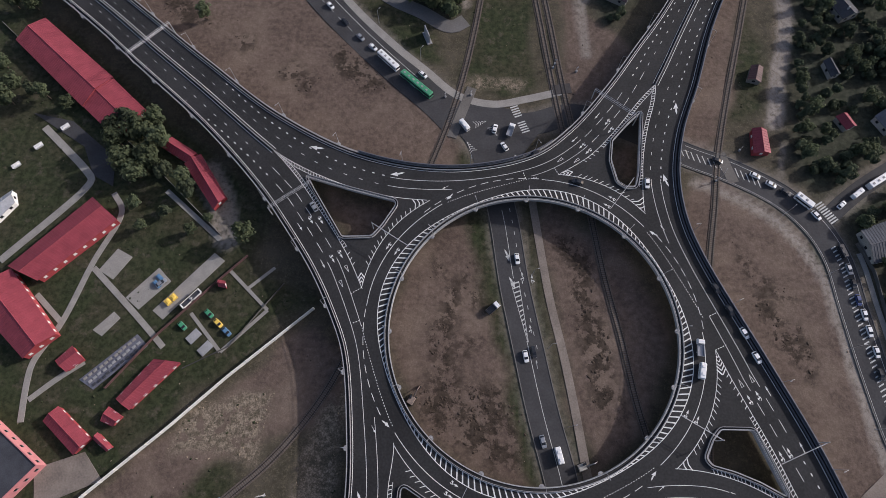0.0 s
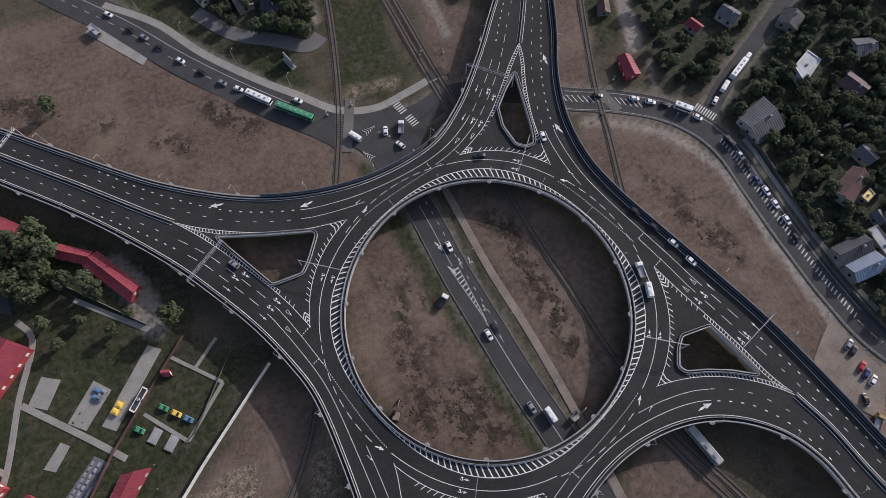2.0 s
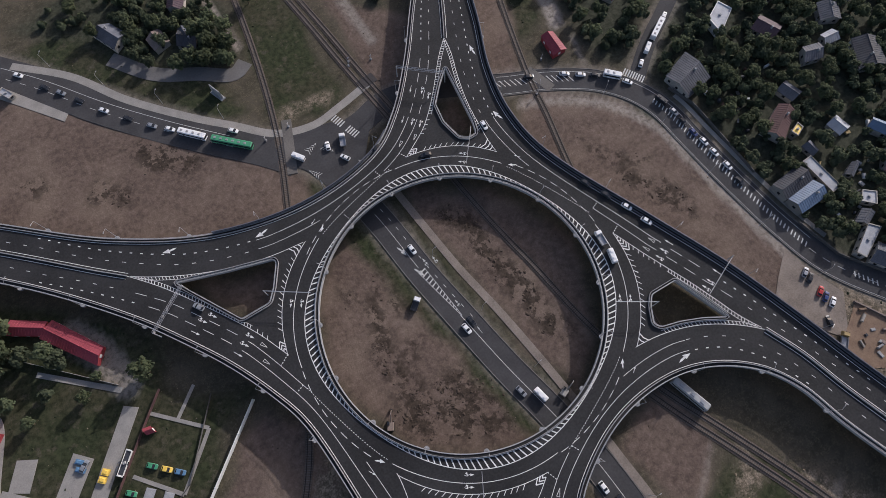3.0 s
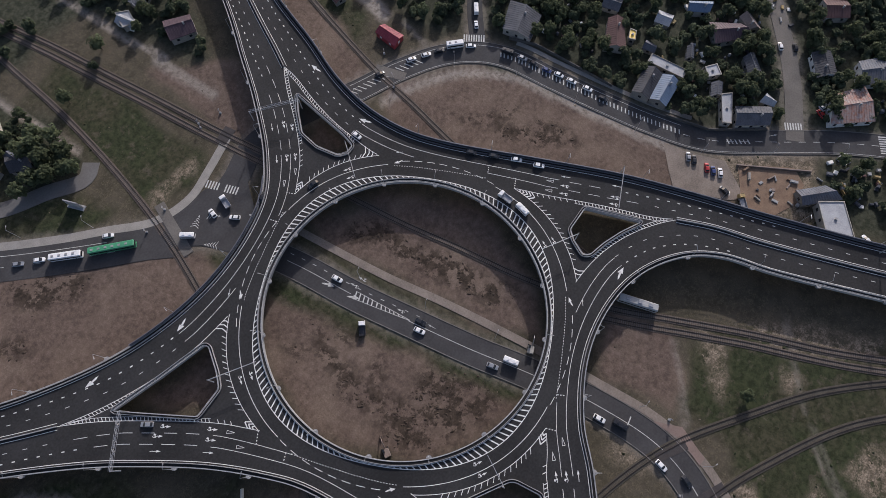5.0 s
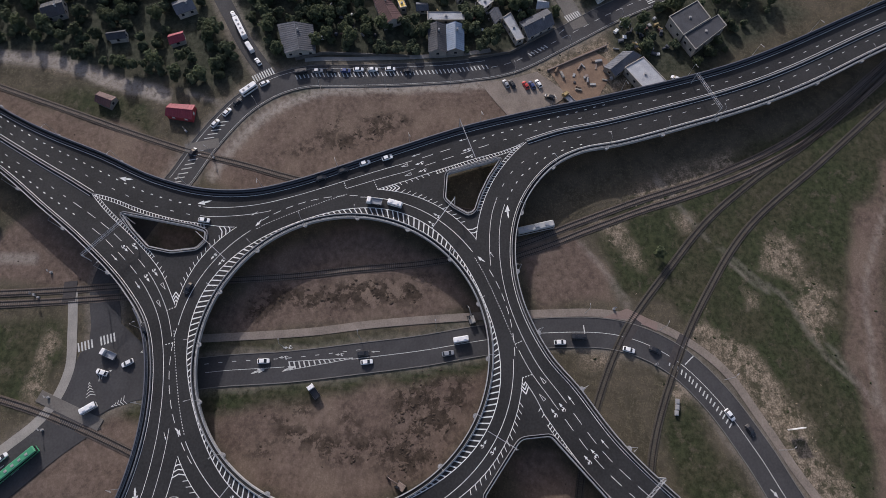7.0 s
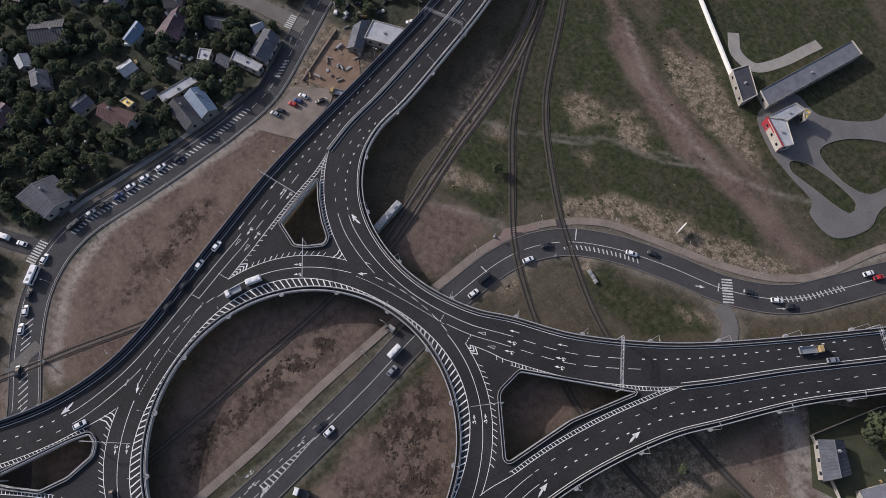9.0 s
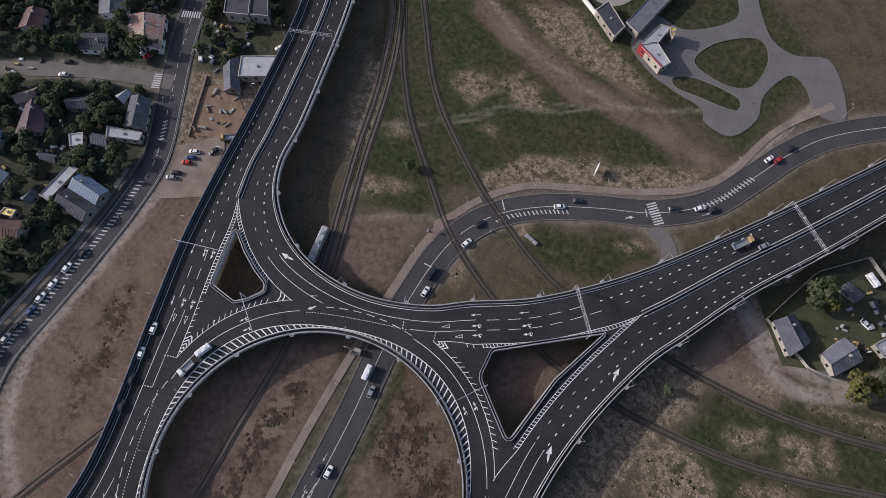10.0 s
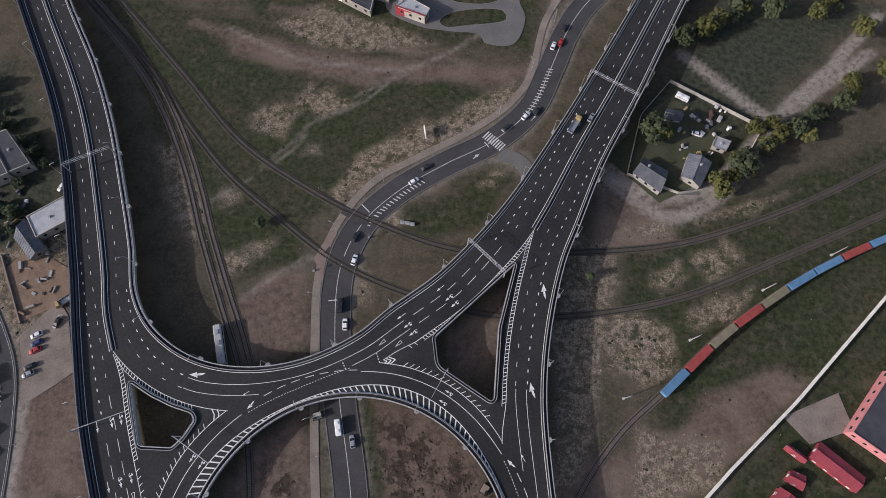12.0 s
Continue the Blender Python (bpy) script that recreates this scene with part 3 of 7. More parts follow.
SW = spline([(-176, -314), (-130.5, -224.5), (-105.6, -173.8), (-89.2, -142.9), (-78.1, -116.4), (-71.8, -101), (-65.7, -75), (-63.5, -53), (-64.3, -32), (-67.4, -7.5), (-72.5, 6.2), (-80.6, 22.4), (-92.3, 40.5), (-103, 55.2), (-127.8, 82.9), (-162.7, 115.1), (-184.9, 135.6), (-280, 214)])
HOLES = [
    [(-85.0, 61.0), (-67.4, 55.4), (-50.5, 50.7), (-50.0, 49.0), (-55.2, 40.5), (-58.8, 36.2), (-69.9, 35.9)],
    [(48.4, 90.1), (46.2, 75.1), (44.2, 62.0), (42.6, 56.6), (38.9, 56.4), (35.8, 58.8), (34.2, 68.0), (35.7, 77.1), (42.4, 84.6)],
    [(71.6, -33.4), (78.9, -54.0), (70.9, -49.5), (63.4, -46.4), (56.2, -44.4), (54.7, -42.2), (57.7, -36.6), (60.8, -33.2)],
    [(-24.8, -72.5), (-53.4, -100.4), (-47.4, -76.6), (-45.7, -51.7), (-44.6, -50.9), (-27.1, -62.0), (-26.1, -63.7)],
]
CIRCLE = [Vector((RING * math.cos(a), RING * math.sin(a))) for a in np.linspace(0, 2 * math.pi, 181)]
deck = patch("viaduct_deck", [*WN, *NE, *ES, *SW], H, ASPHALT, 1.1, smooth=False, holes=[CIRCLE[:-1], *HOLES])
tagged(deck, "dark new asphalt deck of a raised roundabout with four arms", "viaduct", kind="structure")

# ---- edge beams, parapets and barriers
SHAPE = {"WN": WN, "NE": NE, "ES": ES, "SW": SW}


def parapet(name, line, dark=False, inset=1.25, label="pale concrete parapet with a steel rail along the deck"):
    """Edge beam, low kerb, barrier rail and hand rail along one edge of the deck; the deck lies to the line's right."""
    root = tagged(new(name, None), label, "parapet", "parapets of the viaduct", kind="structure")
    bm = bmesh.new()
    wall_along(bm, line, 0.34, H - 1.3, H + 0.3, 0.0)
    # a dark edge gets the concrete with shade put into its colour
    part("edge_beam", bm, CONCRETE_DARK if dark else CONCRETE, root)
    bm = bmesh.new()
    wall_along(bm, line, 0.2, H + 0.004, H + 0.75, -inset)
    part("barrier", bm, BARRIER if dark else PALE_CONCRETE, root)
    bm = bmesh.new()
    wall_along(bm, line, 0.09, H + 1.0, H + 1.1, -0.02)
    for p in resample(line, 4.0):
        tube(bm, (p.x, p.y, H + 0.25), (p.x, p.y, H + 1.05), 0.05, n=5)
    part("hand_rail", bm, STEEL_BLUE if dark else STEEL, root)
    return root


STEEL_BLUE = material("blue_grey_steel", (0.1, 0.105, 0.125), 0.5, 0.3, var=0.15, scale=1, fine=4)
PALE_CONCRETE = material("pale_concrete", (0.27, 0.27, 0.275), 0.8, var=0.18, scale=0.5, fine=4)
for n, line in SHAPE.items():
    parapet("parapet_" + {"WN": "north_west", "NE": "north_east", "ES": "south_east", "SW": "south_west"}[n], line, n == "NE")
parapet("parapet_ring", CIRCLE[::1], label="round pale concrete parapet round the central opening")
for i, h in enumerate(HOLES):
    area = sum(a[0] * b[1] - b[0] * a[1] for a, b in zip(h, h[1:] + h[:1]))
    ring = [Vector(q) for q in (h if area > 0 else h[::-1])]
    line = []
    for k, q in enumerate(ring):                      # straight sides with rounded corners
        a, b = ring[k - 1], ring[(k + 1) % len(ring)]
        line += [q + (a - q).normalized() * 0.8, q + ((a - q).normalized() + (b - q).normalized()) * 0.25, q + (b - q).normalized() * 0.8]
    parapet("parapet_island", line + line[:1], inset=0.85, label="pale parapet round a triangular opening in the deck")


def noise_barrier(line):
    """A tall dark screen of panels between posts."""
    root = tagged(new("noise_barrier", None), "tall dark blue noise barrier along the deck's edge", "barrier", "noise barriers", kind="structure")
    pts = resample(offset(line, 0.15), 4.0)
    bm = bmesh.new()
    wall_along(bm, pts, 0.16, H + 0.3, H + 1.7)
    part("screen", bm, BARRIER, root)
    bm = bmesh.new()
    wall_along(bm, pts, 0.4, H + 1.7, H + 1.85)
    part("capping", bm, STEEL_BLUE, root)
    bm = bmesh.new()
    for p in pts:
        tube(bm, (p.x, p.y, H), (p.x, p.y, H + 1.9), 0.14, n=4)
    tagged(part("post_row", bm, STEEL_BLUE, root), kind="stuff")
    return root


noise_barrier(NE)
noise_barrier(cut([p for p in WN if -66 < p.x < 14], near=140))

# ---- piers under the deck
pier_no = 0
for line in (WN, NE, ES, SW):
    for p in resample(offset(line, -5.5), 24.0):
        if 60 < p.length < 330:
            bm = bmesh.new()
            tube(bm, (p.x, p.y, -0.2), (p.x, p.y, H - 2.0), 0.7, 0.7, 10)
            box(bm, p.x - 1.2, p.y - 1.2, H - 2.0, p.x + 1.2, p.y + 1.2, H - 1.1, 0, -0.2)
            tagged(part("viaduct_pier", bm, CONCRETE), "round grey concrete pier under the deck", "pier", "piers of the viaduct", kind="structure")

# ---- markings on the deck
ZP = H + 0.012
paint = bmesh.new()
stripes = bmesh.new()


def nearest(line, q):
    return min(range(len(line)), key=lambda i: (line[i] - q).length)


def arm_axis(first, second, r0, r1, step=12.0):
    """Middle of an arm, by distance from the ring's centre, between the start of one edge and the end of the next."""
    one_half, two_half = first[: len(first) // 2], second[len(second) // 2 :]
    out = []
    r = r0
    while r < r1:
        out.append((min(one_half, key=lambda p: abs(p.length - r)) + min(two_half, key=lambda p: abs(p.length - r))) / 2)
        r += step
    return spline(out, 3.0)


ARMS = [
    (WN, SW, 124, 330),
    (NE, WN, 119, 300),
    (ES, NE, 110, 345),
    (SW, ES, 130, 330),
]
TIPS = {0: ((-37.1, 50.9), (-61.6, 16.1)), 1: ((45.1, 45.3), (13.2, 62.0)), 2: ((44.6, -45.5), (63.4, -6.7)), 3: ((-48.3, -38.2), (-6.0, -63.0))}


def island_side(line, tip, end, wide):
    """A line from an island's tip to the arms' meeting, wide metres from the deck's outer edge between the two."""
    tip, end = Vector(tip), Vector(end)
    i, j = nearest(line, tip), nearest(line, end)
    seg = line[i : j + 1] if i < j else line[j : i + 1][::-1]
    seg = resample(seg, 1.0)
    d0, d1 = (tip - seg[0]).length, (end - seg[-1]).length
    ns = normals(seg)
    s = 1 if (tip - seg[0]).dot(ns[0]) > 0 else -1
    out, last = [], len(seg) - 1
    for k, (p, q) in enumerate(zip(seg, ns)):
        f, g = min(1.0, k / 14), max(0.0, 1 - (last - k) / 14)
        out.append(p + q * s * (d0 + (wide - d0) * f * f * (3 - 2 * f) + (d1 - wide) * g * g))
    return out


CARRIAGEWAY = [(14.9, 14.5), (13.6, 14.2), (14.8, 14.3), (13.7, 15.5)]       # leaving and entering side of each arm


for k, (one, two, r_end, r_far) in enumerate(ARMS):
    axis = arm_axis(one, two, r_end, r_far)
    t1, t2 = TIPS[k]
    end = axis[0]
    # median of the arm: a low barrier between two white lines
    for d in (-1.0, 1.0):
        strip(paint, axis, 0.2, ZP, d * 1.1)
    bm = bmesh.new()
    wall_along(bm, axis, 0.3, H + 0.004, H + 0.8)
    tagged(part("median_barrier", bm, PALE_CONCRETE), "pale concrete barrier between the two carriageways", "barrier", kind="structure")
    # the striped island between the carriageways and the ring
    w1, w2 = CARRIAGEWAY[k]
    sides = [island_side(one, t1, end, w1), island_side(two, t2, end, w2)]
    middle = sum((Vector(q) for q in HOLES[k]), Vector((0, 0))) / len(HOLES[k])
    for leaving, side, other in ((True, sides[0], sides[1]), (False, sides[1], sides[0])):
        ns = normals(side)
        half = len(side) // 2
        inward = 1 if (middle - side[half]).dot(ns[half]) > 0 else -1
        strip(paint, side, 0.2, ZP)
        room = -inside(np.array([tuple(p) for p in side]), HOLES[k])          # clear deck between the line and the opening
        apart = [min((p - q).length for q in other) for p in side]
        depth = [max(0.0, min(1.3, gap - 1.05, 0.45 * d)) for gap, d in zip(room, apart)]
        beside = [i for i, gap in enumerate(room) if gap < 5.0]
        begin, finish = (beside[0], beside[-1]) if beside else (half, half)
        first_bar = 9
        # open teeth from the tip to the opening, then close bars within two lines as far as the arms' meeting
        if begin - first_bar > 4 and not (leaving and k == 3):
            run = slice(first_bar, begin)
            hatch(stripes, side[run], [p + q * inward * 1.25 for p, q in zip(side[run], ns[run])], ZP + 0.004, 2.3 if not leaving else 1.5, 0.42, -0.9 if leaving else 0.9)
        wide = [p + q * inward * w for p, q, w in zip(side, ns, depth)]
        run = []
        for i in range(max(begin, first_bar), len(side)):
            if depth[i] > 0.3:
                run.append(i)
            if run and (depth[i] <= 0.3 or i == len(side) - 1):
                if len(run) > 5:
                    hatch(stripes, [side[m] for m in run], [wide[m] for m in run], ZP + 0.004, 1.3, 0.34, -0.7 if leaving else 0.7)
                    strip(paint, [wide[m] for m in run], 0.14, ZP + 0.002)
                run = []
    # dotted give-way lines across the two inner entry lanes
    i = nearest(two, Vector(t2))
    ahead = max(0, i - 5)
    n0, n1 = normals(two)[i], normals(two)[ahead]
    dashes(paint, [Vector(t2), two[i] - n0 * 9.2], 0.3, ZP, 0.5, 0.5)
    dashes(paint, [two[ahead] - n1 * 9.0, two[ahead] - n1 * 5.9], 0.3, ZP, 0.5, 0.5)
    a1, a2 = math.atan2(t1[1], t1[0]), math.atan2(t2[1], t2[0])
    if abs(a2 - a1) > math.pi:
        a2 += 2 * math.pi * (1 if a1 > a2 else -1)
    r1, r2 = Vector(t1).length, Vector(t2).length
    arc = []
    for f in np.linspace(0, 1, 60):
        a = a1 + (a2 - a1) * f
        r = r1 + (r2 - r1) * f + 1.2 * math.sin(math.pi * f)
        arc.append(Vector((r * math.cos(a), r * math.sin(a))))
    strip(paint, arc, 0.2, ZP)
    outw = [p * ((p.length + 1.6) / p.length) for p in arc]
    hatch(stripes, arc[9:-9], outw[9:-9], ZP + 0.004, 2.2, 0.42, -1.0)
    # nested chevrons at each tip, their points against the traffic
    for t, u, v, lean in ((Vector(t1), arc[12] - arc[0], sides[0][8] - Vector(t1), 0.8), (Vector(t2), arc[-13] - arc[-1], sides[1][8] - Vector(t2), -0.8))[1 if k == 3 else 0 :]:
        u, v = u.normalized(), v.normalized()
        d = (u + v).normalized()
        ch, sh = d.dot(u), math.sqrt(max(0.0, 1 - d.dot(u) ** 2))
        m = 2.6
        while m * ch < 8.5 and m * sh < 2.3:
            reach = m * ch + lean * m * sh
            strip(stripes, [t + u * reach, t + d * m], 0.36, ZP + 0.008)
            strip(stripes, [t + d * m, t + v * reach], 0.36, ZP + 0.012)
            m += 1.5

# lines that follow the outer edges: the outer lane runs out towards the arm's far end
TAPER = [(WN, (108, 158), (105, 160), 115), (NE, (125, 172), (97, 142), 97), (ES, (96, 118), (100, 190), 116), (SW, (125, 178), (108, 155), 116)]


def lane(run, ends, near, far):
    """A line beside the deck's edge whose distance from it changes from near to far between two radii."""
    return [p - q * (near + (far - near) * min(1.0, max(0.0, (p.length - ends[0]) / (ends[1] - ends[0])))) for p, q in zip(run, normals(run))]


for line, leave, enter, dots_from in TAPER:
    strip(paint, line, 0.2, ZP, -1.95)
    half = len(line) // 2
    out_run = [p for p in line[:half] if p.length > 84]
    in_run = [p for p in line[half:] if p.length > 86]
    close = [p for p in line if p.length <= 85]
    pick = lambda run, lo, hi: [p for p in run if lo + 4 <= p.length < hi + 4]
    dashes(paint, lane(pick(out_run, 80, leave[1]), leave, 6.6, 3.2), 0.34, ZP, 1.0, 3.0)
    dashes(paint, lane(out_run, leave, 10.6, 6.6), 0.18, ZP, 1.5, 5.0)
    dashes(paint, lane(pick(in_run, 82, dots_from), enter, 7.0, 3.2), 0.17, ZP, 5.0, 2.5)
    dashes(paint, lane(pick(in_run, dots_from, enter[1]), enter, 7.0, 3.2), 0.34, ZP, 1.0, 3.0)
    dashes(paint, lane(pick(in_run, 82, dots_from + 8), enter, 10.6, 6.3), 0.17, ZP, 5.0, 2.5)
    dashes(paint, lane(pick(in_run, dots_from + 8, 400), enter, 10.6, 6.3), 0.18, ZP, 1.5, 5.0)
    strip(paint, lane(close, (67, 82), 5.4, 6.8), 0.17, ZP)
    third = len(close) // 3
    strip(paint, lane(close[:third], (67, 82), 9.0, 10.5), 0.16, ZP)
    strip(paint, lane(close[2 * third :], (67, 82), 8.6, 10.5), 0.16, ZP)


# the ring: hatched band, lane lines and the dotted weaving lines
def ring_line(r, a0, a1, n=0):
    n = n or max(3, int(abs(a1 - a0) * 60))
    return [Vector(((r(a) if callable(r) else r) * math.cos(a), (r(a) if callable(r) else r) * math.sin(a))) for a in np.linspace(a0, a1, n)]


def band(a):
    return RING + 3.55 + 1.6 * math.cos(4 * (a - radians(70)))


full = 2 * math.pi
RING_ARROWS = []
strip(paint, ring_line(RING + 1.6, 0, full, 360), 0.2, ZP)
strip(paint, ring_line(band, 0, full, 360), 0.25, ZP)
inner_ring, outer_ring = ring_line(RING + 1.65, 0, full, 1440), ring_line(band, 0, full, 1440)
for i in range(0, 1440, 9):                              # leaning bars between the two lines
    lean = int(3 + 5 * (band(i * full / 1440) - RING - 1.9) / 3.2)
    j = (i + lean) % 1440
    stripes.faces.new([stripes.verts.new((*q, ZP + 0.004)) for q in (inner_ring[i], outer_ring[j], outer_ring[(j + 2) % 1440], inner_ring[(i + 2) % 1440])])
for k in range(4):
    (t1, t2), (u1, _) = TIPS[k], TIPS[(k + 1) % 4]
    a1, a2 = math.atan2(t1[1], t1[0]), math.atan2(t2[1], t2[0])
    lo, hi = min(a1, a2), max(a1, a2)
    if hi - lo > math.pi:
        lo, hi = hi, lo + full
    strip(paint, ring_line(lambda a: (band(a) + 64.4) / 2, lo - 0.05, hi + 0.1), 0.2, ZP)
    dashes(paint, ring_line(60.3, hi + 0.12, lo + math.pi / 2 - 0.06), 0.2, ZP, 3.0, 2.0)
    s0, s1 = a1 - radians(5), a1 - radians(41)
    weave = lambda a: 58.5 - 1.2 * math.sin(math.pi * (a - s0) / (s1 - s0)) + 2.7 * ((a - s0) / (s1 - s0)) ** 3
    dashes(paint, ring_line(weave, s0, s1, 60), 0.2, ZP, 0.5, 0.5)
    for da, r, kd in ((-8.5, 64.4, "ahead"), (-8.0, 60.2, "merge")):
        a = a1 + radians(da)
        RING_ARROWS.append((Vector((r * math.cos(a), r * math.sin(a))), (-math.sin(a), math.cos(a)), kd))
tagged(part("lane_lines", paint, PAINT), "white painted lane and edge lines", "road marking", kind="stuff")
tagged(part("hatched_markings", stripes, PAINT), "white painted hatching and chevrons", "road marking", kind="stuff")


# ---- painted arrows
def arrow(p, way, kind="ahead", scale=1.0, z=ZP, mat=None):
    """One painted arrow whose shaft starts at p and points along way."""
    d = Vector(way).normalized()
    n = Vector((-d.y, d.x))
    bm = bmesh.new()

    def quad(*pts):
        bm.faces.new([bm.verts.new((*(p + d * a * scale + n * b * scale), z + 0.004)) for a, b in pts])

    if kind == "merge":
        quad((-0.9, -0.95), (0.6, -0.75), (2.6, 0.1), (2.4, 0.85), (0.4, 0.1))
        quad((1.6, 1.5), (2.7, -0.6), (5.3, 1.15))
    elif kind == "triangle":
        for a, b in (((0, -0.7), (3.6, 0)), ((3.6, 0), (0, 0.7)), ((0, 0.7), (0, -0.7))):
            e = Vector((b[0] - a[0], b[1] - a[1])).normalized() * 0.1
            quad((a[0] - e.y, a[1] + e.x), (a[0] + e.y, a[1] - e.x), (b[0] + e.y, b[1] - e.x), (b[0] - e.y, b[1] + e.x))
    else:
        if kind in ("left", "right"):                       # a wavy shaft with a hooked barb beside it
            s = 1 if kind == "left" else -1
            bend = [(0, 0.1), (0.7, -0.3), (1.5, -0.25), (2.1, 0.25), (2.9, 0.2)]
            for (a0, b0), (a1, b1) in zip(bend, bend[1:]):
                quad((a0, (b0 - 0.13) * s), (a1, (b1 - 0.13) * s), (a1, (b1 + 0.13) * s), (a0, (b0 + 0.13) * s))
            quad((2.7, -0.4 * s), (4.5, 0.25 * s), (2.7, 0.75 * s))
            quad((1.1, -0.1 * s), (0.9, 0.7 * s), (1.3, 0.8 * s), (1.6, -0.1 * s))
            quad((0.3, 0.55 * s), (0.8, 1.3 * s), (1.7, 0.9 * s))
        else:
            quad((0, -0.12), (3.0, -0.12), (3.0, 0.12), (0, 0.12))
            quad((2.8, -0.5), (4.6, 0), (2.8, 0.5))
    return tagged(part("road_arrow", bm, mat or PAINT), "white painted direction arrow on the asphalt", "road arrow", "painted arrows", kind="structure")


for line in (WN, NE, ES, SW):
    ns = normals(line)
    half = len(line) // 2

    def at(side, r, d):
        rows = range(half) if side == "out" else range(half, len(line))
        i = min(rows, key=lambda i: abs((line[i] - ns[i] * d).length - r))
        return line[i] - ns[i] * d, (line[max(i - 1, 0)] - line[min(i + 1, len(line) - 1)])

    for r in ((79, 109) if line is not ES else (79,)):
        p, way = at("out", r, 4.6)
        arrow(p, way, "merge", 0.85)
    for rows in (((82.5, 5.0, "ahead"), (79.5, 8.8, "left"), (77.5, 12.2, "left")), ((96, 4.8, "ahead"), (93.5, 9.4, "left"), (91.5, 12.5, "left"))):
        for r, d, kd in rows:
            p, way = at("in", r, d)
            arrow(p, way, kd, 0.8)
    for r, d in ((71.5, 7.9), (71.5, 12.1)):
        p, way = at("in", r, d)
        arrow(p, way, "triangle", 0.75)
for p, way, kd in RING_ARROWS:
    arrow(p, way, kd, 0.55 if kd == "merge" else 0.6)
for a in (56, 147, 239, 329):
    for r in (57.8, 61.6):
        arrow(Vector((r * math.cos(radians(a)), r * math.sin(radians(a)))), (-math.sin(radians(a)), math.cos(radians(a))), "left", 0.72)


# ---- sign gantries and masts over the deck
def gantry(a, b, z=H + 6.0):
    """A lattice beam on two legs across a carriageway."""
    a, b = Vector(a), Vector(b)
    root = tagged(new("sign_gantry", None), "grey steel lattice sign gantry across the carriageway", "gantry", "gantries")
    root.location = (a.x, a.y, H)
    d = (b - a).normalized()
    n = Vector((-d.y, d.x))
    o = Vector((a.x, a.y, H))
    for p in (a, b):
        bm = bmesh.new()
        tube(bm, Vector((p.x, p.y, H)) - o, Vector((p.x, p.y, z + 0.6)) - o, 0.22, 0.18, 8)
        part("leg", bm, STEEL, root)
    bm = bmesh.new()
    chords = [(n * s * 0.4, zz) for s in (-1, 1) for zz in (z, z + 0.9)]
    for c, zz in chords:
        tube(bm, Vector((*(a + c), zz)) - o, Vector((*(b + c), zz)) - o, 0.05, n=5)
    pts = resample([a, b], 1.4)
    for i, p in enumerate(pts[:-1]):
        q, s = pts[i + 1], 1 if i % 2 else -1
        for zz in (z, z + 0.9):
            tube(bm, Vector((*(p + n * 0.4 * s), zz)) - o, Vector((*(q - n * 0.4 * s), zz)) - o, 0.028, n=4)
        tube(bm, Vector((*(p + n * 0.4), z)) - o, Vector((*(q + n * 0.4), z + 0.9)) - o, 0.028, n=4)
    part("lattice_beam", bm, STEEL, root)
    return root


def cantilever(a, b, z=H + 6.0):
    """A mast with one long arm over the lanes."""
    a, b = Vector(a), Vector(b)
    root = tagged(new("sign_mast", None), "slim grey steel mast with an arm over the lanes", "sign mast", "sign masts")
    root.location = (a.x, a.y, H)
    o = Vector((a.x, a.y, H))
    bm = bmesh.new()
    tube(bm, (0, 0, 0), (0, 0, z - H + 0.4), 0.2, 0.14, 8)
    part("mast", bm, STEEL, root)
    bm = bmesh.new()
    for dz in (0.0, -0.5):
        tube(bm, (0, 0, z - H + dz), Vector((b.x, b.y, z + dz)) - o, 0.09, 0.07, 6)
    part("arm", bm, STEEL, root)
    return root


for a, b in (((-147.5, 130.2), (-162.6, 114.4)), ((-97, 45), (-82, 56)), ((118.4, -133), (102.4, -141)), ((-84.6, -181.6), (-103.4, -170)), ((-36, -107.4), (-49.2, -95)), ((29, 96.8), (44.6, 84.2))):
    gantry(a, b)
for a, b in (((92.4, -37.4), (76, -44)), ((58.6, -36.8), (46, -29)), ((-58.2, 39.2), (-44.3, 30)), ((40.2, 57.4), (30.2, 44.8)), ((-29.7, -60.9), (-24.5, -51.2))):
    cantilever(a, b)


# ---- lamp posts on pedestals along the deck's edges
def lamp_post():
    root = tagged(new("street_lamp", None), "slim grey street lamp on a concrete pedestal at the deck's edge", "street lamp", "lamps along the viaduct")
    bm = bmesh.new()
    ring = [bm.verts.new((0.95 * math.cos(a), 0.95 * math.sin(a), 0.25)) for a in np.linspace(0, math.pi, 9)]
    low = [bm.verts.new((v.co.x * 0.8, v.co.y * 0.8, -0.9)) for v in ring]
    bm.faces.new(ring)
    bm.faces.new(low[::-1])
    for i in range(9):
        bm.faces.new((low[i], low[(i + 1) % 9], ring[(i + 1) % 9], ring[i]))
    part("pedestal", bm, PALE_CONCRETE, root)
    bm = bmesh.new()
    tube(bm, (0, 0.45, 0.2), (0, 0.45, 8.6), 0.09, 0.05, 6)
    part("pole", bm, STEEL, root)
    bm = bmesh.new()
    tube(bm, (0, 0.45, 8.5), (0, -1.0, 9.0), 0.045, 0.04, 5)
    part("arm", bm, STEEL, root)
    bm = bmesh.new()
    box(bm, -0.16, -1.7, 8.95, 0.16, -0.9, 9.1, 0, 0.04)
    part("lamp_head", bm, PALE_CONCRETE, root)
    return root


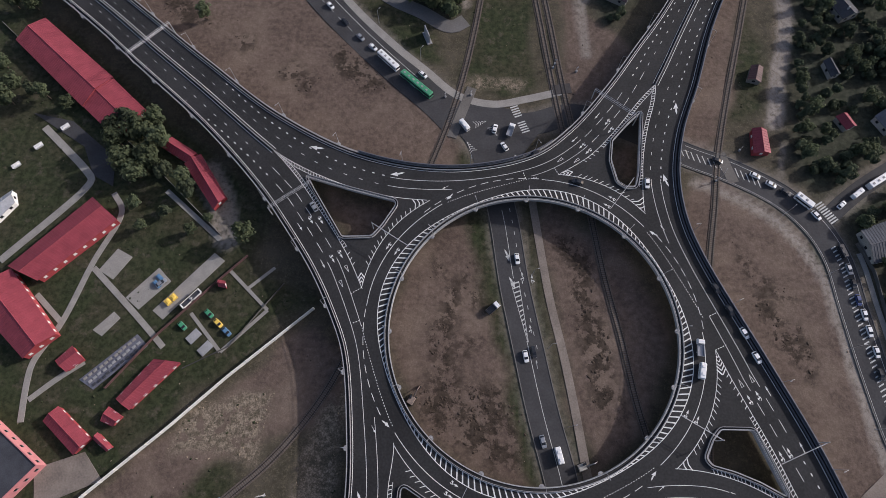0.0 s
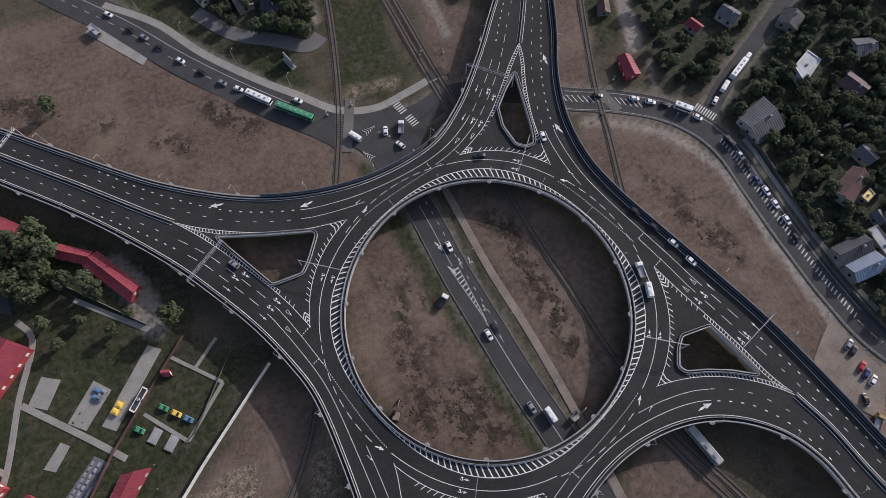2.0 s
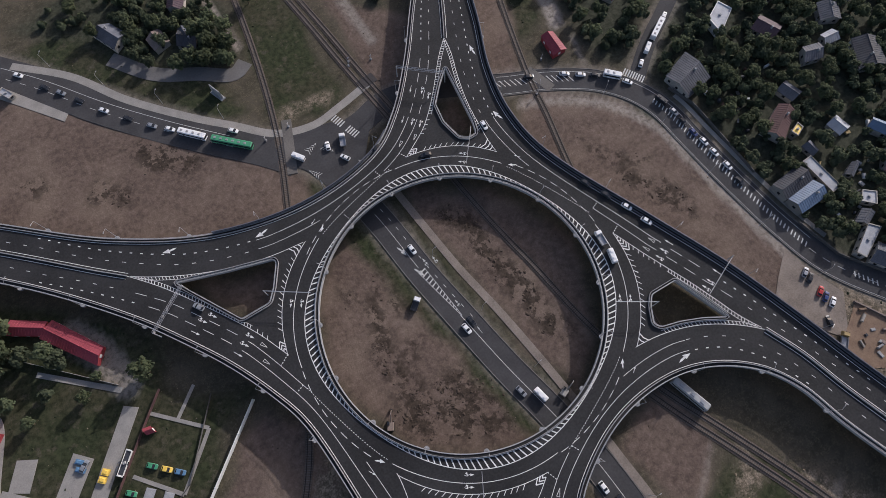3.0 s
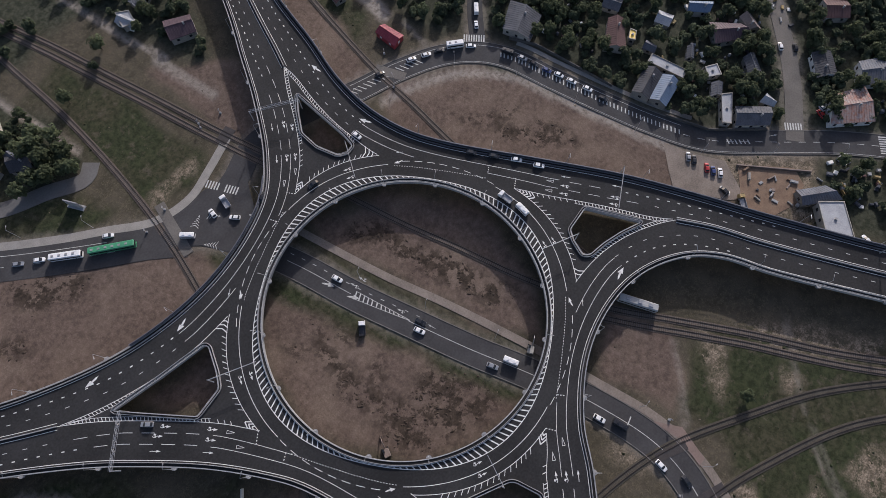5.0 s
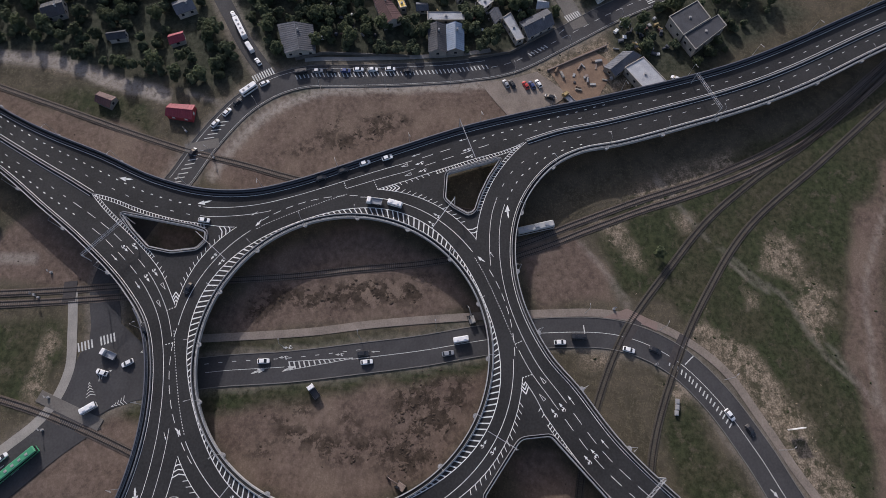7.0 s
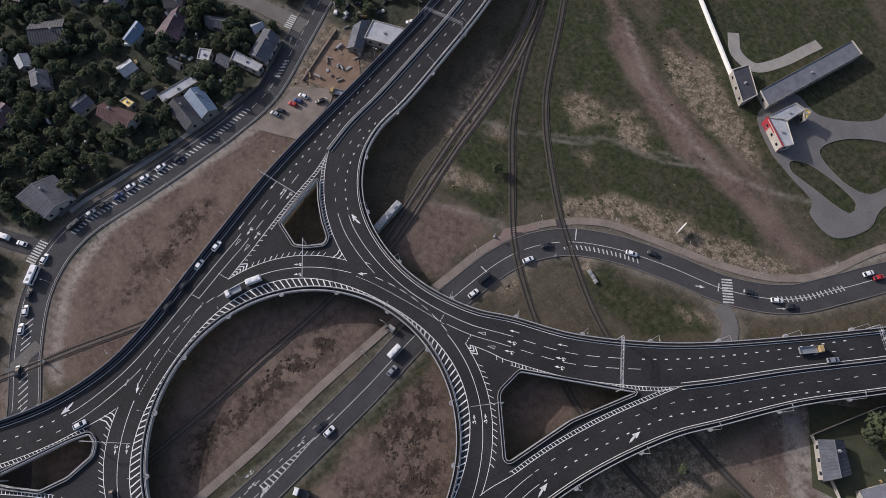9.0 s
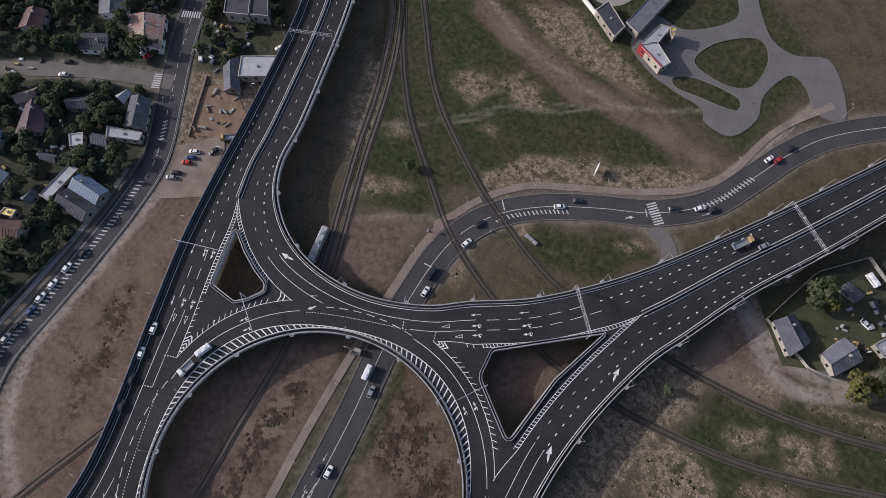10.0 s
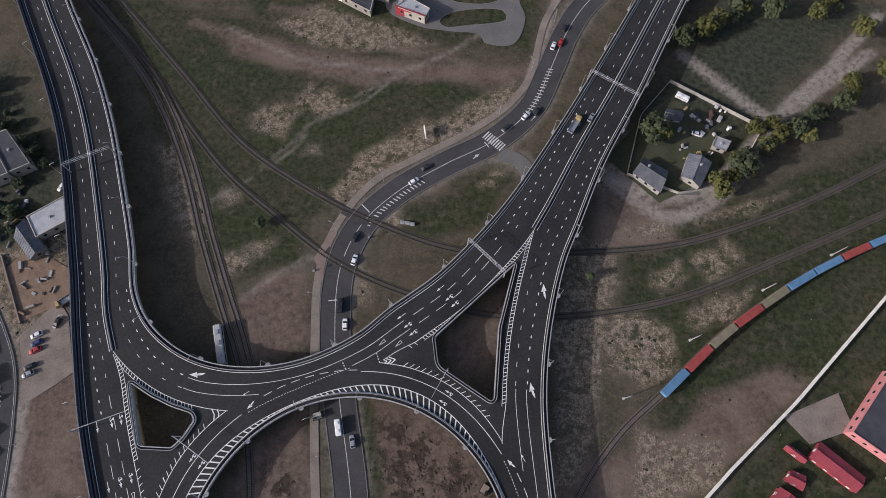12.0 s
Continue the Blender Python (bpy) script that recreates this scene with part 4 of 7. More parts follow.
first = lamp_post()
spots = []
for line, n in ((WN, 27.0), (NE, 30.0), (ES, 24.0), (SW, 25.0)):
    ns = normals(resample(line, n))
    for p, q in list(zip(resample(line, n), ns))[1:-1]:
        if p.length < 300:
            spots.append((p + q * 0.25, q))
for a in np.arange(0, full, full / 16):
    c = Vector((math.cos(a), math.sin(a)))
    spots.append((c * (RING - 0.25), -c))
for i, (p, q) in enumerate(spots):
    m = Matrix.Translation((p.x, p.y, H)) @ Matrix.Rotation(math.atan2(q.y, q.x) - math.pi / 2, 4, "Z")
    if i:
        copy_thing(first, m)
    else:
        first.matrix_basis = m

# ---------------------------------------------------------------- roads on the ground
LINES = {}
for name, (pts, width, z) in ROADS.items():
    LINES[name] = line = spline(pts, 2.0)
    bm = bmesh.new()
    strip(bm, line, width, z, 0, 0.3)
    tagged(part(name, bm, ROAD_DUST if name == "road_village" else ASPHALT_PALE if name == "road_spur" else ASPHALT_OLD), "worn grey asphalt road at ground level", "road", kind="structure")
main, east = LINES["road_main"], LINES["road_east"]
north = [p for p in main if p.y > 88]
bm = bmesh.new()
strip(bm, north, 5.0, 0.053, -7.9, 0.3)
tagged(part("road_lane", bm, ASPHALT_OLD), "extra worn asphalt lane beside the road", "road", kind="structure")
bm = bmesh.new()
bm.faces.new([bm.verts.new((*q, 0.066)) for q in ((-34, 96), (-20, 78), (-8, 70), (0, 74), (8, 85), (-4, 97), (-20, 100))])
tagged(part("road_junction", bm, ASPHALT_OLD), "open asphalt junction", "road", kind="structure")
for line, off_, width in ((main, 5.6, 0.3), (main, -5.6, 0.3), (east, 5.6, 0.3), (east, -5.6, 0.3)):
    keep = [p for p in line if (abs(p.y) < 70 or p.y < -70) and line is main or line is east and p.x > 64]
    bm = bmesh.new()
    wall_along(bm, keep, width, -0.2, 0.18, off_)
    tagged(part("kerb", bm, KERB), "pale concrete kerb along the road", "kerb", kind="structure")

walkway = [p for p in offset(east, 9.0) if p.x > 120 and -50 < p.y < 34]
bm = bmesh.new()
strip(bm, walkway, 2.0, 0.07, 0, 0.3)
tagged(part("pavement", bm, PAVING), "pale footway between the road and the gardens", "pavement", kind="structure")
gp = bmesh.new()
ZG = 0.085
low_road = [p for p in main if p.y < 62]
strip(gp, [p for p in low_road if p.y < -2], 0.22, ZG)
dashes(gp, [p for p in low_road if p.y >= -8], 0.2, ZG, 1.5, 3.5, 3.1)
WEDGE = [Vector(q) for q in ((-6.4, 20.8), (-3.7, 9.0), (-1.0, -2.4))], [Vector(q) for q in ((-3.3, 20.8), (-2.0, 9.0), (-0.8, -2.4))]
for edge in WEDGE:
    strip(gp, edge, 0.2, ZG)
strip(gp, [p for p in low_road if 52 > p.y > 20], 0.18, ZG)
for a, b in (((11.9, -86.9), (15.4, -86.5)), ((2.6, -122.7), (6.1, -126.2)), ((-44.5, -153.0), (-42.5, -155.5))):
    strip(gp, [Vector(a), Vector(b)], 0.4, ZG + 0.003)
strip(gp, [p for p in main if p.y > 112], 0.2, ZG)
dashes(gp, [p for p in main if p.y > 108], 0.18, ZG, 3.0, 4.0, -4.6)
late = [p for p in east if p.x > 66]
strip(gp, [p for p in late if p.y > -50], 0.16, ZG, 3.9)
strip(gp, late, 0.14, ZG, -4.9)
dashes(gp, [p for p in late if p.y < -50], 0.2, ZG, 3.0, 3.0)
hs = bmesh.new()


def hatch_run(line, lo, hi, width, step=1.7, slant=0.9):
    seg = [p for p in line if lo(p) and hi(p)]
    hatch(hs, offset(seg, width / 2), offset(seg, -width / 2), ZG, step, 0.7, slant)


hatch_run(offset(east, 0.4), lambda p: p.x > 60, lambda p: p.y > 60, 3.2, 2.3, 3.2)
hatch_run(offset(east, 0.6), lambda p: p.x > 110, lambda p: 36 > p.y > -50, 2.2)
hatch_run(east, lambda p: p.x > 120, lambda p: -66 > p.y > -76, 2.0)
hatch(hs, WEDGE[1], WEDGE[0], ZG, 1.8, 0.5, 1.2)
hatch_run(offset(main, -2.2), lambda p: True, lambda p: -116 > p.y > -140 and p.x > -20, 1.8)
hatch_run(main, lambda p: True, lambda p: -168 > p.y > -196 and p.x > -80, 2.2)


def zebra(c, way, length, bars, pitch=1.1):
    d = Vector(way).normalized()
    n = Vector((-d.y, d.x))
    for i in range(bars):
        m = Vector(c) + n * (i - (bars - 1) / 2) * pitch
        hs.faces.new([hs.verts.new((*(m + d * a * length / 2 + n * b * 0.28), ZG + 0.004)) for a, b in ((-1, -1), (1, -1), (1, 1), (-1, 1))])


zebra((119.5, 49), (0.85, 0.53), 4.0, 9)
zebra((-1.1, 95.8), (7.60, 2.80), 3.4, 5, 1.2)
zebra((1.7, 88.2), (7.60, 2.80), 3.4, 5, 1.2)
for c, a0 in (((-14, 91), 200), ((-9.5, 84), 120), ((-2.5, 75), 290), ((-22, 81), 300)):
    for m in range(5):                                  # small hatched islands of the junction
        d = Vector((math.cos(radians(a0)), math.sin(radians(a0))))
        n = Vector((-d.y, d.x))
        p = Vector(c) + d * m * 1.1
        strip(hs, [p + n * (0.35 * m + 0.3) + d * 0.8, p], 0.22, ZG + 0.006)
        strip(hs, [p, p - n * (0.35 * m + 0.3) + d * 0.8], 0.22, ZG + 0.010)
zebra((-46.5, -156), (-0.65, -0.75), 4.0, 9)
zebra((-60.5, -139), (-0.5, 0.87), 3.0, 6)
zebra((158, -86.5), (0.85, 0.5), 3.5, 7)
zebra((171, -121), (0.5, -0.87), 3.5, 8)
tagged(part("ground_lines", gp, PAINT_WORN), "worn white lines on the ground-level roads", "road marking", kind="stuff")
tagged(part("ground_hatching", hs, PAINT_WORN), "worn white hatching and crossings on the roads", "road marking", kind="stuff")
for p, way, kd, s in (((-7.5, 33), (0, -1), "merge", 0.8), ((-6.2, 22), (0.1, -1), "merge", 0.8), ((-1.5, 21), (-0.1, 1), "left", 0.8), ((1.8, 20), (-0.1, 1), "right", 0.8), ((0.5, 1), (-0.1, 1), "left", 0.7), ((2, -12), (-0.1, 1), "ahead", 0.7), ((-38, -148), (-0.9, -0.4), "merge", 0.6), ((-62, -166), (-0.6, -0.8), "ahead", 0.8), ((148, -80), (0.7, -0.7), "ahead", 0.8)):
    arrow(Vector(p), way, kd, s, ZG, PAINT_WORN)

# ---- paths and paved yards
PATHS = [
    (3.0, [(3, 60), (5, 40), (8, 14), (12, -9), (16, -40), (19, -71), (20, -97), (15, -117), (2, -136), (-16, -148), (-36, -160), (-53, -174), (-62, -188), (-70, -219), (-84, -244)], 1),
    (2.2, [(-164.1, 57.7), (-159.4, 49.8), (-166.5, 28), (-173.3, 4.5), (-180.3, -9.9), (-180.7, -17.1), (-179.6, -30.6)], 0),
    (2.2, [(-165.7, 26.2), (-145, 6.6), (-134, -4.3)], 0),
    (2.0, [(-142.9, 58.7), (-118.7, 37.6)], 0), (2.0, [(-185, 15.7), (-173.5, 5.1)], 0), (2.0, [(-178.7, -23), (-170.2, -15.7), (-161.6, -9.5)], 0),
    (1.3, [(-113.2, 25), (-97.4, 9.6)], 0), (1.3, [(-97.4, 9.6), (-113.1, -6)], 0), (1.3, [(-113.1, -6), (-125.8, 8.4)], 0), (1.2, [(-96.2, 26.2), (-105.5, 18.1)], 0),
    (3.0, [(-202.4, 29), (-176.2, 59.5), (-174.4, 63.8), (-176.7, 67.1), (-199, 88.3)], 0),
    (3.5, [(-110.3, 195), (-89.7, 176), (-73.5, 152.5), (-53, 129.5), (-39.7, 116.8), (-25.6, 103.7), (-10.6, 99.4), (3.5, 101.9), (18.6, 105.7)], 0),
    (5.0, [(37.4, -244.1), (28.8, -237.3), (18.9, -238.2), (14.2, -248.9), (12, -263.4), (10.9, -270.7)], 0),
    (7.0, [(-72, 176), (-57.7, 158), (-41.4, 148.3), (-28.4, 140.3), (-21.8, 143.8)], 2),
]
for i, (width, pts, kind) in enumerate(PATHS):
    bm = bmesh.new()
    strip(bm, spline(pts, 2.0), width, 0.07 + 0.004 * (i % 4), 0, 0.3)
    tagged(part("footpath" if kind < 2 else "service_road", bm, (PAVING, DUST, ASPHALT_PALE)[kind]), ("pale paved footpath", "worn pale gravel footpath beside the road", "grey asphalt service road")[kind], "path", kind="structure")
for level, (pts, mat, lab) in enumerate((
    ([(-157.9, 34), (-151.6, 30.6), (-157.4, 21.5), (-163.6, 25.3)], PAVING, "pale paved play court"),
    ([(-140.6, 26.2), (-135.2, 20.8), (-145.6, 9.8), (-151.3, 14.4)], PAVING, "pale paved court with a kerb"),
    ([(-154.5, 9), (-151.7, 6.6), (-157.3, -0.2), (-161.1, 2.1)], PAVING, "bright paved court"),
    ([(-120.2, 32.2), (-115.8, 29), (-135.9, 6), (-140.3, 9.4)], PAVING, "long paved strip"),
    ([(-144.3, 0.5), (-139.7, -3.7), (-156.4, -19.4), (-162.2, -15.9)], PAVING_BLUE, "yard with blue-grey planting boxes"),
    ([(-205.4, 95.2), (-180.4, 78.9), (-174.1, 65.8), (-165.1, 60.7), (-166.5, 73.6), (-187.7, 91.1)], ASPHALT_OLD, "dark asphalt yard"),
    ([(-120.5, 182), (-116.5, 185.5), (-97, 158.5), (-99.5, 155.5)], PAVING, "paved platform of the bus stop"),
    ([(-124.6, -165.8), (-128.5, -165.4), (-124.6, -145.2), (-128.9, -134.0), (-116.5, -133.7), (-116.8, -147.6), (-121.2, -156.9)], ASPHALT_PALE, "grey concrete drive between the houses"),
    ([(-171.1, -45.7), (-155, -40.3), (-147.3, -49.3), (-168.2, -58)], DUST, "dusty yard beside the hall"),
    ([(120.3, -45.2), (121.9, -55.9), (127, -70), (116, -84), (110.9, -78), (104.2, -57.7), (109.3, -53.3)], DUST, "dusty car park of bare pale soil"),
    ([(-92, -150), (-112, -130), (-135, -142), (-142, -158), (-122, -180), (-112, -172)], YARD, "trodden yard of a smallholding"),
    ([(128.4, -75), (140, -94.5), (135, -101), (126.2, -102), (114.5, -96), (112.4, -84)], SOIL_ORANGE, "orange bare soil of a building site"),
    ([(18.2, -93), (22.5, -103), (17.5, -114), (14.5, -113.5), (18.5, -104)], PAVING_RED, "red paved landing beside the level crossing"),
)):
    tagged(patch("paved_yard", pts, 0.03 + 0.004 * level, mat, 0.2, smooth=False), lab, "paving", kind="structure")

FORECOURT_ISLANDS = [
    [(-25.1, -232.7), (-30.3, -246.1), (-44.9, -257.6), (-52.1, -248.8), (-51.2, -231.3), (-43.1, -226.9), (-26.6, -228.8)],
    [(-22.1, -216.4), (-27.2, -221.4), (-50.9, -223.4), (-52.1, -218.3), (-34.8, -214.5), (-24.7, -213.5)],
]
tagged(patch("forecourt", [(1.8, -222.9), (-13.1, -213.6), (-25.7, -211.4), (-40.4, -209.6), (-42.3, -205.6), (-55.0, -204.9), (-60.8, -219.7), (-58.2, -228.9), (-59.5, -239.6), (-63.7, -248.0), (-70.3, -245.9), (-80.6, -236.0), (-90.9, -239.2), (-73.7, -264.7), (-59.9, -258.6), (-49.5, -260.1), (-40.2, -269.2), (-29.4, -284.1), (-14.1, -305.1), (-7.4, -298.3), (-22.8, -277.5), (-30.3, -262.7), (-13.8, -242.7), (-0.7, -242.3)], 0.058, ASPHALT_PALE, 0.2, holes=FORECOURT_ISLANDS), "pale grey asphalt forecourt of the filling station", "paving", kind="structure")
for ring in FORECOURT_ISLANDS:
    loop = spline(ring, 2.0, True)
    bm = bmesh.new()
    wall_along(bm, loop + loop[:1], 0.3, -0.2, 0.16)
    tagged(part("kerb", bm, KERB), "concrete kerb round a grass island", "kerb", kind="structure")

# ---------------------------------------------------------------- railways
def track(pts, worn=False):
    """One railway track: ballast, sleepers and two rails."""
    line = spline(pts, 3.0)
    root = tagged(new("railway_track", None), "worn railway track, rails sunk in dark ground" if worn else "railway track of steel rails on brown ballast", "railway track", "railway tracks", kind="structure")
    bm = bmesh.new()
    ribbon(bm, offset(line, 1.5), offset(line, -1.5), 0.06, 0.35)
    part("ballast", bm, BALLAST_DARK if worn else BALLAST, root)
    bm = bmesh.new()
    fine = resample(line, 0.8)
    for p, n in zip(fine, normals(fine)):
        t = Vector((n.y, -n.x)) * 0.13
        bm.faces.new([bm.verts.new((*(p + n * 1.3 * a + t * b), 0.085)) for a, b in ((-1, -1), (1, -1), (1, 1), (-1, 1))])
    tagged(part("sleepers", bm, SLEEPER_DARK if worn else SLEEPER, root), kind="stuff")
    for d in (-0.79, 0.79):
        bm = bmesh.new()
        wall_along(bm, line, 0.24, 0.05, 0.24, d)
        part("rail", bm, RAIL, root)


TRACK_A = [(4, 240), (10, 199), (13, 170), (16, 143), (19, 113), (24, 70), (29, 24), (33, 0), (37, -28), (45, -60), (56, -85), (67, -110), (79, -140), (100, -178), (141, -225), (200, -290)]
track(TRACK_A)
BESIDE = [(p.x, p.y) for p in offset(spline(TRACK_A, 30.0), -4.3)]
track([q for q in BESIDE if q[1] > 58])
track([q for q in BESIDE if q[1] < -50])
track([(128, 225), (98, 130), (88, 99), (80, 71), (76, 52), (70, 27), (63, -15), (58, -50)])
track([(-4, 240), (-8, 215), (-12, 175), (-18, 138), (-26, 103), (-36, 73), (-52, 35), (-66, -5), (-76, -24), (-90, -42), (-107, -57), (-128, -76), (-146, -89), (-165, -101), (-189, -113), (-250, -138)])
track([(138, -225), (98, -183), (79, -158), (60, -137), (39, -120), (14, -102), (-14, -90), (-44, -83), (-73, -83), (-115, -91), (-161, -110), (-201, -128), (-260, -155)], True)
track([(125, -226), (89, -187), (57, -152), (29, -133), (8, -122), (-32, -108), (-74, -108), (-118, -113), (-164, -129), (-206, -150), (-260, -180)], True)
for c, a, wdt, ln in (((13, -103.5), 57, 3.2, 12), ((8, -120.5), 62, 3.2, 12), ((-24, 95.5), -20, 4.2, 26), ((83.5, 69), 15, 4.5, 14), ((19, 107), 8, 8, 5)):
    bm = bmesh.new()
    box(bm, -wdt / 2, -ln / 2, -0.1, wdt / 2, ln / 2, 0.12, 0, 0.03)
    ob = tagged(part("crossing_deck", bm, RUBBER if ln < 13 else ROAD_DUST), "worn level crossing panels between the rails", "level crossing", kind="structure")
    ob.matrix_basis = pose(*c, 0, 0, 0, a)


# ---------------------------------------------------------------- walls and fences
def fence(name, pts, height, width, mat, label, posts=0.0):
    root = tagged(new(name, None), label, "fence")
    line = resample([Vector(q) for q in pts], 3.0) + [Vector(pts[-1])]
    bm = bmesh.new()
    wall_along(bm, line, width, -0.2, height)
    part("panel", bm, mat, root)
    if posts:
        for p in line[::2]:
            bm = bmesh.new()
            box(bm, p.x - posts, p.y - posts, -0.2, p.x + posts, p.y + posts, height + 0.15, 0, 0.02)
            part("post", bm, mat, root)
    return root


fence("boundary_wall", [(-80, 10), (-109, -15), (-127, -32), (-152, -54), (-192, -93), (-240, -140)], 2.3, 0.3, WHITE_WALL, "long white concrete boundary wall", 0.19)
fence("fence", [(-107, 31), (-118, 20), (-138, -1), (-152, -19)], 1.5, 0.14, MAROON_ROOF, "low red-brown fence round the school grounds")
fence("fence", [(-92, 20), (-110, -4), (-126, -12)], 1.0, 0.06, FENCE_DARK, "low dark wire fence beside the lawn")
fence("fence", [(-119, 40), (-150, 70), (-230, 142)], 1.5, 0.12, FENCE_PALE, "thin wire fence below the viaduct")
fence("fence", [(-122, -187), (-158, -165), (-141, -138), (-120, -134), (-100, -142), (-108, -170), (-122, -187)], 1.8, 0.12, FENCE_PALE, "tall fence round a smallholding")
fence("fence", [(8.5, -220), (43.7, -237), (80, -255)], 2.0, 0.8, WHITE_WALL, "long white wall beside the filling station")
fence("fence", [(128, 36), (132, 24), (132, -14)], 1.5, 0.3, FENCE_DARK, "dark garden fence along the road")
fence("fence", [(132, -40), (136, -58), (150, -78)], 1.5, 0.3, FENCE_DARK, "dark garden fence along the road")


# ---------------------------------------------------------------- houses
def roof_and_walls(name, pts, z, roof, wall, label, flat):
    q = [Vector(p) for p in pts]
    if sum(a.x * b.y - b.x * a.y for a, b in zip(q, q[1:] + q[:1])) < 0:
        q.reverse()
    if (q[1] - q[0]).length < (q[2] - q[1]).length:
        q = q[1:] + q[:1]
    c = sum(q, Vector((0, 0))) / 4
    root = tagged(new(name, None), label, name.replace("_", " "), "buildings")
    root.location = (c.x, c.y, 0)
    q = [p - c for p in q]
    eave = z * (0.95 if flat else 0.66)
    inner = [p * (1 - 0.5 / p.length) for p in q]
    bm = bmesh.new()
    low, top = [bm.verts.new((*p, -0.3)) for p in inner], [bm.verts.new((*p, eave)) for p in inner]
    for i in range(4):
        bm.faces.new((low[i], low[(i + 1) % 4], top[(i + 1) % 4], top[i]))
    if not flat:
        r0, r1 = (inner[0] + inner[3]) / 2, (inner[1] + inner[2]) / 2
        a, b = bm.verts.new((*r0, z * 1.0)), bm.verts.new((*r1, z * 1.0))
        bm.faces.new((top[3], top[0], a))
        bm.faces.new((top[1], top[2], b))
    part("wall", bm, wall, root)
    bm = bmesh.new()
    if flat:
        t = [bm.verts.new((*p, z)) for p in q]
        u = [bm.verts.new((*p, eave - 0.1)) for p in q]
        i4 = [bm.verts.new((*(p * (1 - 0.45 / p.length)), z)) for p in q]
        d4 = [bm.verts.new((*(p * (1 - 0.5 / p.length)), z - 0.35)) for p in q]
        for i in range(4):
            j = (i + 1) % 4
            bm.faces.new((u[i], u[j], t[j], t[i])).material_index = 1
            bm.faces.new((t[i], t[j], i4[j], i4[i])).material_index = 1
            bm.faces.new((i4[i], i4[j], d4[j], d4[i])).material_index = 1
        bm.faces.new(d4)
        part("roof", bm, [roof, wall], root)
        bm = bmesh.new()
        box(bm, -0.5, -0.5, z - 0.35, 0.5, 0.5, z + 0.3, 0, 0.08)
        part("vent", bm, PALE_CONCRETE, root)
    else:
        r0, r1 = (q[0] + q[3]) / 2, (q[1] + q[2]) / 2
        bm.free()
        for e0, e1, f0, f1 in ((q[0], q[1], r0, r1), (q[2], q[3], r1, r0)):
            bm = bmesh.new()
            k = max(3, int((e1 - e0).length / 1.1))             # metal sheets with raised seams
            rows = []
            for i in range(k + 1):
                for du, dz in ((-0.06, 0.0), (0.0, 0.09), (0.06, 0.0)):
                    u = min(1.0, max(0.0, i / k + du / (e1 - e0).length))
                    a, c2 = e0.lerp(e1, u), f0.lerp(f1, u)
                    rows.append([bm.verts.new((*a, eave - 0.2)), bm.verts.new((*a, eave + dz)), bm.verts.new((*c2, z * 1.04 + dz))])
            for a, c2 in zip(rows, rows[1:]):
                for i in range(2):
                    bm.faces.new((a[i], c2[i], c2[i + 1], a[i + 1]))
            part("roof_slope", bm, roof, root)
        bm = bmesh.new()
        tube(bm, (*r0, z * 1.04 + 0.03), (*r1, z * 1.04 + 0.03), 0.16, n=6)
        part("ridge", bm, roof, root)
        if name == "house":
            m = r0.lerp(r1, 0.68) + (q[0] - q[3]).normalized() * 0.9
            bm = bmesh.new()
            box(bm, m.x - 0.35, m.y - 0.35, eave, m.x + 0.35, m.y + 0.35, z * 1.04 + 0.8, 0, 0.02)
            chimney = part("chimney", bm, CONCRETE, root)
            bm = bmesh.new()
            box(bm, m.x - 0.42, m.y - 0.42, z * 1.04 + 0.8, m.x + 0.42, m.y + 0.42, z * 1.04 + 0.95, 0, 0.05)
            part("cap", bm, CONCRETE_DARK, chimney)
    for i in range(4):
        a, b = inner[i], inner[(i + 1) % 4]
        d = (b - a).normalized()
        n = Vector((d.y, -d.x))
        count = max(1, int((b - a).length / 4.0))
        for s in range(count):
            p = a.lerp(b, (s + 0.5) / count)
            w0, h0 = 0.6, eave * 0.4
            bm = bmesh.new()
            v = [bm.verts.new((*(p + d * x + n * y), zz)) for y in (-0.02, 0.05) for x, zz in ((-w0, h0), (w0, h0), (w0, h0 + 1.2), (-w0, h0 + 1.2))]
            for f in ((4, 5, 6, 7), (0, 1, 5, 4), (1, 2, 6, 5), (2, 3, 7, 6), (3, 0, 4, 7)):
                bm.faces.new([v[j] for j in f])
            window = part("window", bm, WHITE_WALL if wall is RED_DARK else GLASS, root)
            bm = bmesh.new()
            v = [bm.verts.new((*(p + d * x + n * y), zz)) for zz in (h0 - 0.08, h0) for x, y in ((-w0 - 0.1, -0.02), (-w0 - 0.1, 0.16), (w0 + 0.1, 0.16), (w0 + 0.1, -0.02))]
            for f in ((0, 1, 2, 3), (7, 6, 5, 4), (0, 4, 5, 1), (1, 5, 6, 2), (2, 6, 7, 3)):
                bm.faces.new([v[j] for j in f])
            part("sill", bm, PALE_CONCRETE, window)
    return root


def gabled(name, pts, z, roof, wall, label):
    return roof_and_walls(name, pts, z, roof, wall, label, False)


def flat_house(name, pts, z, roof, wall, label):
    return roof_and_walls(name, pts, z, roof, wall, label, True)


def wall_fascia(a, b, z):
    """A red fascia strip along a shop's front, with a lip."""
    bm = bmesh.new()
    wall_along(bm, [Vector(a), Vector(b)], 0.5, z - 1.3, z + 0.12, 0.3)
    wall_along(bm, [Vector(a), Vector(b)], 0.3, -0.1, z - 1.3, 0.3)
    tagged(part("shop_fascia", bm, PETROL_RED), "red fascia along the filling station's front", "fascia")


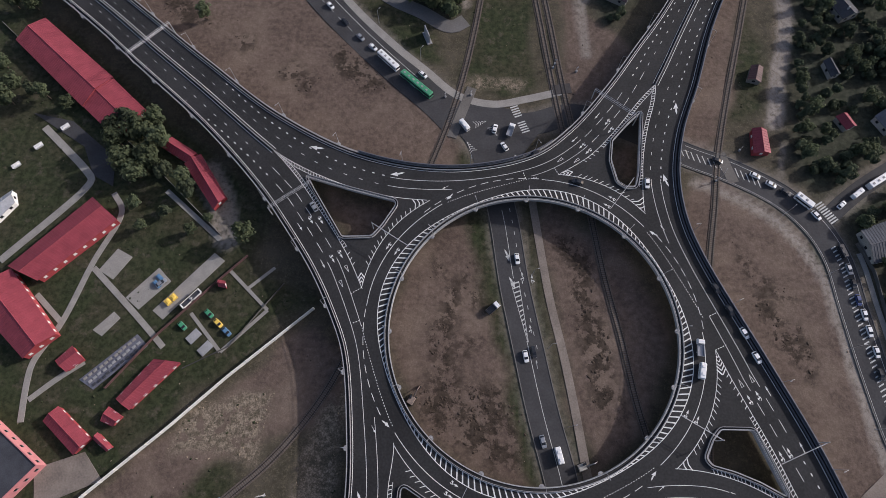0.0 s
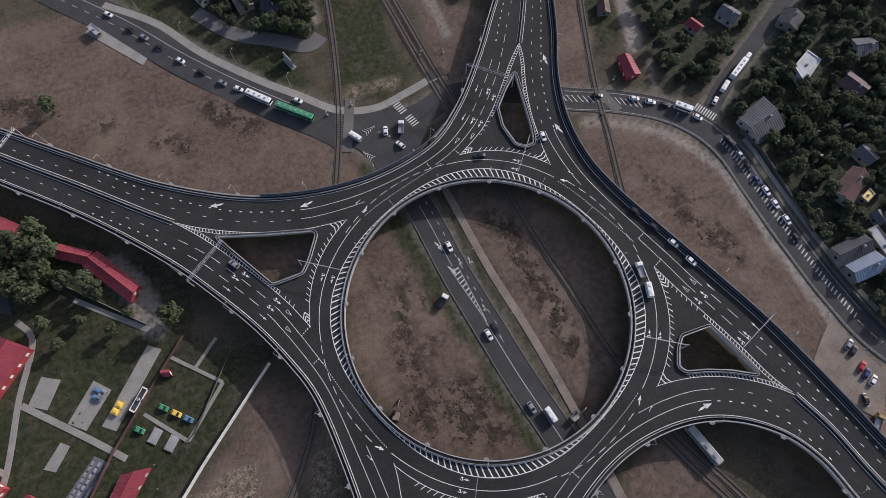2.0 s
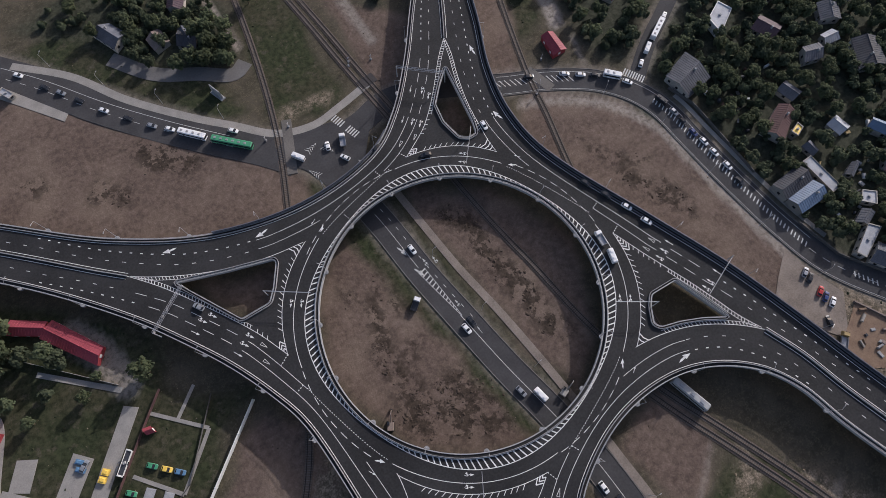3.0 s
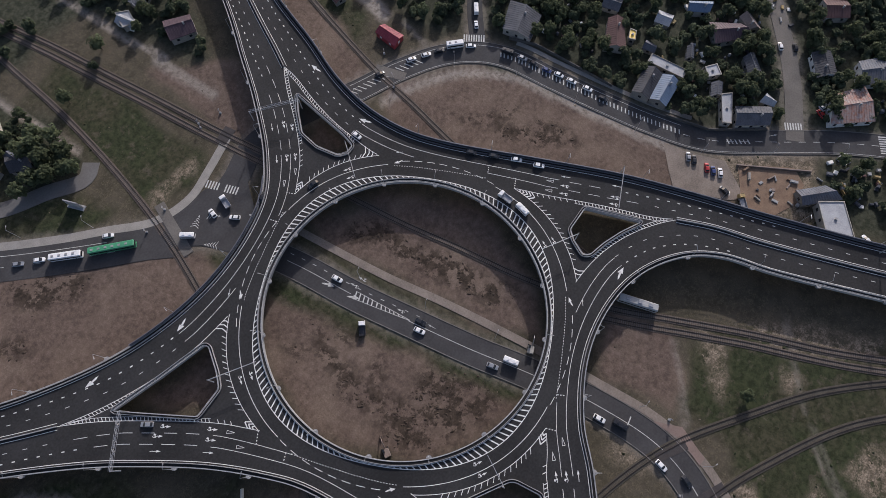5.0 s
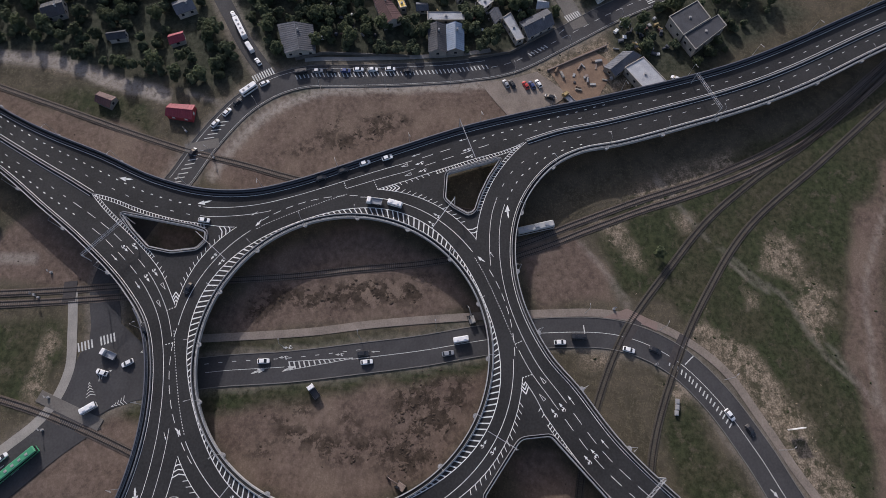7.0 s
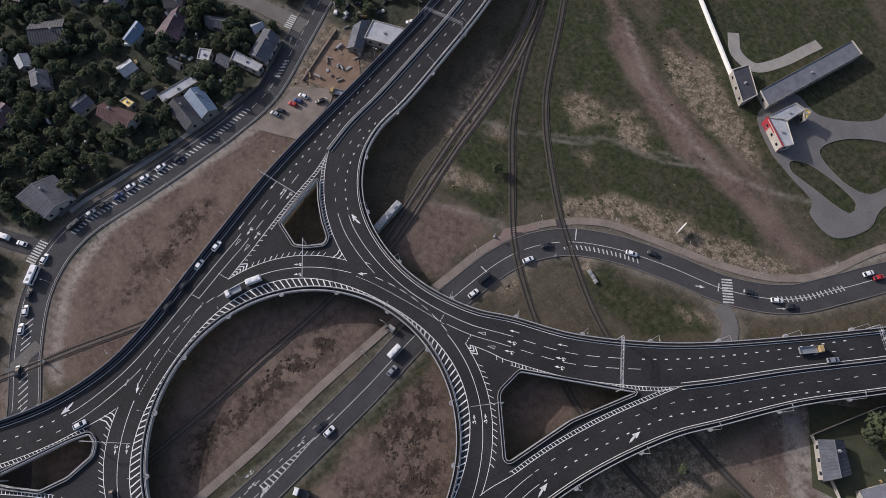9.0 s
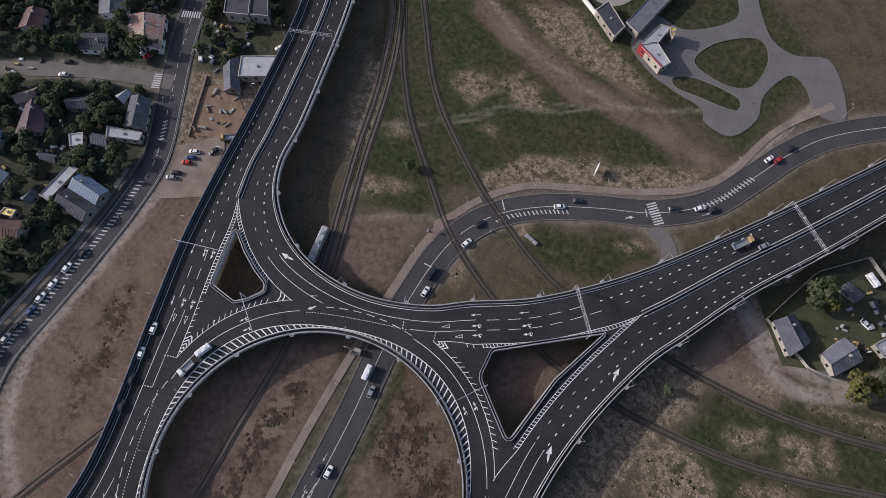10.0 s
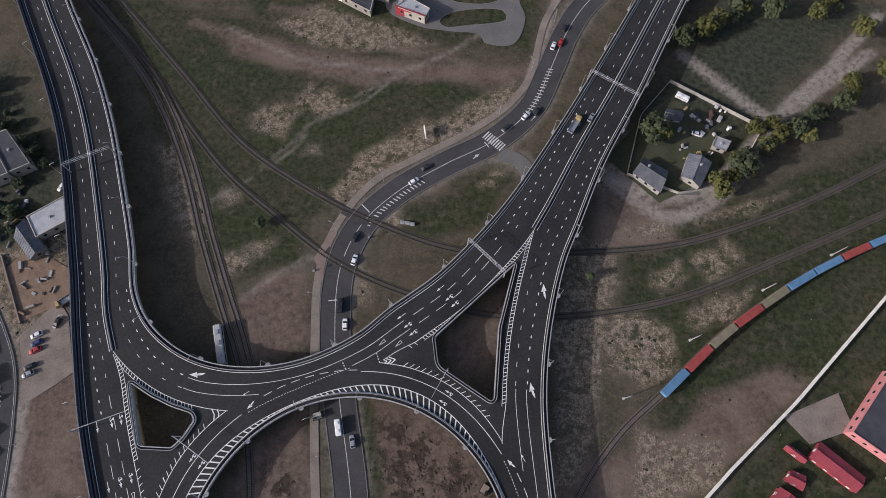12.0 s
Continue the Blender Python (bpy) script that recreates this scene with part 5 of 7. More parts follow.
gabled('school_building', [(-209.2, 142.2), (-172.8, 110.6), (-183, 96), (-219.5, 130.2)], 5.5, RED_ROOF, RED_DARK, 'large building with a gabled red metal roof')
gabled('school_building', [(-173.4, 110.7), (-156.1, 94.5), (-167.2, 81.9), (-182.9, 96.2)], 4.7, RED_ROOF, RED_DARK, 'lower wing with a gabled red metal roof')
gabled('school_building', [(-130.6, 74.2), (-117.8, 54.8), (-122.2, 49.5), (-136.8, 69.8)], 3.5, RED_ROOF, RED_DARK, 'low building with a red metal roof among trees')
gabled('school_building', [(-143.5, 82), (-132, 74.4), (-134.7, 69.5), (-146.6, 77)], 3.9, RED_ROOF, RED_DARK, 'small block with a red metal roof among trees')
gabled('school_building', [(-169.9, 54.4), (-158.4, 44.8), (-183.5, 20), (-196, 25.7)], 5.5, RED_ROOF, RED_DARK, 'long wing with a red metal roof and roof windows')
gabled('shed', [(-166.2, -4), (-160.8, -9), (-166.3, -13.4), (-171.2, -9.4)], 2.7, RED_ROOF, RED_DARK, 'small shed with a red metal roof beside a path')
gabled('shed', [(-135.9, -8.8), (-126.2, -10), (-141.4, -26.5), (-146.8, -22.7)], 2.7, RED_ROOF, RED_DARK, 'long shed with a red metal roof beside the fence')
gabled('shed', [(-148.8, -25.3), (-143.3, -28.7), (-146.1, -32.1), (-150.8, -30.2)], 2.5, RED_ROOF, RED_DARK, 'small square shed with a red metal roof')
gabled('shed', [(-166.2, -25.2), (-152.6, -36.2), (-157.5, -41.4), (-170.5, -30.3)], 3.1, RED_ROOF, RED_DARK, 'broad shed with a red metal roof')
gabled('shed', [(-151.1, -33.9), (-144.9, -38.9), (-146.7, -40.3), (-152.1, -36.3)], 2.3, RED_ROOF, RED_DARK, 'narrow lean-to with a red metal roof')
gabled('school_building', [(-194.5, 24.8), (-171.9, -0.2), (-181.7, -9), (-207.8, 14)], 5.5, RED_ROOF, RED_DARK, 'wing with a red metal roof and a white fretted eave')
flat_house('hall', [(-166.5, -44.5), (-185.5, -66.5), (-212, -48), (-190, -27)], 6, DARK_ROOF, PINK, 'hall with a dark flat roof and a pink parapet')
gabled('house', [(144.2, 45.8), (144.9, 29.7), (130.5, 26.8), (128.7, 40.3)], 5.2, GREY_ROOF, HOUSE_WALL, 'house with a hipped grey-blue metal roof')
gabled('house', [(160.6, 4.6), (164.2, -1.2), (149.8, -10.5), (145.6, -1.6)], 5.5, MAROON_ROOF, HOUSE_WALL, 'house with a broad maroon metal roof')
gabled('house', [(147.4, -21.1), (147.8, -29.3), (132.7, -30.5), (132.3, -22.4)], 5.2, DARK_ROOF, HOUSE_WALL, 'half of a house with a dark roof')
gabled('house', [(147.8, -29.3), (148.2, -37.5), (133.6, -38), (133.3, -30.4)], 5.2, BLUE_ROOF, HOUSE_WALL, 'half of a house with a sky-blue metal roof')
flat_house('shed', [(154.2, -20.6), (155, -37.3), (150.3, -37.5), (149.5, -20.9)], 4, PALE_ROOF, HOUSE_WALL, 'pale flat-roofed annexe with a parapet')
gabled('house', [(158.8, -74.3), (150.2, -77.6), (141.9, -65.8), (150.4, -61.6)], 5.2, GREY_ROOF, HOUSE_WALL, 'house with a slate-grey roof')
flat_house('shed', [(155.7, -58), (141.5, -64.2), (139.9, -60.7), (152.5, -54.3)], 4, PALE_ROOF, HOUSE_WALL, 'pale annexe with a worn flat roof')
gabled('house', [(195.7, -30.1), (189, -31.5), (184.1, -22.8), (189.8, -20.7)], 5, BLUE_ROOF, HOUSE_WALL, 'narrow house with a pale blue metal roof')
gabled('house', [(191.3, -45.4), (187.3, -52.8), (175, -40.9), (184, -33.4)], 5.2, MAROON_DARK, HOUSE_WALL, 'house with a dark purple-brown roof')
gabled('shed', [(169.7, -34), (163.4, -36.8), (161.2, -33.9), (168.1, -31.3)], 3.5, GREY_ROOF, HOUSE_WALL, 'small grey shed in a garden')
gabled('house', [(219.9, -30.4), (215.5, -37), (205.8, -26.8), (213.1, -22.4)], 5.5, GREY_ROOF, HOUSE_WALL, 'house with a weathered blue-grey roof')
gabled('shed', [(181.2, -57), (173.8, -63.6), (169.2, -59.5), (175.9, -54)], 4, GREY_ROOF, HOUSE_WALL, 'low house with a grey slate roof')
gabled('house', [(199.6, -45.9), (193.6, -54.9), (190.2, -49.8), (194.6, -43.3)], 5, TAN_ROOF, HOUSE_WALL, 'house with a faded tan roof')
flat_house('shed', [(160.2, -6.4), (160.6, -9.4), (155.8, -11.4), (154.9, -8.4)], 4.6, YELLOW_ROOF, HOUSE_WALL, 'small outbuilding with a bright yellow roof')
gabled('shed', [(159.7, -52.5), (153.1, -55), (149.8, -51.2), (156.6, -48.3)], 3.5, GREY_ROOF, HOUSE_WALL, 'garden shed with a grey roof')
flat_house('shed', [(165.9, -46.2), (161.9, -50.3), (157.4, -46), (161.5, -42.6)], 3.5, PALE_ROOF, HOUSE_WALL, 'garden shed with a pale worn roof')
flat_house('workshop', [(133.9, -115.5), (121.2, -124.8), (116.4, -115.3), (128.0, -107.0)], 4.5, PALE_ROOF, HOUSE_WALL, 'workshop with a pale sheet-metal roof')
gabled('workshop', [(137.6, -107.3), (135.6, -115.3), (124.0, -103.2), (128.8, -98.4)], 4.2, GREY_ROOF, HOUSE_WALL, 'low workshop with a grey felt roof')
gabled('house', [(44.9, 187.8), (56.3, 194.1), (57.8, 184.5), (44.4, 179.8)], 5, GREY_ROOF, HOUSE_WALL, 'house with a light grey-blue roof')
flat_house('shed', [(37.3, 188.2), (41.9, 183.9), (38.7, 176.5), (33.3, 179.2)], 3.5, PALE_ROOF, HOUSE_WALL, 'shed with a white metal roof')
gabled('house', [(45.9, 167), (55.8, 159.5), (50.5, 150.5), (40.1, 156.6)], 5.5, MAROON_DARK, HOUSE_WALL, 'house with a dark maroon roof')
gabled('pavilion', [(101.6, 85.2), (101.4, 74.3), (94.2, 74.2), (95.6, 86)], 4, RED_ROOF, RED_DARK, 'small pavilion with a bright red metal roof')
gabled('shed', [(106.4, 116.6), (103.9, 108.6), (98.3, 110.3), (101.3, 117.6)], 3.4, MAROON_ROOF, HOUSE_WALL, 'small brick-red hut beside the railway')
gabled('shed', [(131.5, 91.7), (136.8, 93.4), (139.4, 87.1), (134.5, 85.2)], 4, RED_ROOF, HOUSE_WALL, 'small house with a red roof among trees')
gabled('house', [(195.9, 58.4), (204.9, 55.8), (203.2, 47.8), (192.9, 48.7)], 5, GREY_ROOF, HOUSE_WALL, 'house with a grey roof')
gabled('house', [(212.2, 35.9), (221.5, 32), (215.4, 23.2), (206.6, 27.5)], 5, GREY_ROOF, HOUSE_WALL, 'house with a dark grey roof')
flat_house('house', [(163.2, 53.8), (173.2, 59.1), (175.9, 52.6), (162.9, 44.6)], 5, PALE_ROOF, WHITE_WALL, 'house with a pale slate roof')
gabled('house', [(-74.1, 190.6), (-64.8, 191.3), (-60.2, 182), (-67.9, 176.4)], 5, GREY_ROOF, HOUSE_WALL, 'house with a grey roof and yellow gable')
gabled('shed', [(-54.5, 175), (-47.1, 177.7), (-45.5, 168.8), (-53.2, 166.7)], 4, TAN_ROOF, HOUSE_WALL, 'small house with a faded roof')
gabled('shed', [(-40.6, 173.4), (-35.7, 172.1), (-35.8, 164.1), (-41.5, 164.4)], 4, GREY_ROOF, HOUSE_WALL, 'small house with a pale gable')
gabled('house', [(-101.4, -141.5), (-106.7, -148.4), (-115.6, -142.4), (-111.7, -132.9)], 5, GREY_ROOF, HOUSE_WALL, 'house with a grey hipped roof and white front')
gabled('house', [(-125, -151), (-133.8, -146.9), (-127.6, -135.6), (-120.7, -140.5)], 4.5, GREY_ROOF, HOUSE_WALL, 'outbuilding with a grey slate roof')
flat_house('shed', [(-137.2, -159.5), (-143.1, -157.1), (-140.1, -152.3), (-134.8, -154.7)], 3, PALE_ROOF, HOUSE_WALL, 'small shed with a pale roof')
gabled('shed', [(-118.3, -172.4), (-125.6, -171.3), (-124.2, -166.6), (-116.8, -167.5)], 3, GREY_ROOF, HOUSE_WALL, 'garden shed with a grey roof')
gabled('house', [(191.2, -102.8), (176.9, -112.9), (165, -98.1), (177.5, -92.1)], 5, RUST_ROOF, WHITE_WALL, 'house with a patched rust-red slate roof')
gabled('house', [(210.2, -104.3), (198.5, -111.3), (189.6, -101), (201.4, -95.9)], 5.5, GREY_ROOF, WHITE_WALL, 'house with a broad grey slate roof')
gabled('house', [(200.2, -84.3), (189.8, -91.5), (183.5, -84.6), (194.5, -77.5)], 5, DARK_ROOF, WHITE_WALL, 'house with a dark green-grey roof')
gabled('house', [(196.3, -132.6), (187.2, -136), (181.9, -126.6), (190.8, -124)], 5.5, GREY_ROOF, WHITE_WALL, 'house with a blue-grey roof')
flat_house('house', [(164.2, -141.1), (154.7, -146), (144.7, -132.9), (154.5, -127.5)], 6.2, DARK_ROOF, HOUSE_WALL, 'two-storey pale house with a dark roof')
flat_house('house', [(157.1, -149.6), (151.3, -152.7), (137.5, -137.6), (145, -133.3)], 5.8, DARK_ROOF, HOUSE_WALL, 'pale wing with a dark roof')
flat_house('shop', [(-2.5, -219.9), (-8.3, -225.4), (-18, -219.2), (-16, -214.3)], 5, PALE_ROOF, HOUSE_WALL, 'filling station shop with a red front')
wall_fascia((-2.5, -219.8), (-16.0, -214.7), 5.0)
flat_house('shop', [(-2.7, -220.7), (-4.8, -234.8), (-9.3, -235.6), (-8.8, -224.9)], 5, PALE_ROOF, HOUSE_WALL, 'filling station wing with a pale flat roof')
flat_house('shop', [(-9.1, -235.7), (-11.6, -236.2), (-13, -230.9), (-10.2, -232.7)], 5.5, YELLOW_ROOF, HOUSE_WALL, 'yellow fascia block of the filling station')


for outline, height, roof, wall, label in (
    ([(220.9, 8.4), (214.3, -5.1), (201.6, -0.4), (210.5, 13.1)], 6, DARK_ROOF, HOUSE_WALL, "large house with a dark slate roof in a garden"),
    ([(208.5, 21.8), (207.8, 15.7), (199.4, 16.5), (201.5, 22.0)], 4, PALE_ROOF, HOUSE_WALL, "shed with a pale striped sheet roof"),
    ([(197.7, 19.0), (193.4, 12.0), (184.5, 14.3), (189.4, 21.1)], 5, GREY_ROOF, HOUSE_WALL, "house with a dark blue-grey roof between trees"),
    ([(160.6, -15.1), (160.4, -20.3), (156.2, -21.3), (155.4, -15.4)], 3.5, GREY_ROOF, HOUSE_WALL, "grey garden shed beside a yard"),
    ([(164.9, -70.2), (163.3, -75.0), (160.0, -75.5), (158.9, -69.4)], 4, PALE_ROOF, HOUSE_WALL, "small pale annexe of a house"),
    ([(154.0, 95.4), (147.2, 91.4), (151.4, 83.3), (158.2, 87.5)], 5, GREY_ROOF, HOUSE_WALL, "house with a light grey roof among trees"),
    ([(136.8, 121.0), (138.8, 112.7), (134.2, 111.2), (132.6, 119.6)], 4, DARK_ROOF, HOUSE_WALL, "dark-roofed garden house under trees"),
    ([(150.5, 154.0), (154.5, 145.0), (146.0, 141.5), (142.0, 150.5)], 5, DARK_ROOF, HOUSE_WALL, "house with a dark roof at the wood's edge"),
    ([(178.0, 84.0), (184.0, 76.0), (176.0, 70.5), (170.5, 78.0)], 5, DARK_ROOF, HOUSE_WALL, "house with a dark roof beside the side road"),
    ([(186.0, 44.0), (190.0, 34.0), (181.0, 30.5), (177.0, 40.5)], 5, MAROON_DARK, HOUSE_WALL, "house with a dark brown roof in a garden"),
    ([(232.0, 44.0), (238.0, 35.0), (229.0, 29.5), (223.5, 38.0)], 5, GREY_ROOF, HOUSE_WALL, "house with a weathered grey roof"),
    ([(178.5, -12.0), (179.5, -19.0), (172.5, -20.0), (171.5, -13.0)], 3.6, PALE_ROOF, HOUSE_WALL, "low outbuilding with a patched pale roof"),
    ([(172.0, 12.0), (174.0, 4.0), (167.0, 2.5), (165.0, 10.5)], 4, GREY_ROOF, HOUSE_WALL, "grey outbuilding in a garden"),
    ([(228.0, -8.0), (232.5, -17.0), (224.0, -21.5), (219.5, -12.5)], 5, GREY_ROOF, HOUSE_WALL, "house with a grey slate roof near the village road"),
    ([(244.0, 14.0), (250.0, 5.0), (241.0, -1.0), (235.5, 8.0)], 5, TAN_ROOF, HOUSE_WALL, "house with a faded brown roof near the village road"),
    ([(225.0, -70.0), (231.0, -79.0), (222.0, -84.5), (216.0, -75.5)], 5, MAROON_ROOF, HOUSE_WALL, "house with a brown-red roof across the village road"),
    ([(246.0, -60.0), (252.0, -69.0), (243.0, -74.5), (237.5, -65.5)], 5, GREY_ROOF, HOUSE_WALL, "house with a grey roof across the village road"),
    ([(57.8, 198.7), (61.8, 192.3), (55.7, 183.5), (49.8, 188.2)], 4.5, PALE_ROOF, HOUSE_WALL, "pale-roofed house in a walled garden"),
    ([(39.4, 185.8), (40.3, 177.7), (35.6, 176.4), (33.6, 185.3)], 4, PALE_ROOF, WHITE_WALL, "shed with a white roof in a garden"),
    ([(-35.4, 195.9), (-29.6, 190.2), (-34.1, 181.4), (-40.1, 186.2)], 4.5, MAROON_DARK, HOUSE_WALL, "house with a dark maroon roof among garden trees"),
    ([(-39.6, 172.9), (-33.1, 166.9), (-37.0, 158.9), (-44.1, 164.6)], 4.5, DARK_ROOF, HOUSE_WALL, "dark-roofed house among garden trees"),
    ([(-203.0, 58.0), (-200.7, 52.6), (-206.5, 44.2), (-212.0, 50.0)], 4, PALE_ROOF, WHITE_WALL, "white low building beside the sports lawn"),
):
    gabled("house" if height > 4 else "shed", outline, height, roof, wall, label)
flat_house('shed', [(22.8, -226.0), (20.4, -233.7), (7.3, -225.5), (8.4, -217.8)], 4, DARK_ROOF, HOUSE_WALL, 'dark flat-roofed store beside the white wall')
flat_house('shed', [(8.3, -227.8), (3.0, -279.7), (-4.2, -277.8), (1.0, -225.2)], 4, GREY_ROOF, HOUSE_WALL, 'long grey-roofed store behind the filling station')


# ---------------------------------------------------------------- vehicles
def loft(bm, rows, mat=0):
    """A closed hull through cross-sections given as lists of points."""
    vs = [[bm.verts.new(p) for p in row] for row in rows]
    n = len(rows[0])
    for a, b in zip(vs, vs[1:]):
        for i in range(n):
            bm.faces.new((a[i], a[(i + 1) % n], b[(i + 1) % n], b[i])).material_index = mat
    bm.faces.new(vs[0][::-1]).material_index = mat
    bm.faces.new(vs[-1]).material_index = mat


def section(x, w, z0, z1, r=0.12):
    return [(x, -w, z0), (x, w, z0), (x, w, z1 - r), (x, w - r, z1), (x, -w + r, z1), (x, -w, z1 - r)]


def wheels(root, xs, w, r=0.33):
    for x in xs:
        for s in (-1, 1):
            bm = bmesh.new()
            tube(bm, (x, s * (w - 0.2), r), (x, s * (w + 0.01), r), r, n=12)
            wheel = part("wheel", bm, TYRE, root)
            bm = bmesh.new()
            tube(bm, (x, s * (w - 0.02), r), (x, s * (w + 0.03), r), r * 0.6, n=8)
            part("rim", bm, STEEL, wheel)


def make_car(mat, label, name="car"):
    root = tagged(new(name, None), label, name, "traffic")
    bm = bmesh.new()
    loft(bm, [section(x, w, z0, z1) for x, w, z0, z1 in ((-2.2, 0.72, 0.4, 0.78), (-2.05, 0.84, 0.28, 0.92), (-1.2, 0.88, 0.25, 0.95), (0.7, 0.88, 0.25, 0.93), (1.7, 0.85, 0.26, 0.82), (2.15, 0.72, 0.36, 0.66))])
    part("body", bm, mat, root)
    bm = bmesh.new()
    loft(bm, [section(x, w, 0.9, z1, 0.1) for x, w, z1 in ((-1.95, 0.7, 0.95), (-1.3, 0.7, 1.36), (-0.2, 0.7, 1.42), (0.35, 0.7, 1.38), (1.15, 0.72, 0.93))])
    part("glazing", bm, GLASS, root)
    bm = bmesh.new()
    loft(bm, [section(x, 0.68, z - 0.05, z + 0.02, 0.02) for x, z in ((-1.35, 1.38), (-0.2, 1.44), (0.3, 1.41))])
    part("roof", bm, mat, root)
    for s in (-0.55, 0.55):
        bm = bmesh.new()
        box(bm, 2.0, s - 0.16, 0.55, 2.17, s + 0.16, 0.68)
        part("headlight", bm, PALE_CONCRETE, root)
    wheels(root, (-1.35, 1.35), 0.86)
    return root


def make_bus(mat, length, label, name="bus", height=2.9, width=1.25):
    root = tagged(new(name, None), label, name, "traffic")
    h = length / 2
    bm = bmesh.new()
    loft(bm, [section(x, w, 0.35, z, 0.2) for x, w, z in ((-h, width - 0.1, height - 0.15), (-h + 0.2, width, height), (h - 0.3, width, height), (h, width - 0.12, height - 0.25))])
    part("body", bm, mat, root)
    bm = bmesh.new()
    box(bm, -h + 0.4, -width - 0.02, 1.3, h - 0.35, width + 0.02, height - 0.75)
    part("glazing", bm, GLASS, root)
    bm = bmesh.new()
    box(bm, h - 0.1, -width + 0.15, 1.2, h + 0.03, width - 0.15, height - 0.5)
    part("windscreen", bm, GLASS, root)
    for x in np.arange(-h + 1.6, h - 1.0, 2.6):
        bm = bmesh.new()
        box(bm, x - 0.5, -0.45, height - 0.02, x + 0.5, 0.45, height + 0.16, 0, 0.06)
        part("roof_vent", bm, PALE_CONCRETE if length > 7 else mat, root)
    wheels(root, (-h * 0.6, h * 0.62), width, 0.45 if length > 7 else 0.35)
    return root


def make_truck(cab, bed, label, length=7.0):
    root = tagged(new("truck", None), label, "truck", "traffic")
    h = length / 2
    bm = bmesh.new()
    loft(bm, [section(x, 1.15, 0.5, z, 0.15) for x, z in ((h - 1.7, 2.4), (h - 0.4, 2.4), (h, 1.7))])
    part("cab", bm, cab, root)
    bm = bmesh.new()
    box(bm, h - 0.5, -1.0, 1.5, h - 0.05, 1.0, 2.15, 0, 0.06)
    part("windscreen", bm, GLASS, root)
    bm = bmesh.new()
    box(bm, -h, -1.2, 0.8, h - 1.85, 1.2, 1.0)
    for y in (-1.2, 1.1):
        box(bm, -h, y, 1.0, h - 1.85, y + 0.1, 1.6)
    box(bm, -h, -1.1, 1.0, -h + 0.1, 1.1, 1.6)
    part("load_bed", bm, bed, root)
    wheels(root, (-h * 0.55, h * 0.6), 1.1, 0.45)
    return root


def heading(p, lines):
    best = min(((line[i] - p).length, k, i) for k, line in enumerate(lines) for i in range(0, len(line), 2))
    line, i = lines[best[1]], best[2]
    d = line[min(i + 1, len(line) - 1)] - line[max(i - 1, 0)]
    return math.atan2(d.y, d.x)


DECK_LINES = [offset(line, -4) for line in (WN, NE, ES, SW)] + [ring_line(58, 0, full)]
GROUND_LINES = [main, east, LINES["road_side"], LINES["road_village"]]
MODELS = {
    "w": make_car(CAR_WHITE, "white saloon car with dark windows"), "d": make_car(CAR_DARK, "dark saloon car with tinted windows"), "g": make_car(CAR_GREY, "silver-grey saloon car on the road"),
    "b": make_car(CAR_BLUE, "dark blue saloon car on the road"), "r": make_car(CAR_RED, "bright red saloon car on the road"),
    "v": make_bus(CAR_WHITE, 5.6, "white delivery van with dark windscreen", "van", 2.3, 1.0), "k": make_bus(CAR_DARK, 5.4, "dark grey van beside the kerb", "van", 2.3, 1.0),
    "B": make_bus(CAR_WHITE, 12.0, "white city bus with roof vents"), "G": make_bus(BUS_GREEN, 17.5, "long green articulated bus"), "M": make_bus(CAR_WHITE, 7.5, "white minibus with roof vents"),
    "T": make_truck(CAR_WHITE, CAR_GREY, "white flat-bed truck on the ring", 6.0), "W": make_truck(CAR_WHITE, CAR_DARK, "small works truck with a dark bed and white cab", 5.5), "U": make_truck(TIMBER, CAR_GREY, "cream works truck with an open bed", 8.5),
}
used = set()


def drive(kind, x, y, z, lines, turn=None):
    p = Vector((x, y))
    a = heading(p, lines) if turn is None else radians(turn)
    m = pose(x, y, z, 0, 0, math.degrees(a))
    if kind in used:
        copy_thing(MODELS[kind], m)
    else:
        MODELS[kind].matrix_basis = m
        used.add(kind)


for kind, x, y in (("B", -55.8, 120.8), ("G", -43.3, 108.6), ("v", -23, 88.4), ("w", -62.9, 128.6), ("g", -68.7, 134), ("d", -76, 142.6), ("w", -83.3, 151.7), ("d", -90.5, 162), ("g", -95.9, 169.7), ("d", -101, 176),
                   ("w", -108.8, 188), ("g", -123.2, 205.5), ("w", -130.5, 213), ("w", -40.7, 114.1), ("w", -3.6, 29.6), ("d", 0.9, -6.1), ("w", -2.1, -7.7), ("g", 2.4, -36.9), ("v", 7.6, -41.4),
                   ("w", 94.1, 65.2), ("w", 99.8, 61.2), ("d", 105, 57.7), ("M", 111, 53.6), ("w", 115, 47.6), ("k", 121.3, 32.4), ("g", 122.5, 25.4), ("d", 122.8, 19.7), ("b", 123.1, 13.3), ("w", 124, 7.7), ("w", 124.3, 1.5), ("w", 124.9, -6.1), ("d", 124.4, -14.1),
                   ("d", 80, 72), ("w", 151, 67.4), ("B", 143.2, 62.8), ("v", 133, 56.9), ("w", 126, 52.2), ("w", 8.4, -77.6), ("k", 10.7, -84.5), ("w", 6.9, -102.6), ("d", 7.3, -112), ("d", -51.6, -162), ("d", -64.6, -170.6), ("w", -72.7, -204.1), ("r", -76, -206), ("d", -78, -214),
                   ("w", -59.8, -168), ("d", -19.2, -143), ("w", -14.3, -136.5), ("w", 235, -42), ("d", 196.1, -71), ("w", 192.8, -65.3)):
    drive(kind, x, y, 0.07, GROUND_LINES)
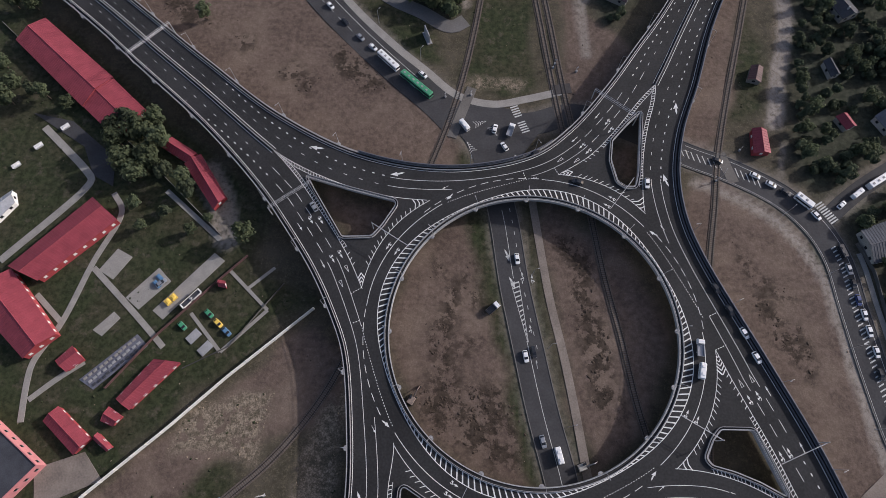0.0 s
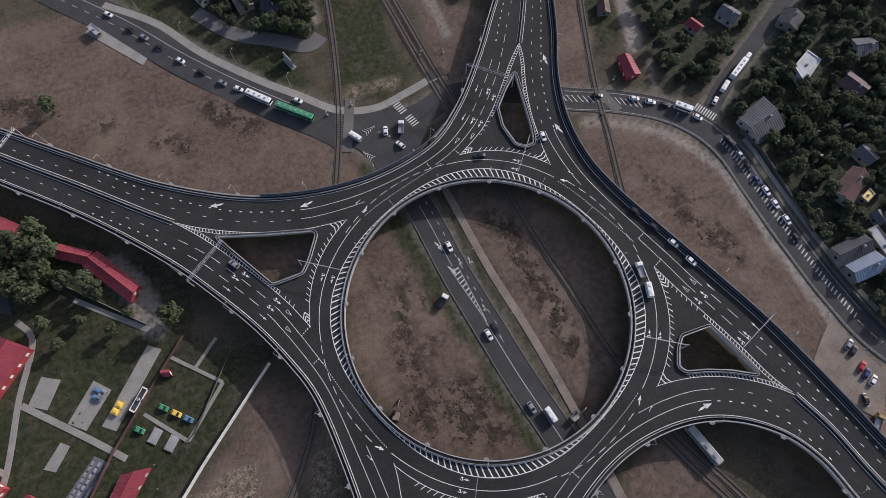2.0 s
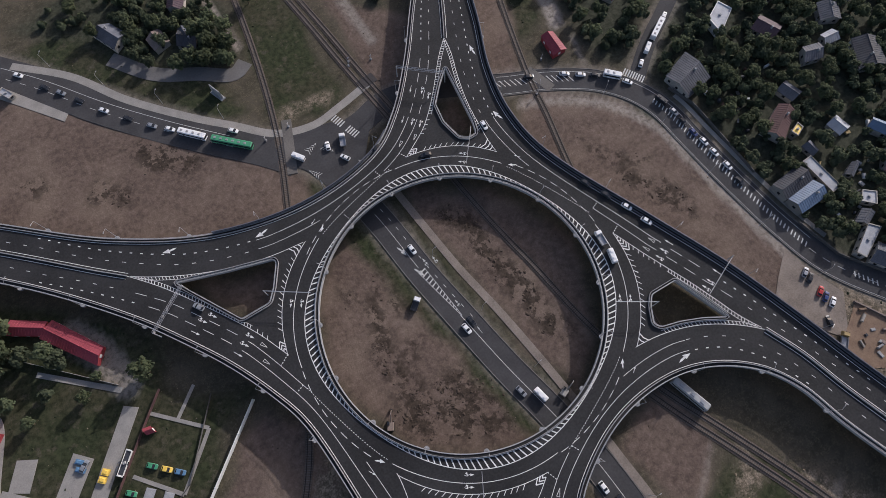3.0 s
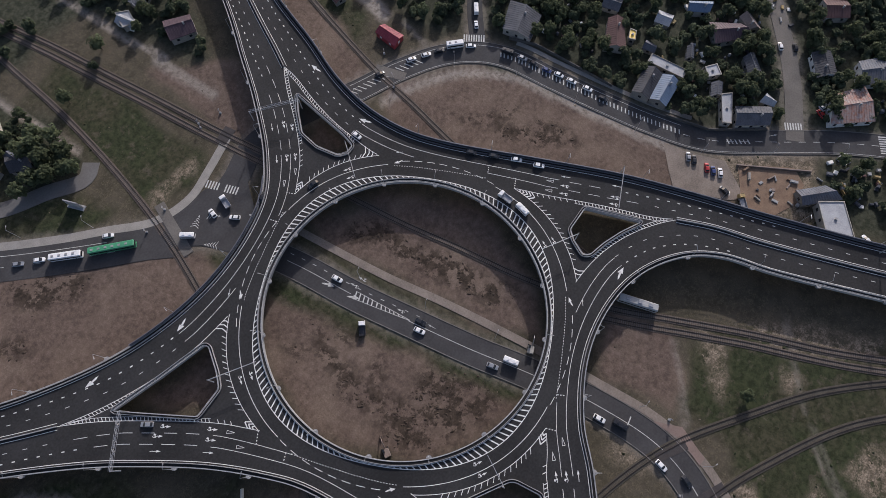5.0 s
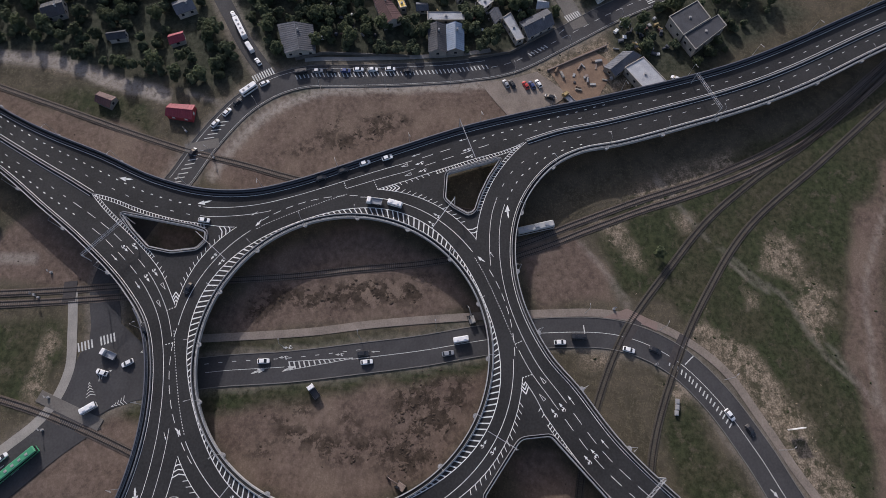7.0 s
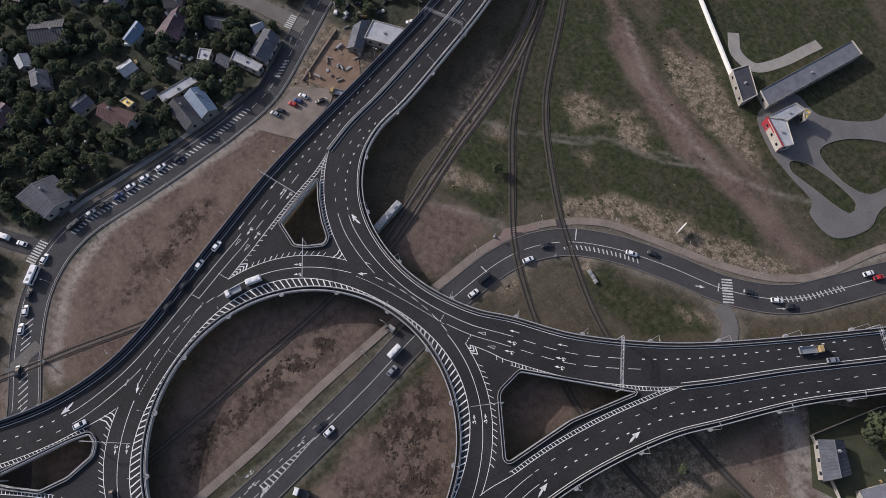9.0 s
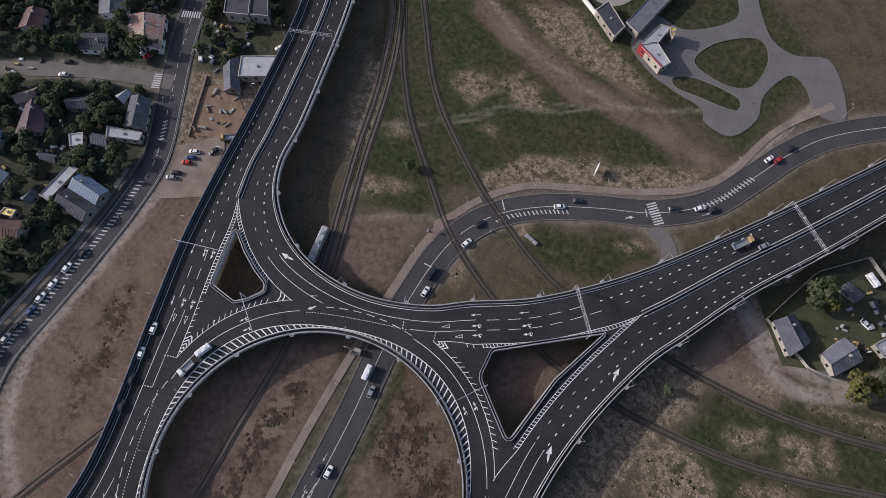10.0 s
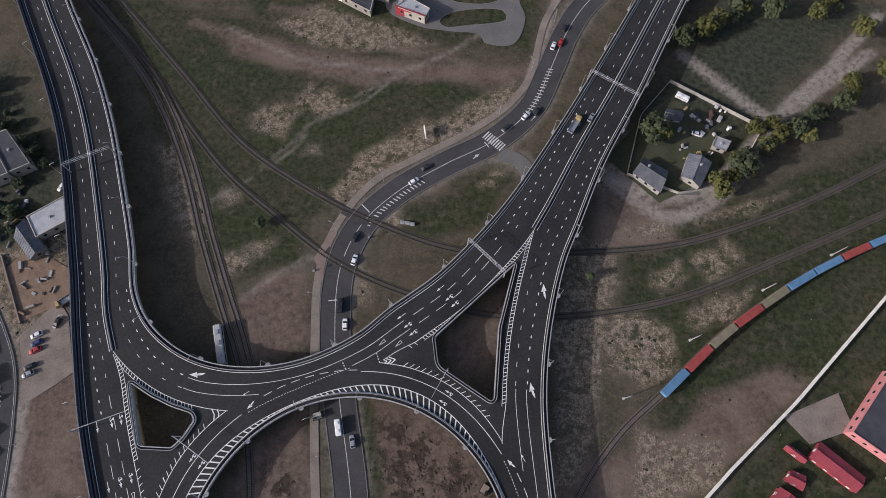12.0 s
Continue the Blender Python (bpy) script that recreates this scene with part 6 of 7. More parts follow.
for kind, x, y, a in (("T", -3.9, 86, 70), ("w", -10.4, 87, 75), ("w", -6.7, 78.6, 120), ("W", -13.5, 10.1, 40), ("g", 119.7, -56.6, 30), ("d", 119.8, -59.2, 30), ("r", 119.4, -65.1, 30), ("b", 119.6, -67.8, 30), ("w", 120.4, -70.6, 30), ("d", 114, -75.3, 70),
                      ("w", 173.3, -92.4, 60), ("r", 170, -93.4, 60), ("w", 138.7, 15, 20), ("w", 140.4, 26.6, 80), ("v", -126.2, -178.8, 150), ("w", -130.6, -161.4, 160), ("w", 126, -130, 60), ("U", 112.5, -84, 40), ("g", -138.5, 20, 40)):
    drive(kind, x, y, 0.07, GROUND_LINES, a)
for kind, x, y in (("w", 74.3, -0.8), ("w", 77.1, -9.4), ("w", 47.1, 57.9), ("T", 57.8, -6), ("v", 57.2, -14), ("d", 20.2, 58.6), ("d", 4.7, 71.6), ("g", -81.3, 48), ("d", 66.9, 15.6), ("d", 70.6, 7.4), ("U", -78, -159.3), ("g", -85, -163.1)):
    drive(kind, x, y, H + 0.02, DECK_LINES)


# ---- trains
def rail_car(x, y, a):
    root = tagged(new("rail_car", None), "white single railcar on the track", "train")
    bm = bmesh.new()
    loft(bm, [section(s, w, 0.9, z, 0.35) for s, w, z in ((-7.5, 1.2, 3.3), (-7.1, 1.4, 3.8), (7.1, 1.4, 3.8), (7.5, 1.2, 3.3))])
    part("body", bm, CAR_SILVER, root)
    bm = bmesh.new()
    box(bm, -6.8, -1.42, 2.0, 6.8, 1.42, 2.8)
    part("glazing", bm, GLASS, root)
    for s in (-4, 0.5, 4.5):
        bm = bmesh.new()
        box(bm, s - 0.9, -0.6, 3.78, s + 0.9, 0.6, 4.05, 0, 0.1)
        part("roof_unit", bm, CAR_GREY, root)
    for s in (-4.8, 4.8):
        bm = bmesh.new()
        box(bm, s - 1.4, -1.0, 0.26, s + 1.4, 1.0, 0.9)
        part("bogie", bm, RAIL, root)
    root.matrix_basis = pose(x, y, 0.0, 0, 0, a)


rail_car(52.4, -68.6, -74)


def wagon(mat, label):
    root = tagged(new("freight_wagon", None), label, "wagon", "freight wagons")
    bm = bmesh.new()
    box(bm, -6.1, -1.35, 1.0, 6.1, 1.35, 1.25)
    part("underframe", bm, RAIL, root)
    bm = bmesh.new()
    box(bm, -6.0, -1.3, 1.25, 6.0, 1.3, 3.6, 0, 0.03)
    for s in np.arange(-5.6, 5.7, 0.55):
        box(bm, s - 0.1, -1.34, 1.3, s + 0.1, 1.34, 3.63)
    part("load_box", bm, mat, root)
    for s in (-4.2, 4.2):
        bm = bmesh.new()
        box(bm, s - 1.2, -1.0, 0.26, s + 1.2, 1.0, 1.0)
        part("bogie", bm, RAIL, root)
    return root


wagons = {"b": wagon(WAGON_BLUE, "freight wagon with a blue container"), "r": wagon(WAGON_RED, "freight wagon with a red-brown container"), "o": wagon(WAGON_OLIVE, "freight wagon with an olive-grey load")}
freight = resample(spline([(-105, -55.2), (-128, -76), (-146, -89), (-165, -101), (-189, -113), (-250, -138)], 1.0), 12.9)
seen = set()
for kind, p, q in zip("brorobbrbor", freight, freight[1:]):
    m, d = (p + q) / 2, q - p
    pm = pose(m.x, m.y, 0.0, 0, 0, math.degrees(math.atan2(d.y, d.x)))
    if kind in seen:
        copy_thing(wagons[kind], pm)
    else:
        wagons[kind].matrix_basis = pm
        seen.add(kind)


# ---------------------------------------------------------------- trees
def tree_model(seed, mat, height=7.0, radius=3.2, name="tree", label="broad leafy tree with a dark green crown", clumps=58, leaf=1.0):
    rng = random.Random(seed)
    root = tagged(new(name, None), label, name, "trees")
    bm = bmesh.new()
    tube(bm, (0, 0, -0.2), (0.1, 0.05, height * 0.45), 0.22, 0.14, 7)
    for k in range(6):
        a = k * 1.05 + rng.random()
        tube(bm, (0.1, 0.05, height * (0.3 + 0.03 * k)), (radius * 0.6 * math.cos(a), radius * 0.6 * math.sin(a), height * (0.55 + 0.06 * k)), 0.09, 0.03, 5)
    part("trunk", bm, BARK, root)
    bm = bmesh.new()
    for k in range(clumps):
        a, u = rng.random() * 2 * math.pi, rng.random()
        rr = radius * math.sqrt(u) * (0.75 + 0.35 * math.sin(3 * a + seed) * rng.random())
        zz = height * (0.62 + 0.36 * (rng.random() * 1.6 - 0.8) * math.sqrt(max(0.05, 1 - (rr / radius) ** 2 * 0.8)))
        c = Vector((rr * math.cos(a), rr * math.sin(a), zz))
        size = radius * (0.16 + 0.14 * rng.random())
        for _ in range(15):
            d = Vector((rng.gauss(0, 1), rng.gauss(0, 1), rng.gauss(0, 0.8))).normalized() * size * (0.6 + 0.5 * rng.random())
            n = (d.normalized() + Vector((c.x, c.y, max(0.0, c.z - height * 0.45))) * (1.1 / radius) + Vector((rng.gauss(0, 0.55), rng.gauss(0, 0.55), 0.35 + rng.gauss(0, 0.45)))).normalized()
            t = n.orthogonal().normalized()
            b = n.cross(t)
            s = (0.24 + 0.26 * rng.random()) * leaf
            bm.faces.new([bm.verts.new(c + d + t * x * s + b * y * s) for x, y in ((-1, -0.5), (0.2, -0.9), (1, 0.3), (0, 0.9))])
    part("crown", bm, mat, root)
    return root


TREES = [tree_model(1, LEAF, 7.5, 3.3), tree_model(2, LEAF, 8.5, 3.0), tree_model(3, LEAF_DARK, 6.5, 2.8), tree_model(4, LEAF_YELLOW, 7.0, 3.2, "tree", "broad tree with yellowing early autumn leaves"),
         tree_model(5, LEAF_DARK, 3.6, 2.5, "bush", "low dark green leafy bush", 26, 1.7)]
placed = set()
rng = random.Random(11)


def plant(k, x, y, s):
    m = pose(x, y, -0.1, 0, 0, rng.random() * 360) @ Matrix.Scale(s, 4)
    if k in placed:
        t = copy_thing(TREES[k], pose(x, y, -0.1, 0, 0, rng.random() * 360))
        t.scale = (s, s, s * (0.85 + 0.3 * rng.random()))
    else:
        TREES[k].matrix_basis = m
        placed.add(k)


for x, y, s in ((-62, 170, 1), (-57.8, 163, 1), (-48.9, 170.7, 1.1), (-47.6, 154.6, 1), (-41, 154.8, 1.1), (-36.4, 150, 1.1), (-30.3, 147.9, 1), (-24.3, 153.5, 1.1), (-32.2, 157.3, 1.2), (-34.2, 167, 1.1), (-22.2, 162.9, 1.1), (-26, 171, 1.1),
                (-107.8, 38.4, 1.2), (-153.7, 52.2, 0.7), (-140.9, 48.8, 0.7), (-148.8, 42.5, 0.6), (-129.5, 40.9, 0.7), (-123.7, 46, 0.6), (-133, 57.6, 1.0), (-138.5, 144.7, 1.1), (-162.6, 89.8, 1.2), (-155.5, 83, 1.3), (-164.1, 79, 1.1), (-150, 71.2, 1.2), (-154.6, 64.8, 1.1), (-150.8, 89.8, 1), (-160.1, 69.9, 1.2), (-144, 66, 1), (-134.9, 62.2, 0.9), (-146, 79, 1.2), (-168, 87, 1.0),
                (-214.5, 108, 1.1), (-206.5, 105.1, 1), (-214.7, 99.5, 1.2), (-199.8, 102.3, 1), (-222, 118, 1), (-190, 98, 0.9), (-216.4, 150, 1.1), (-225.2, 150.6, 1), (-110.5, -160.7, 1.5), (-81.9, -97.8, 0.6), (44.3, -116.2, 0.7), (20.8, 181.6, 1), (-6.6, 172.5, 0.9), (-28.3, 145, 1), (12, 176, 0.7)):
    plant(rng.choice((0, 1, 0, 2)), x, y, s * (1.35 if x < -130 and y < 95 else 1.1))
for x, y, s in ((-152.5, -162.7, 0.9), (-144.1, -144.8, 1.3), (-134.2, -138.2, 0.9), (-155.9, -154.9, 0.9), (-168.6, -162.3, 1), (-179.2, -169.3, 1), (-189.7, -175.1, 1), (-137.5, -211.3, 1.1), (-145.8, -217.7, 1), (-154.4, -225.8, 1), (-169.2, -223, 1.2), (-189.1, -222, 1), (-207.3, -213.3, 1.1), (-196.8, -186.5, 0.9), (-212.5, -192.7, 1), (-160, -165, 0.8), (-174, -160, 0.8), (-128, -206, 1.1)):
    plant(rng.choice((3, 3, 0)), x, y, s * 1.4)
for x, y in [(-135.2, -134.2), (-141.1, -141.1), (-148.0, -144.6), (-144.4, -148.4), (-155.5, -153.3), (-161.9, -159.9), (-166.2, -162.1), (-171.3, -164.4), (-176.5, -167.3), (-182.0, -171.5), (-190.0, -175.9), (-196.9, -180.8), (-131.1, -209.1), (-138.0, -212.4), (-144.5, -216.3), (-153.3, -219.6), (-157.7, -224.5), (-112.4, -161.9), (-110.8, -156.6), (-114.5, -159.3)]:
    plant(rng.choice((3, 3, 2)), x, y, rng.uniform(0.9, 1.4))
FAR = {}


def far_tree(k, x, y, s):
    """A tree of the joined wood behind the gardens."""
    me = next(c for c in TREES[k].children if c.name.startswith("crown")).data
    n = len(me.vertices)
    co = np.empty(n * 3, np.float32)
    me.vertices.foreach_get("co", co)
    a = rng.random() * 6.28
    turn = np.array([[math.cos(a), math.sin(a), 0], [-math.sin(a), math.cos(a), 0], [0, 0, 1]])
    idx = np.empty(len(me.loops), np.int32)
    me.loops.foreach_get("vertex_index", idx)
    FAR.setdefault(me.materials[0].name, []).append((co.reshape(-1, 3) @ turn * s + (x, y, -0.1), idx.reshape(-1, 4)))


TAKEN = [(o.location.x, o.location.y) for o in scene.objects if o.type == "EMPTY" and o.name.split(".")[0] in ("house", "shed", "shop")]
for poly, count in ((WOODED[1], 1500), (WOODED[2], 560), (WOODED[6], 130), (WOODED[4], 50), (WOODED[0], 46), (WOODED[5], 50), (WOODED[7], 60), ([(-118, -196), (-150, -196), (-200, -200), (-240, -170), (-250, -240), (-130, -250)], 24)):
    p = np.array(poly, float)
    made, tries = 0, 0
    while made < count and tries < 16000:
        tries += 1
        x, y = rng.uniform(p[:, 0].min(), p[:, 0].max()), rng.uniform(p[:, 1].min(), p[:, 1].max())
        if inside(np.array([[x, y]]), poly)[0] < 1.5 or any((x - a) ** 2 + (y - b) ** 2 < 42 for a, b in TAKEN):
            continue
        if min((LINES[n][i] - Vector((x, y))).length for n in ("road_side", "road_village", "road_east") for i in range(0, len(LINES[n]), 3)) < 7.5:
            continue
        far = x > 158 or made % 2
        (far_tree if far else plant)(rng.choice((0, 1, 2, 2, 4, 4, 4, 4) if x > -100 else (3, 2, 0, 4)), x, y, rng.uniform(0.65, 1.1))
        made += 1

for name, rows in FAR.items():
    me = bpy.data.meshes.new("woodland")
    base, verts, faces = 0, [], []
    for co, idx in rows:
        verts.append(co)
        faces.append(idx + base)
        base += len(co)
    me.from_pydata(np.concatenate(verts).tolist(), [], np.concatenate(faces).tolist())
    me.materials.append(bpy.data.materials[name])
    tagged(new("woodland", me), "dense dark green garden trees behind the houses", "trees", kind="stuff")


# ---------------------------------------------------------------- small things
def block(name, x, y, a, sx, sy, z0, z1, mat, label, taper=0.05, group=""):
    """A small moulded piece with drawn-in edges and a lip."""
    bm = bmesh.new()
    box(bm, -sx / 2, -sy / 2, 0, sx / 2, sy / 2, (z1 - z0) * 0.8, 0, -taper)
    box(bm, -sx / 2 + taper, -sy / 2 + taper, (z1 - z0) * 0.8, sx / 2 - taper, sy / 2 - taper, z1 - z0, 0, taper)
    ob = tagged(part(name, bm, mat), label, name.replace("_", " "), group)
    ob.matrix_basis = pose(x, y, z0, 0, 0, a)
    return ob


# playground of the school: toy cars, playhouse, sand covers, climbing frame
for x, y, mat, lab in ((-118.8, 8.1, BUS_GREEN, "green wooden play car on the lawn"), (-114.9, 4.5, YELLOW_ROOF, "yellow wooden play car on the lawn"), (-111.4, 1.3, WAGON_BLUE, "blue wooden play car on the lawn"), (-128, 3.5, BUS_GREEN, "green wooden play bench on the lawn")):
    toy = make_car(mat, lab, "play_car")
    toy.matrix_basis = pose(x, y, 0, 0, 0, -42)
    toy.scale = (0.9, 1.0, 0.9)
roof_and_walls("playhouse", [(-116.8, 21), (-113.8, 20.4), (-113.2, 17.6), (-116.2, 18.2)], 2.6, RED_ROOF, RED_DARK, "small red wooden playhouse on the lawn", False)
roof_and_walls("play_shelter", [(-123.5, 17.5), (-122, 16), (-128, 9.5), (-129.5, 11)], 2.4, DARK_ROOF, WHITE_WALL, "open play shelter with a dark roof and white frame", True)
for x, y in ((-123.4, -0.3), (-118.5, -4.7)):
    block("sand_cover", x, y, -42, 3.2, 5.0, 0.02, 0.4, PALE_CONCRETE, "pale wooden cover over a sand pit", 0.1, "sand pits")
for x, y in ((-140, 19.5), (-139.2, 22)):
    block("garden_bench", x, y, 48, 1.4, 3.2, 0.08, 1.0, WAGON_BLUE, "blue play shed on the paved court", 0.12)
for x, y in ((-134.6, 12.6), (-132.8, 14.4)):
    block("climbing_frame", x, y, 48, 1.8, 2.2, 0.08, 1.4, YELLOW_ROOF, "yellow climbing frame beside the path", 0.2)
k = 0
for u in np.arange(0.08, 0.95, 0.085):
    for v in (0.2, 0.5, 0.8):
        a, c = Vector((-144.3, 0.5)).lerp(Vector((-162.2, -15.9)), u), Vector((-139.7, -3.7)).lerp(Vector((-156.4, -19.4)), u)
        p = a.lerp(c, v)
        block("planting_box", p.x + rng.uniform(-0.3, 0.3), p.y, 43, 1.3, 0.8, 0.06, 0.5, (PAVING, PALE_CONCRETE, DARK_ROOF)[k % 3], "small raised planting box in the yard", 0.05, "planting boxes")
        k += 1
for x, y in ((-199, 79), (-206, 70), (-190, 88)):
    block("goal_frame", x, y, 40, 3.0, 1.4, 0.0, 1.2, WHITE_WALL, "low white play frame on the lawn", 0.3)

# building site: stacks, beams, machines
for i in range(20):
    f, g = rng.random(), rng.random()
    x, y = 128 + 10 * f - 13 * g, -78 - 18 * f - 8 * g
    block("building_slab", x, y, rng.uniform(0, 180), rng.uniform(0.6, 3.5), rng.uniform(0.5, 1.4), 0.05, rng.uniform(0.4, 1.3), rng.choice((TAN_ROOF, PAVING, CONCRETE, PALE_CONCRETE, DARK_ROOF, SOIL_ORANGE)), "stack of building material on bare soil", 0.06, "building material")
fence("retaining_wall", [(127.6, -74.6), (135, -88), (142.2, -101)], 0.9, 0.5, TAN_ROOF, "low timber-faced wall round the building site")
# scrap and stores in the yards
for cx, cy, n, sx, sy in ((146, -116, 26, 9, 12), (-136, -170, 18, 9, 6), (-130, -158, 14, 8, 8), (150, 8, 16, 8, 12), (150, -122, 16, 10, 10), (165, 24, 16, 10, 10), (168, -40, 34, 24, 20), (205, -45, 26, 18, 20), (160, -62, 14, 12, 10), (150, -48, 10, 8, 6), (190, -110, 18, 14, 14)):
    for i in range(n):
        block("garden_clutter", cx + rng.uniform(-sx, sx), cy + rng.uniform(-sy, sy), rng.uniform(0, 180), rng.uniform(0.5, 2.6), rng.uniform(0.4, 1.6), 0.0, rng.uniform(0.4, 1.6), rng.choice((PALE_CONCRETE, WHITE_WALL, DARK_ROOF, GREY_ROOF, TIMBER, MAROON_ROOF, CONCRETE)), "odd piece of yard clutter on the ground", 0.05, "yard clutter")


# posts beside the roads: lamps on the ground, with small heads
def ground_lamp():
    root = tagged(new("road_lamp", None), "slim grey lamp post beside the field", "street lamp", "lamps on the ground")
    bm = bmesh.new()
    tube(bm, (0, 0, -0.2), (0, 0, 8.0), 0.1, 0.06, 6)
    part("pole", bm, STEEL, root)
    bm = bmesh.new()
    tube(bm, (0, 0, 7.9), (1.2, 0, 8.3), 0.05, 0.04, 5)
    box(bm, 1.0, -0.14, 8.25, 1.8, 0.14, 8.4, 0, 0.03)
    part("lamp_head", bm, PALE_CONCRETE, root)
    return root


lamp = ground_lamp()
spots = [(q, n) for line, d in ((east, -7.0), (main, 7.2)) for q, n in zip(resample(offset(line, d), 28.0), normals(resample(offset(line, d), 28.0))) if (line is east and q.x > 75 or line is main and (abs(q.y) < 45 or q.y < -80 or q.y > 110))]
for i, (q, n) in enumerate(spots):
    m = pose(q.x, q.y, 0, 0, 0, math.degrees(math.atan2(n.y, n.x)))
    if i:
        copy_thing(lamp, m)
    else:
        lamp.matrix_basis = m

# signs, cabinets and posts at the level crossings
for x, y in ((-31, 103), (-20, 104), (16, 118), (26, 116), (17, 120), (78, 63), (90, 77), (2, -112), (22, -98)):
    bm = bmesh.new()
    tube(bm, (0, 0, -0.2), (0, 0, 3.2), 0.08, n=6)
    box(bm, -0.5, -0.08, 2.4, 0.5, 0.08, 3.2, 0, 0.02)
    box(bm, -0.4, -0.4, -0.2, 0.4, 0.4, 0.9, 0, 0.05)
    ob = tagged(part("crossing_signal", bm, PALE_CONCRETE), "pale crossing signal beside the track", "signal", "crossing signals")
    ob.matrix_basis = pose(x, y, 0, 0, 0, rng.uniform(0, 90))
# single poles beside the freight track
for x, y in ((-147.5, -95.1), (-117.9, -75.4), (-176.1, -109.9), (-92, -54)):
    bm = bmesh.new()
    tube(bm, (0, 0, -0.2), (0, 0, 9.0), 0.2, 0.12, 7)
    box(bm, -0.45, -0.45, -0.2, 0.45, 0.45, 0.5, 0, 0.06)
    box(bm, -0.9, -0.06, 8.3, 0.9, 0.06, 8.45, 0, 0.01)
    ob = tagged(part("line_pole", bm, CONCRETE), "grey concrete line pole beside the freight track", "pole", "railway poles")
    ob.matrix_basis = pose(x, y, 0, 0, 0, 30)
# a board on two legs in the straw beside the main road
root = tagged(new("billboard", None), "pale roadside board on two steel legs in dry grass", "billboard")
for s in (-1.7, 1.7):
    bm = bmesh.new()
    tube(bm, (0, s, -0.2), (0, s, 1.6), 0.1, n=6)
    part("leg", bm, STEEL, root)
bm = bmesh.new()
box(bm, -0.22, -2.5, 1.5, 0.22, 2.5, 4.2, 0, 0.03)
part("board", bm, WHITE_WALL, root)
root.matrix_basis = pose(-18, -158, 0, 0, 0, 10)
for x, y in ((-10.6, -118.6), (-12.6, -118.4), (-14.6, -118)):
    block("concrete_block", x, y, -5, 1.7, 1.2, 0.0, 0.9, PALE_CONCRETE, "whitewashed concrete block on the grass", 0.08, "concrete blocks")

# excavators at work on the open soil
def excavator(x, y, a, mat, label):
    root = tagged(new("excavator", None), label, "excavator", "works machines")
    for s in (-1.0, 1.0):
        bm = bmesh.new()
        box(bm, -1.7, s - 0.28, 0, 1.7, s + 0.28, 0.75, 0, 0.12)
        part("track", bm, TYRE, root)
    for name, m, c in (("body", mat, (-1.8, -1.15, 0.8, 1.1, 1.15, 1.9)), ("cab", GLASS, (0.0, 0.25, 1.9, 1.2, 1.1, 2.9))):
        bm = bmesh.new()
        box(bm, *c, 0, 0.12)
        part(name, bm, m, root)
    for name, p, q, r in (("boom", (1.0, -0.2, 1.7), (3.6, -0.2, 3.4), 0.22), ("stick", (3.6, -0.2, 3.4), (5.2, -0.2, 1.2), 0.16)):
        bm = bmesh.new()
        tube(bm, p, q, r, r * 0.8, 6)
        part(name, bm, mat, root)
    bm = bmesh.new()
    box(bm, 4.8, -0.7, 0.1, 5.6, 0.3, 1.1, 0, 0.15)
    part("bucket", bm, RAIL, root)
    root.matrix_basis = pose(x, y, -0.05, 0, 0, a)


excavator(-43, -22.8, 60, TAN_ROOF, "dusty brown tracked excavator on the bare soil")
excavator(15.5, -45, 20, FENCE_PALE, "pale tracked excavator beside the footpath")
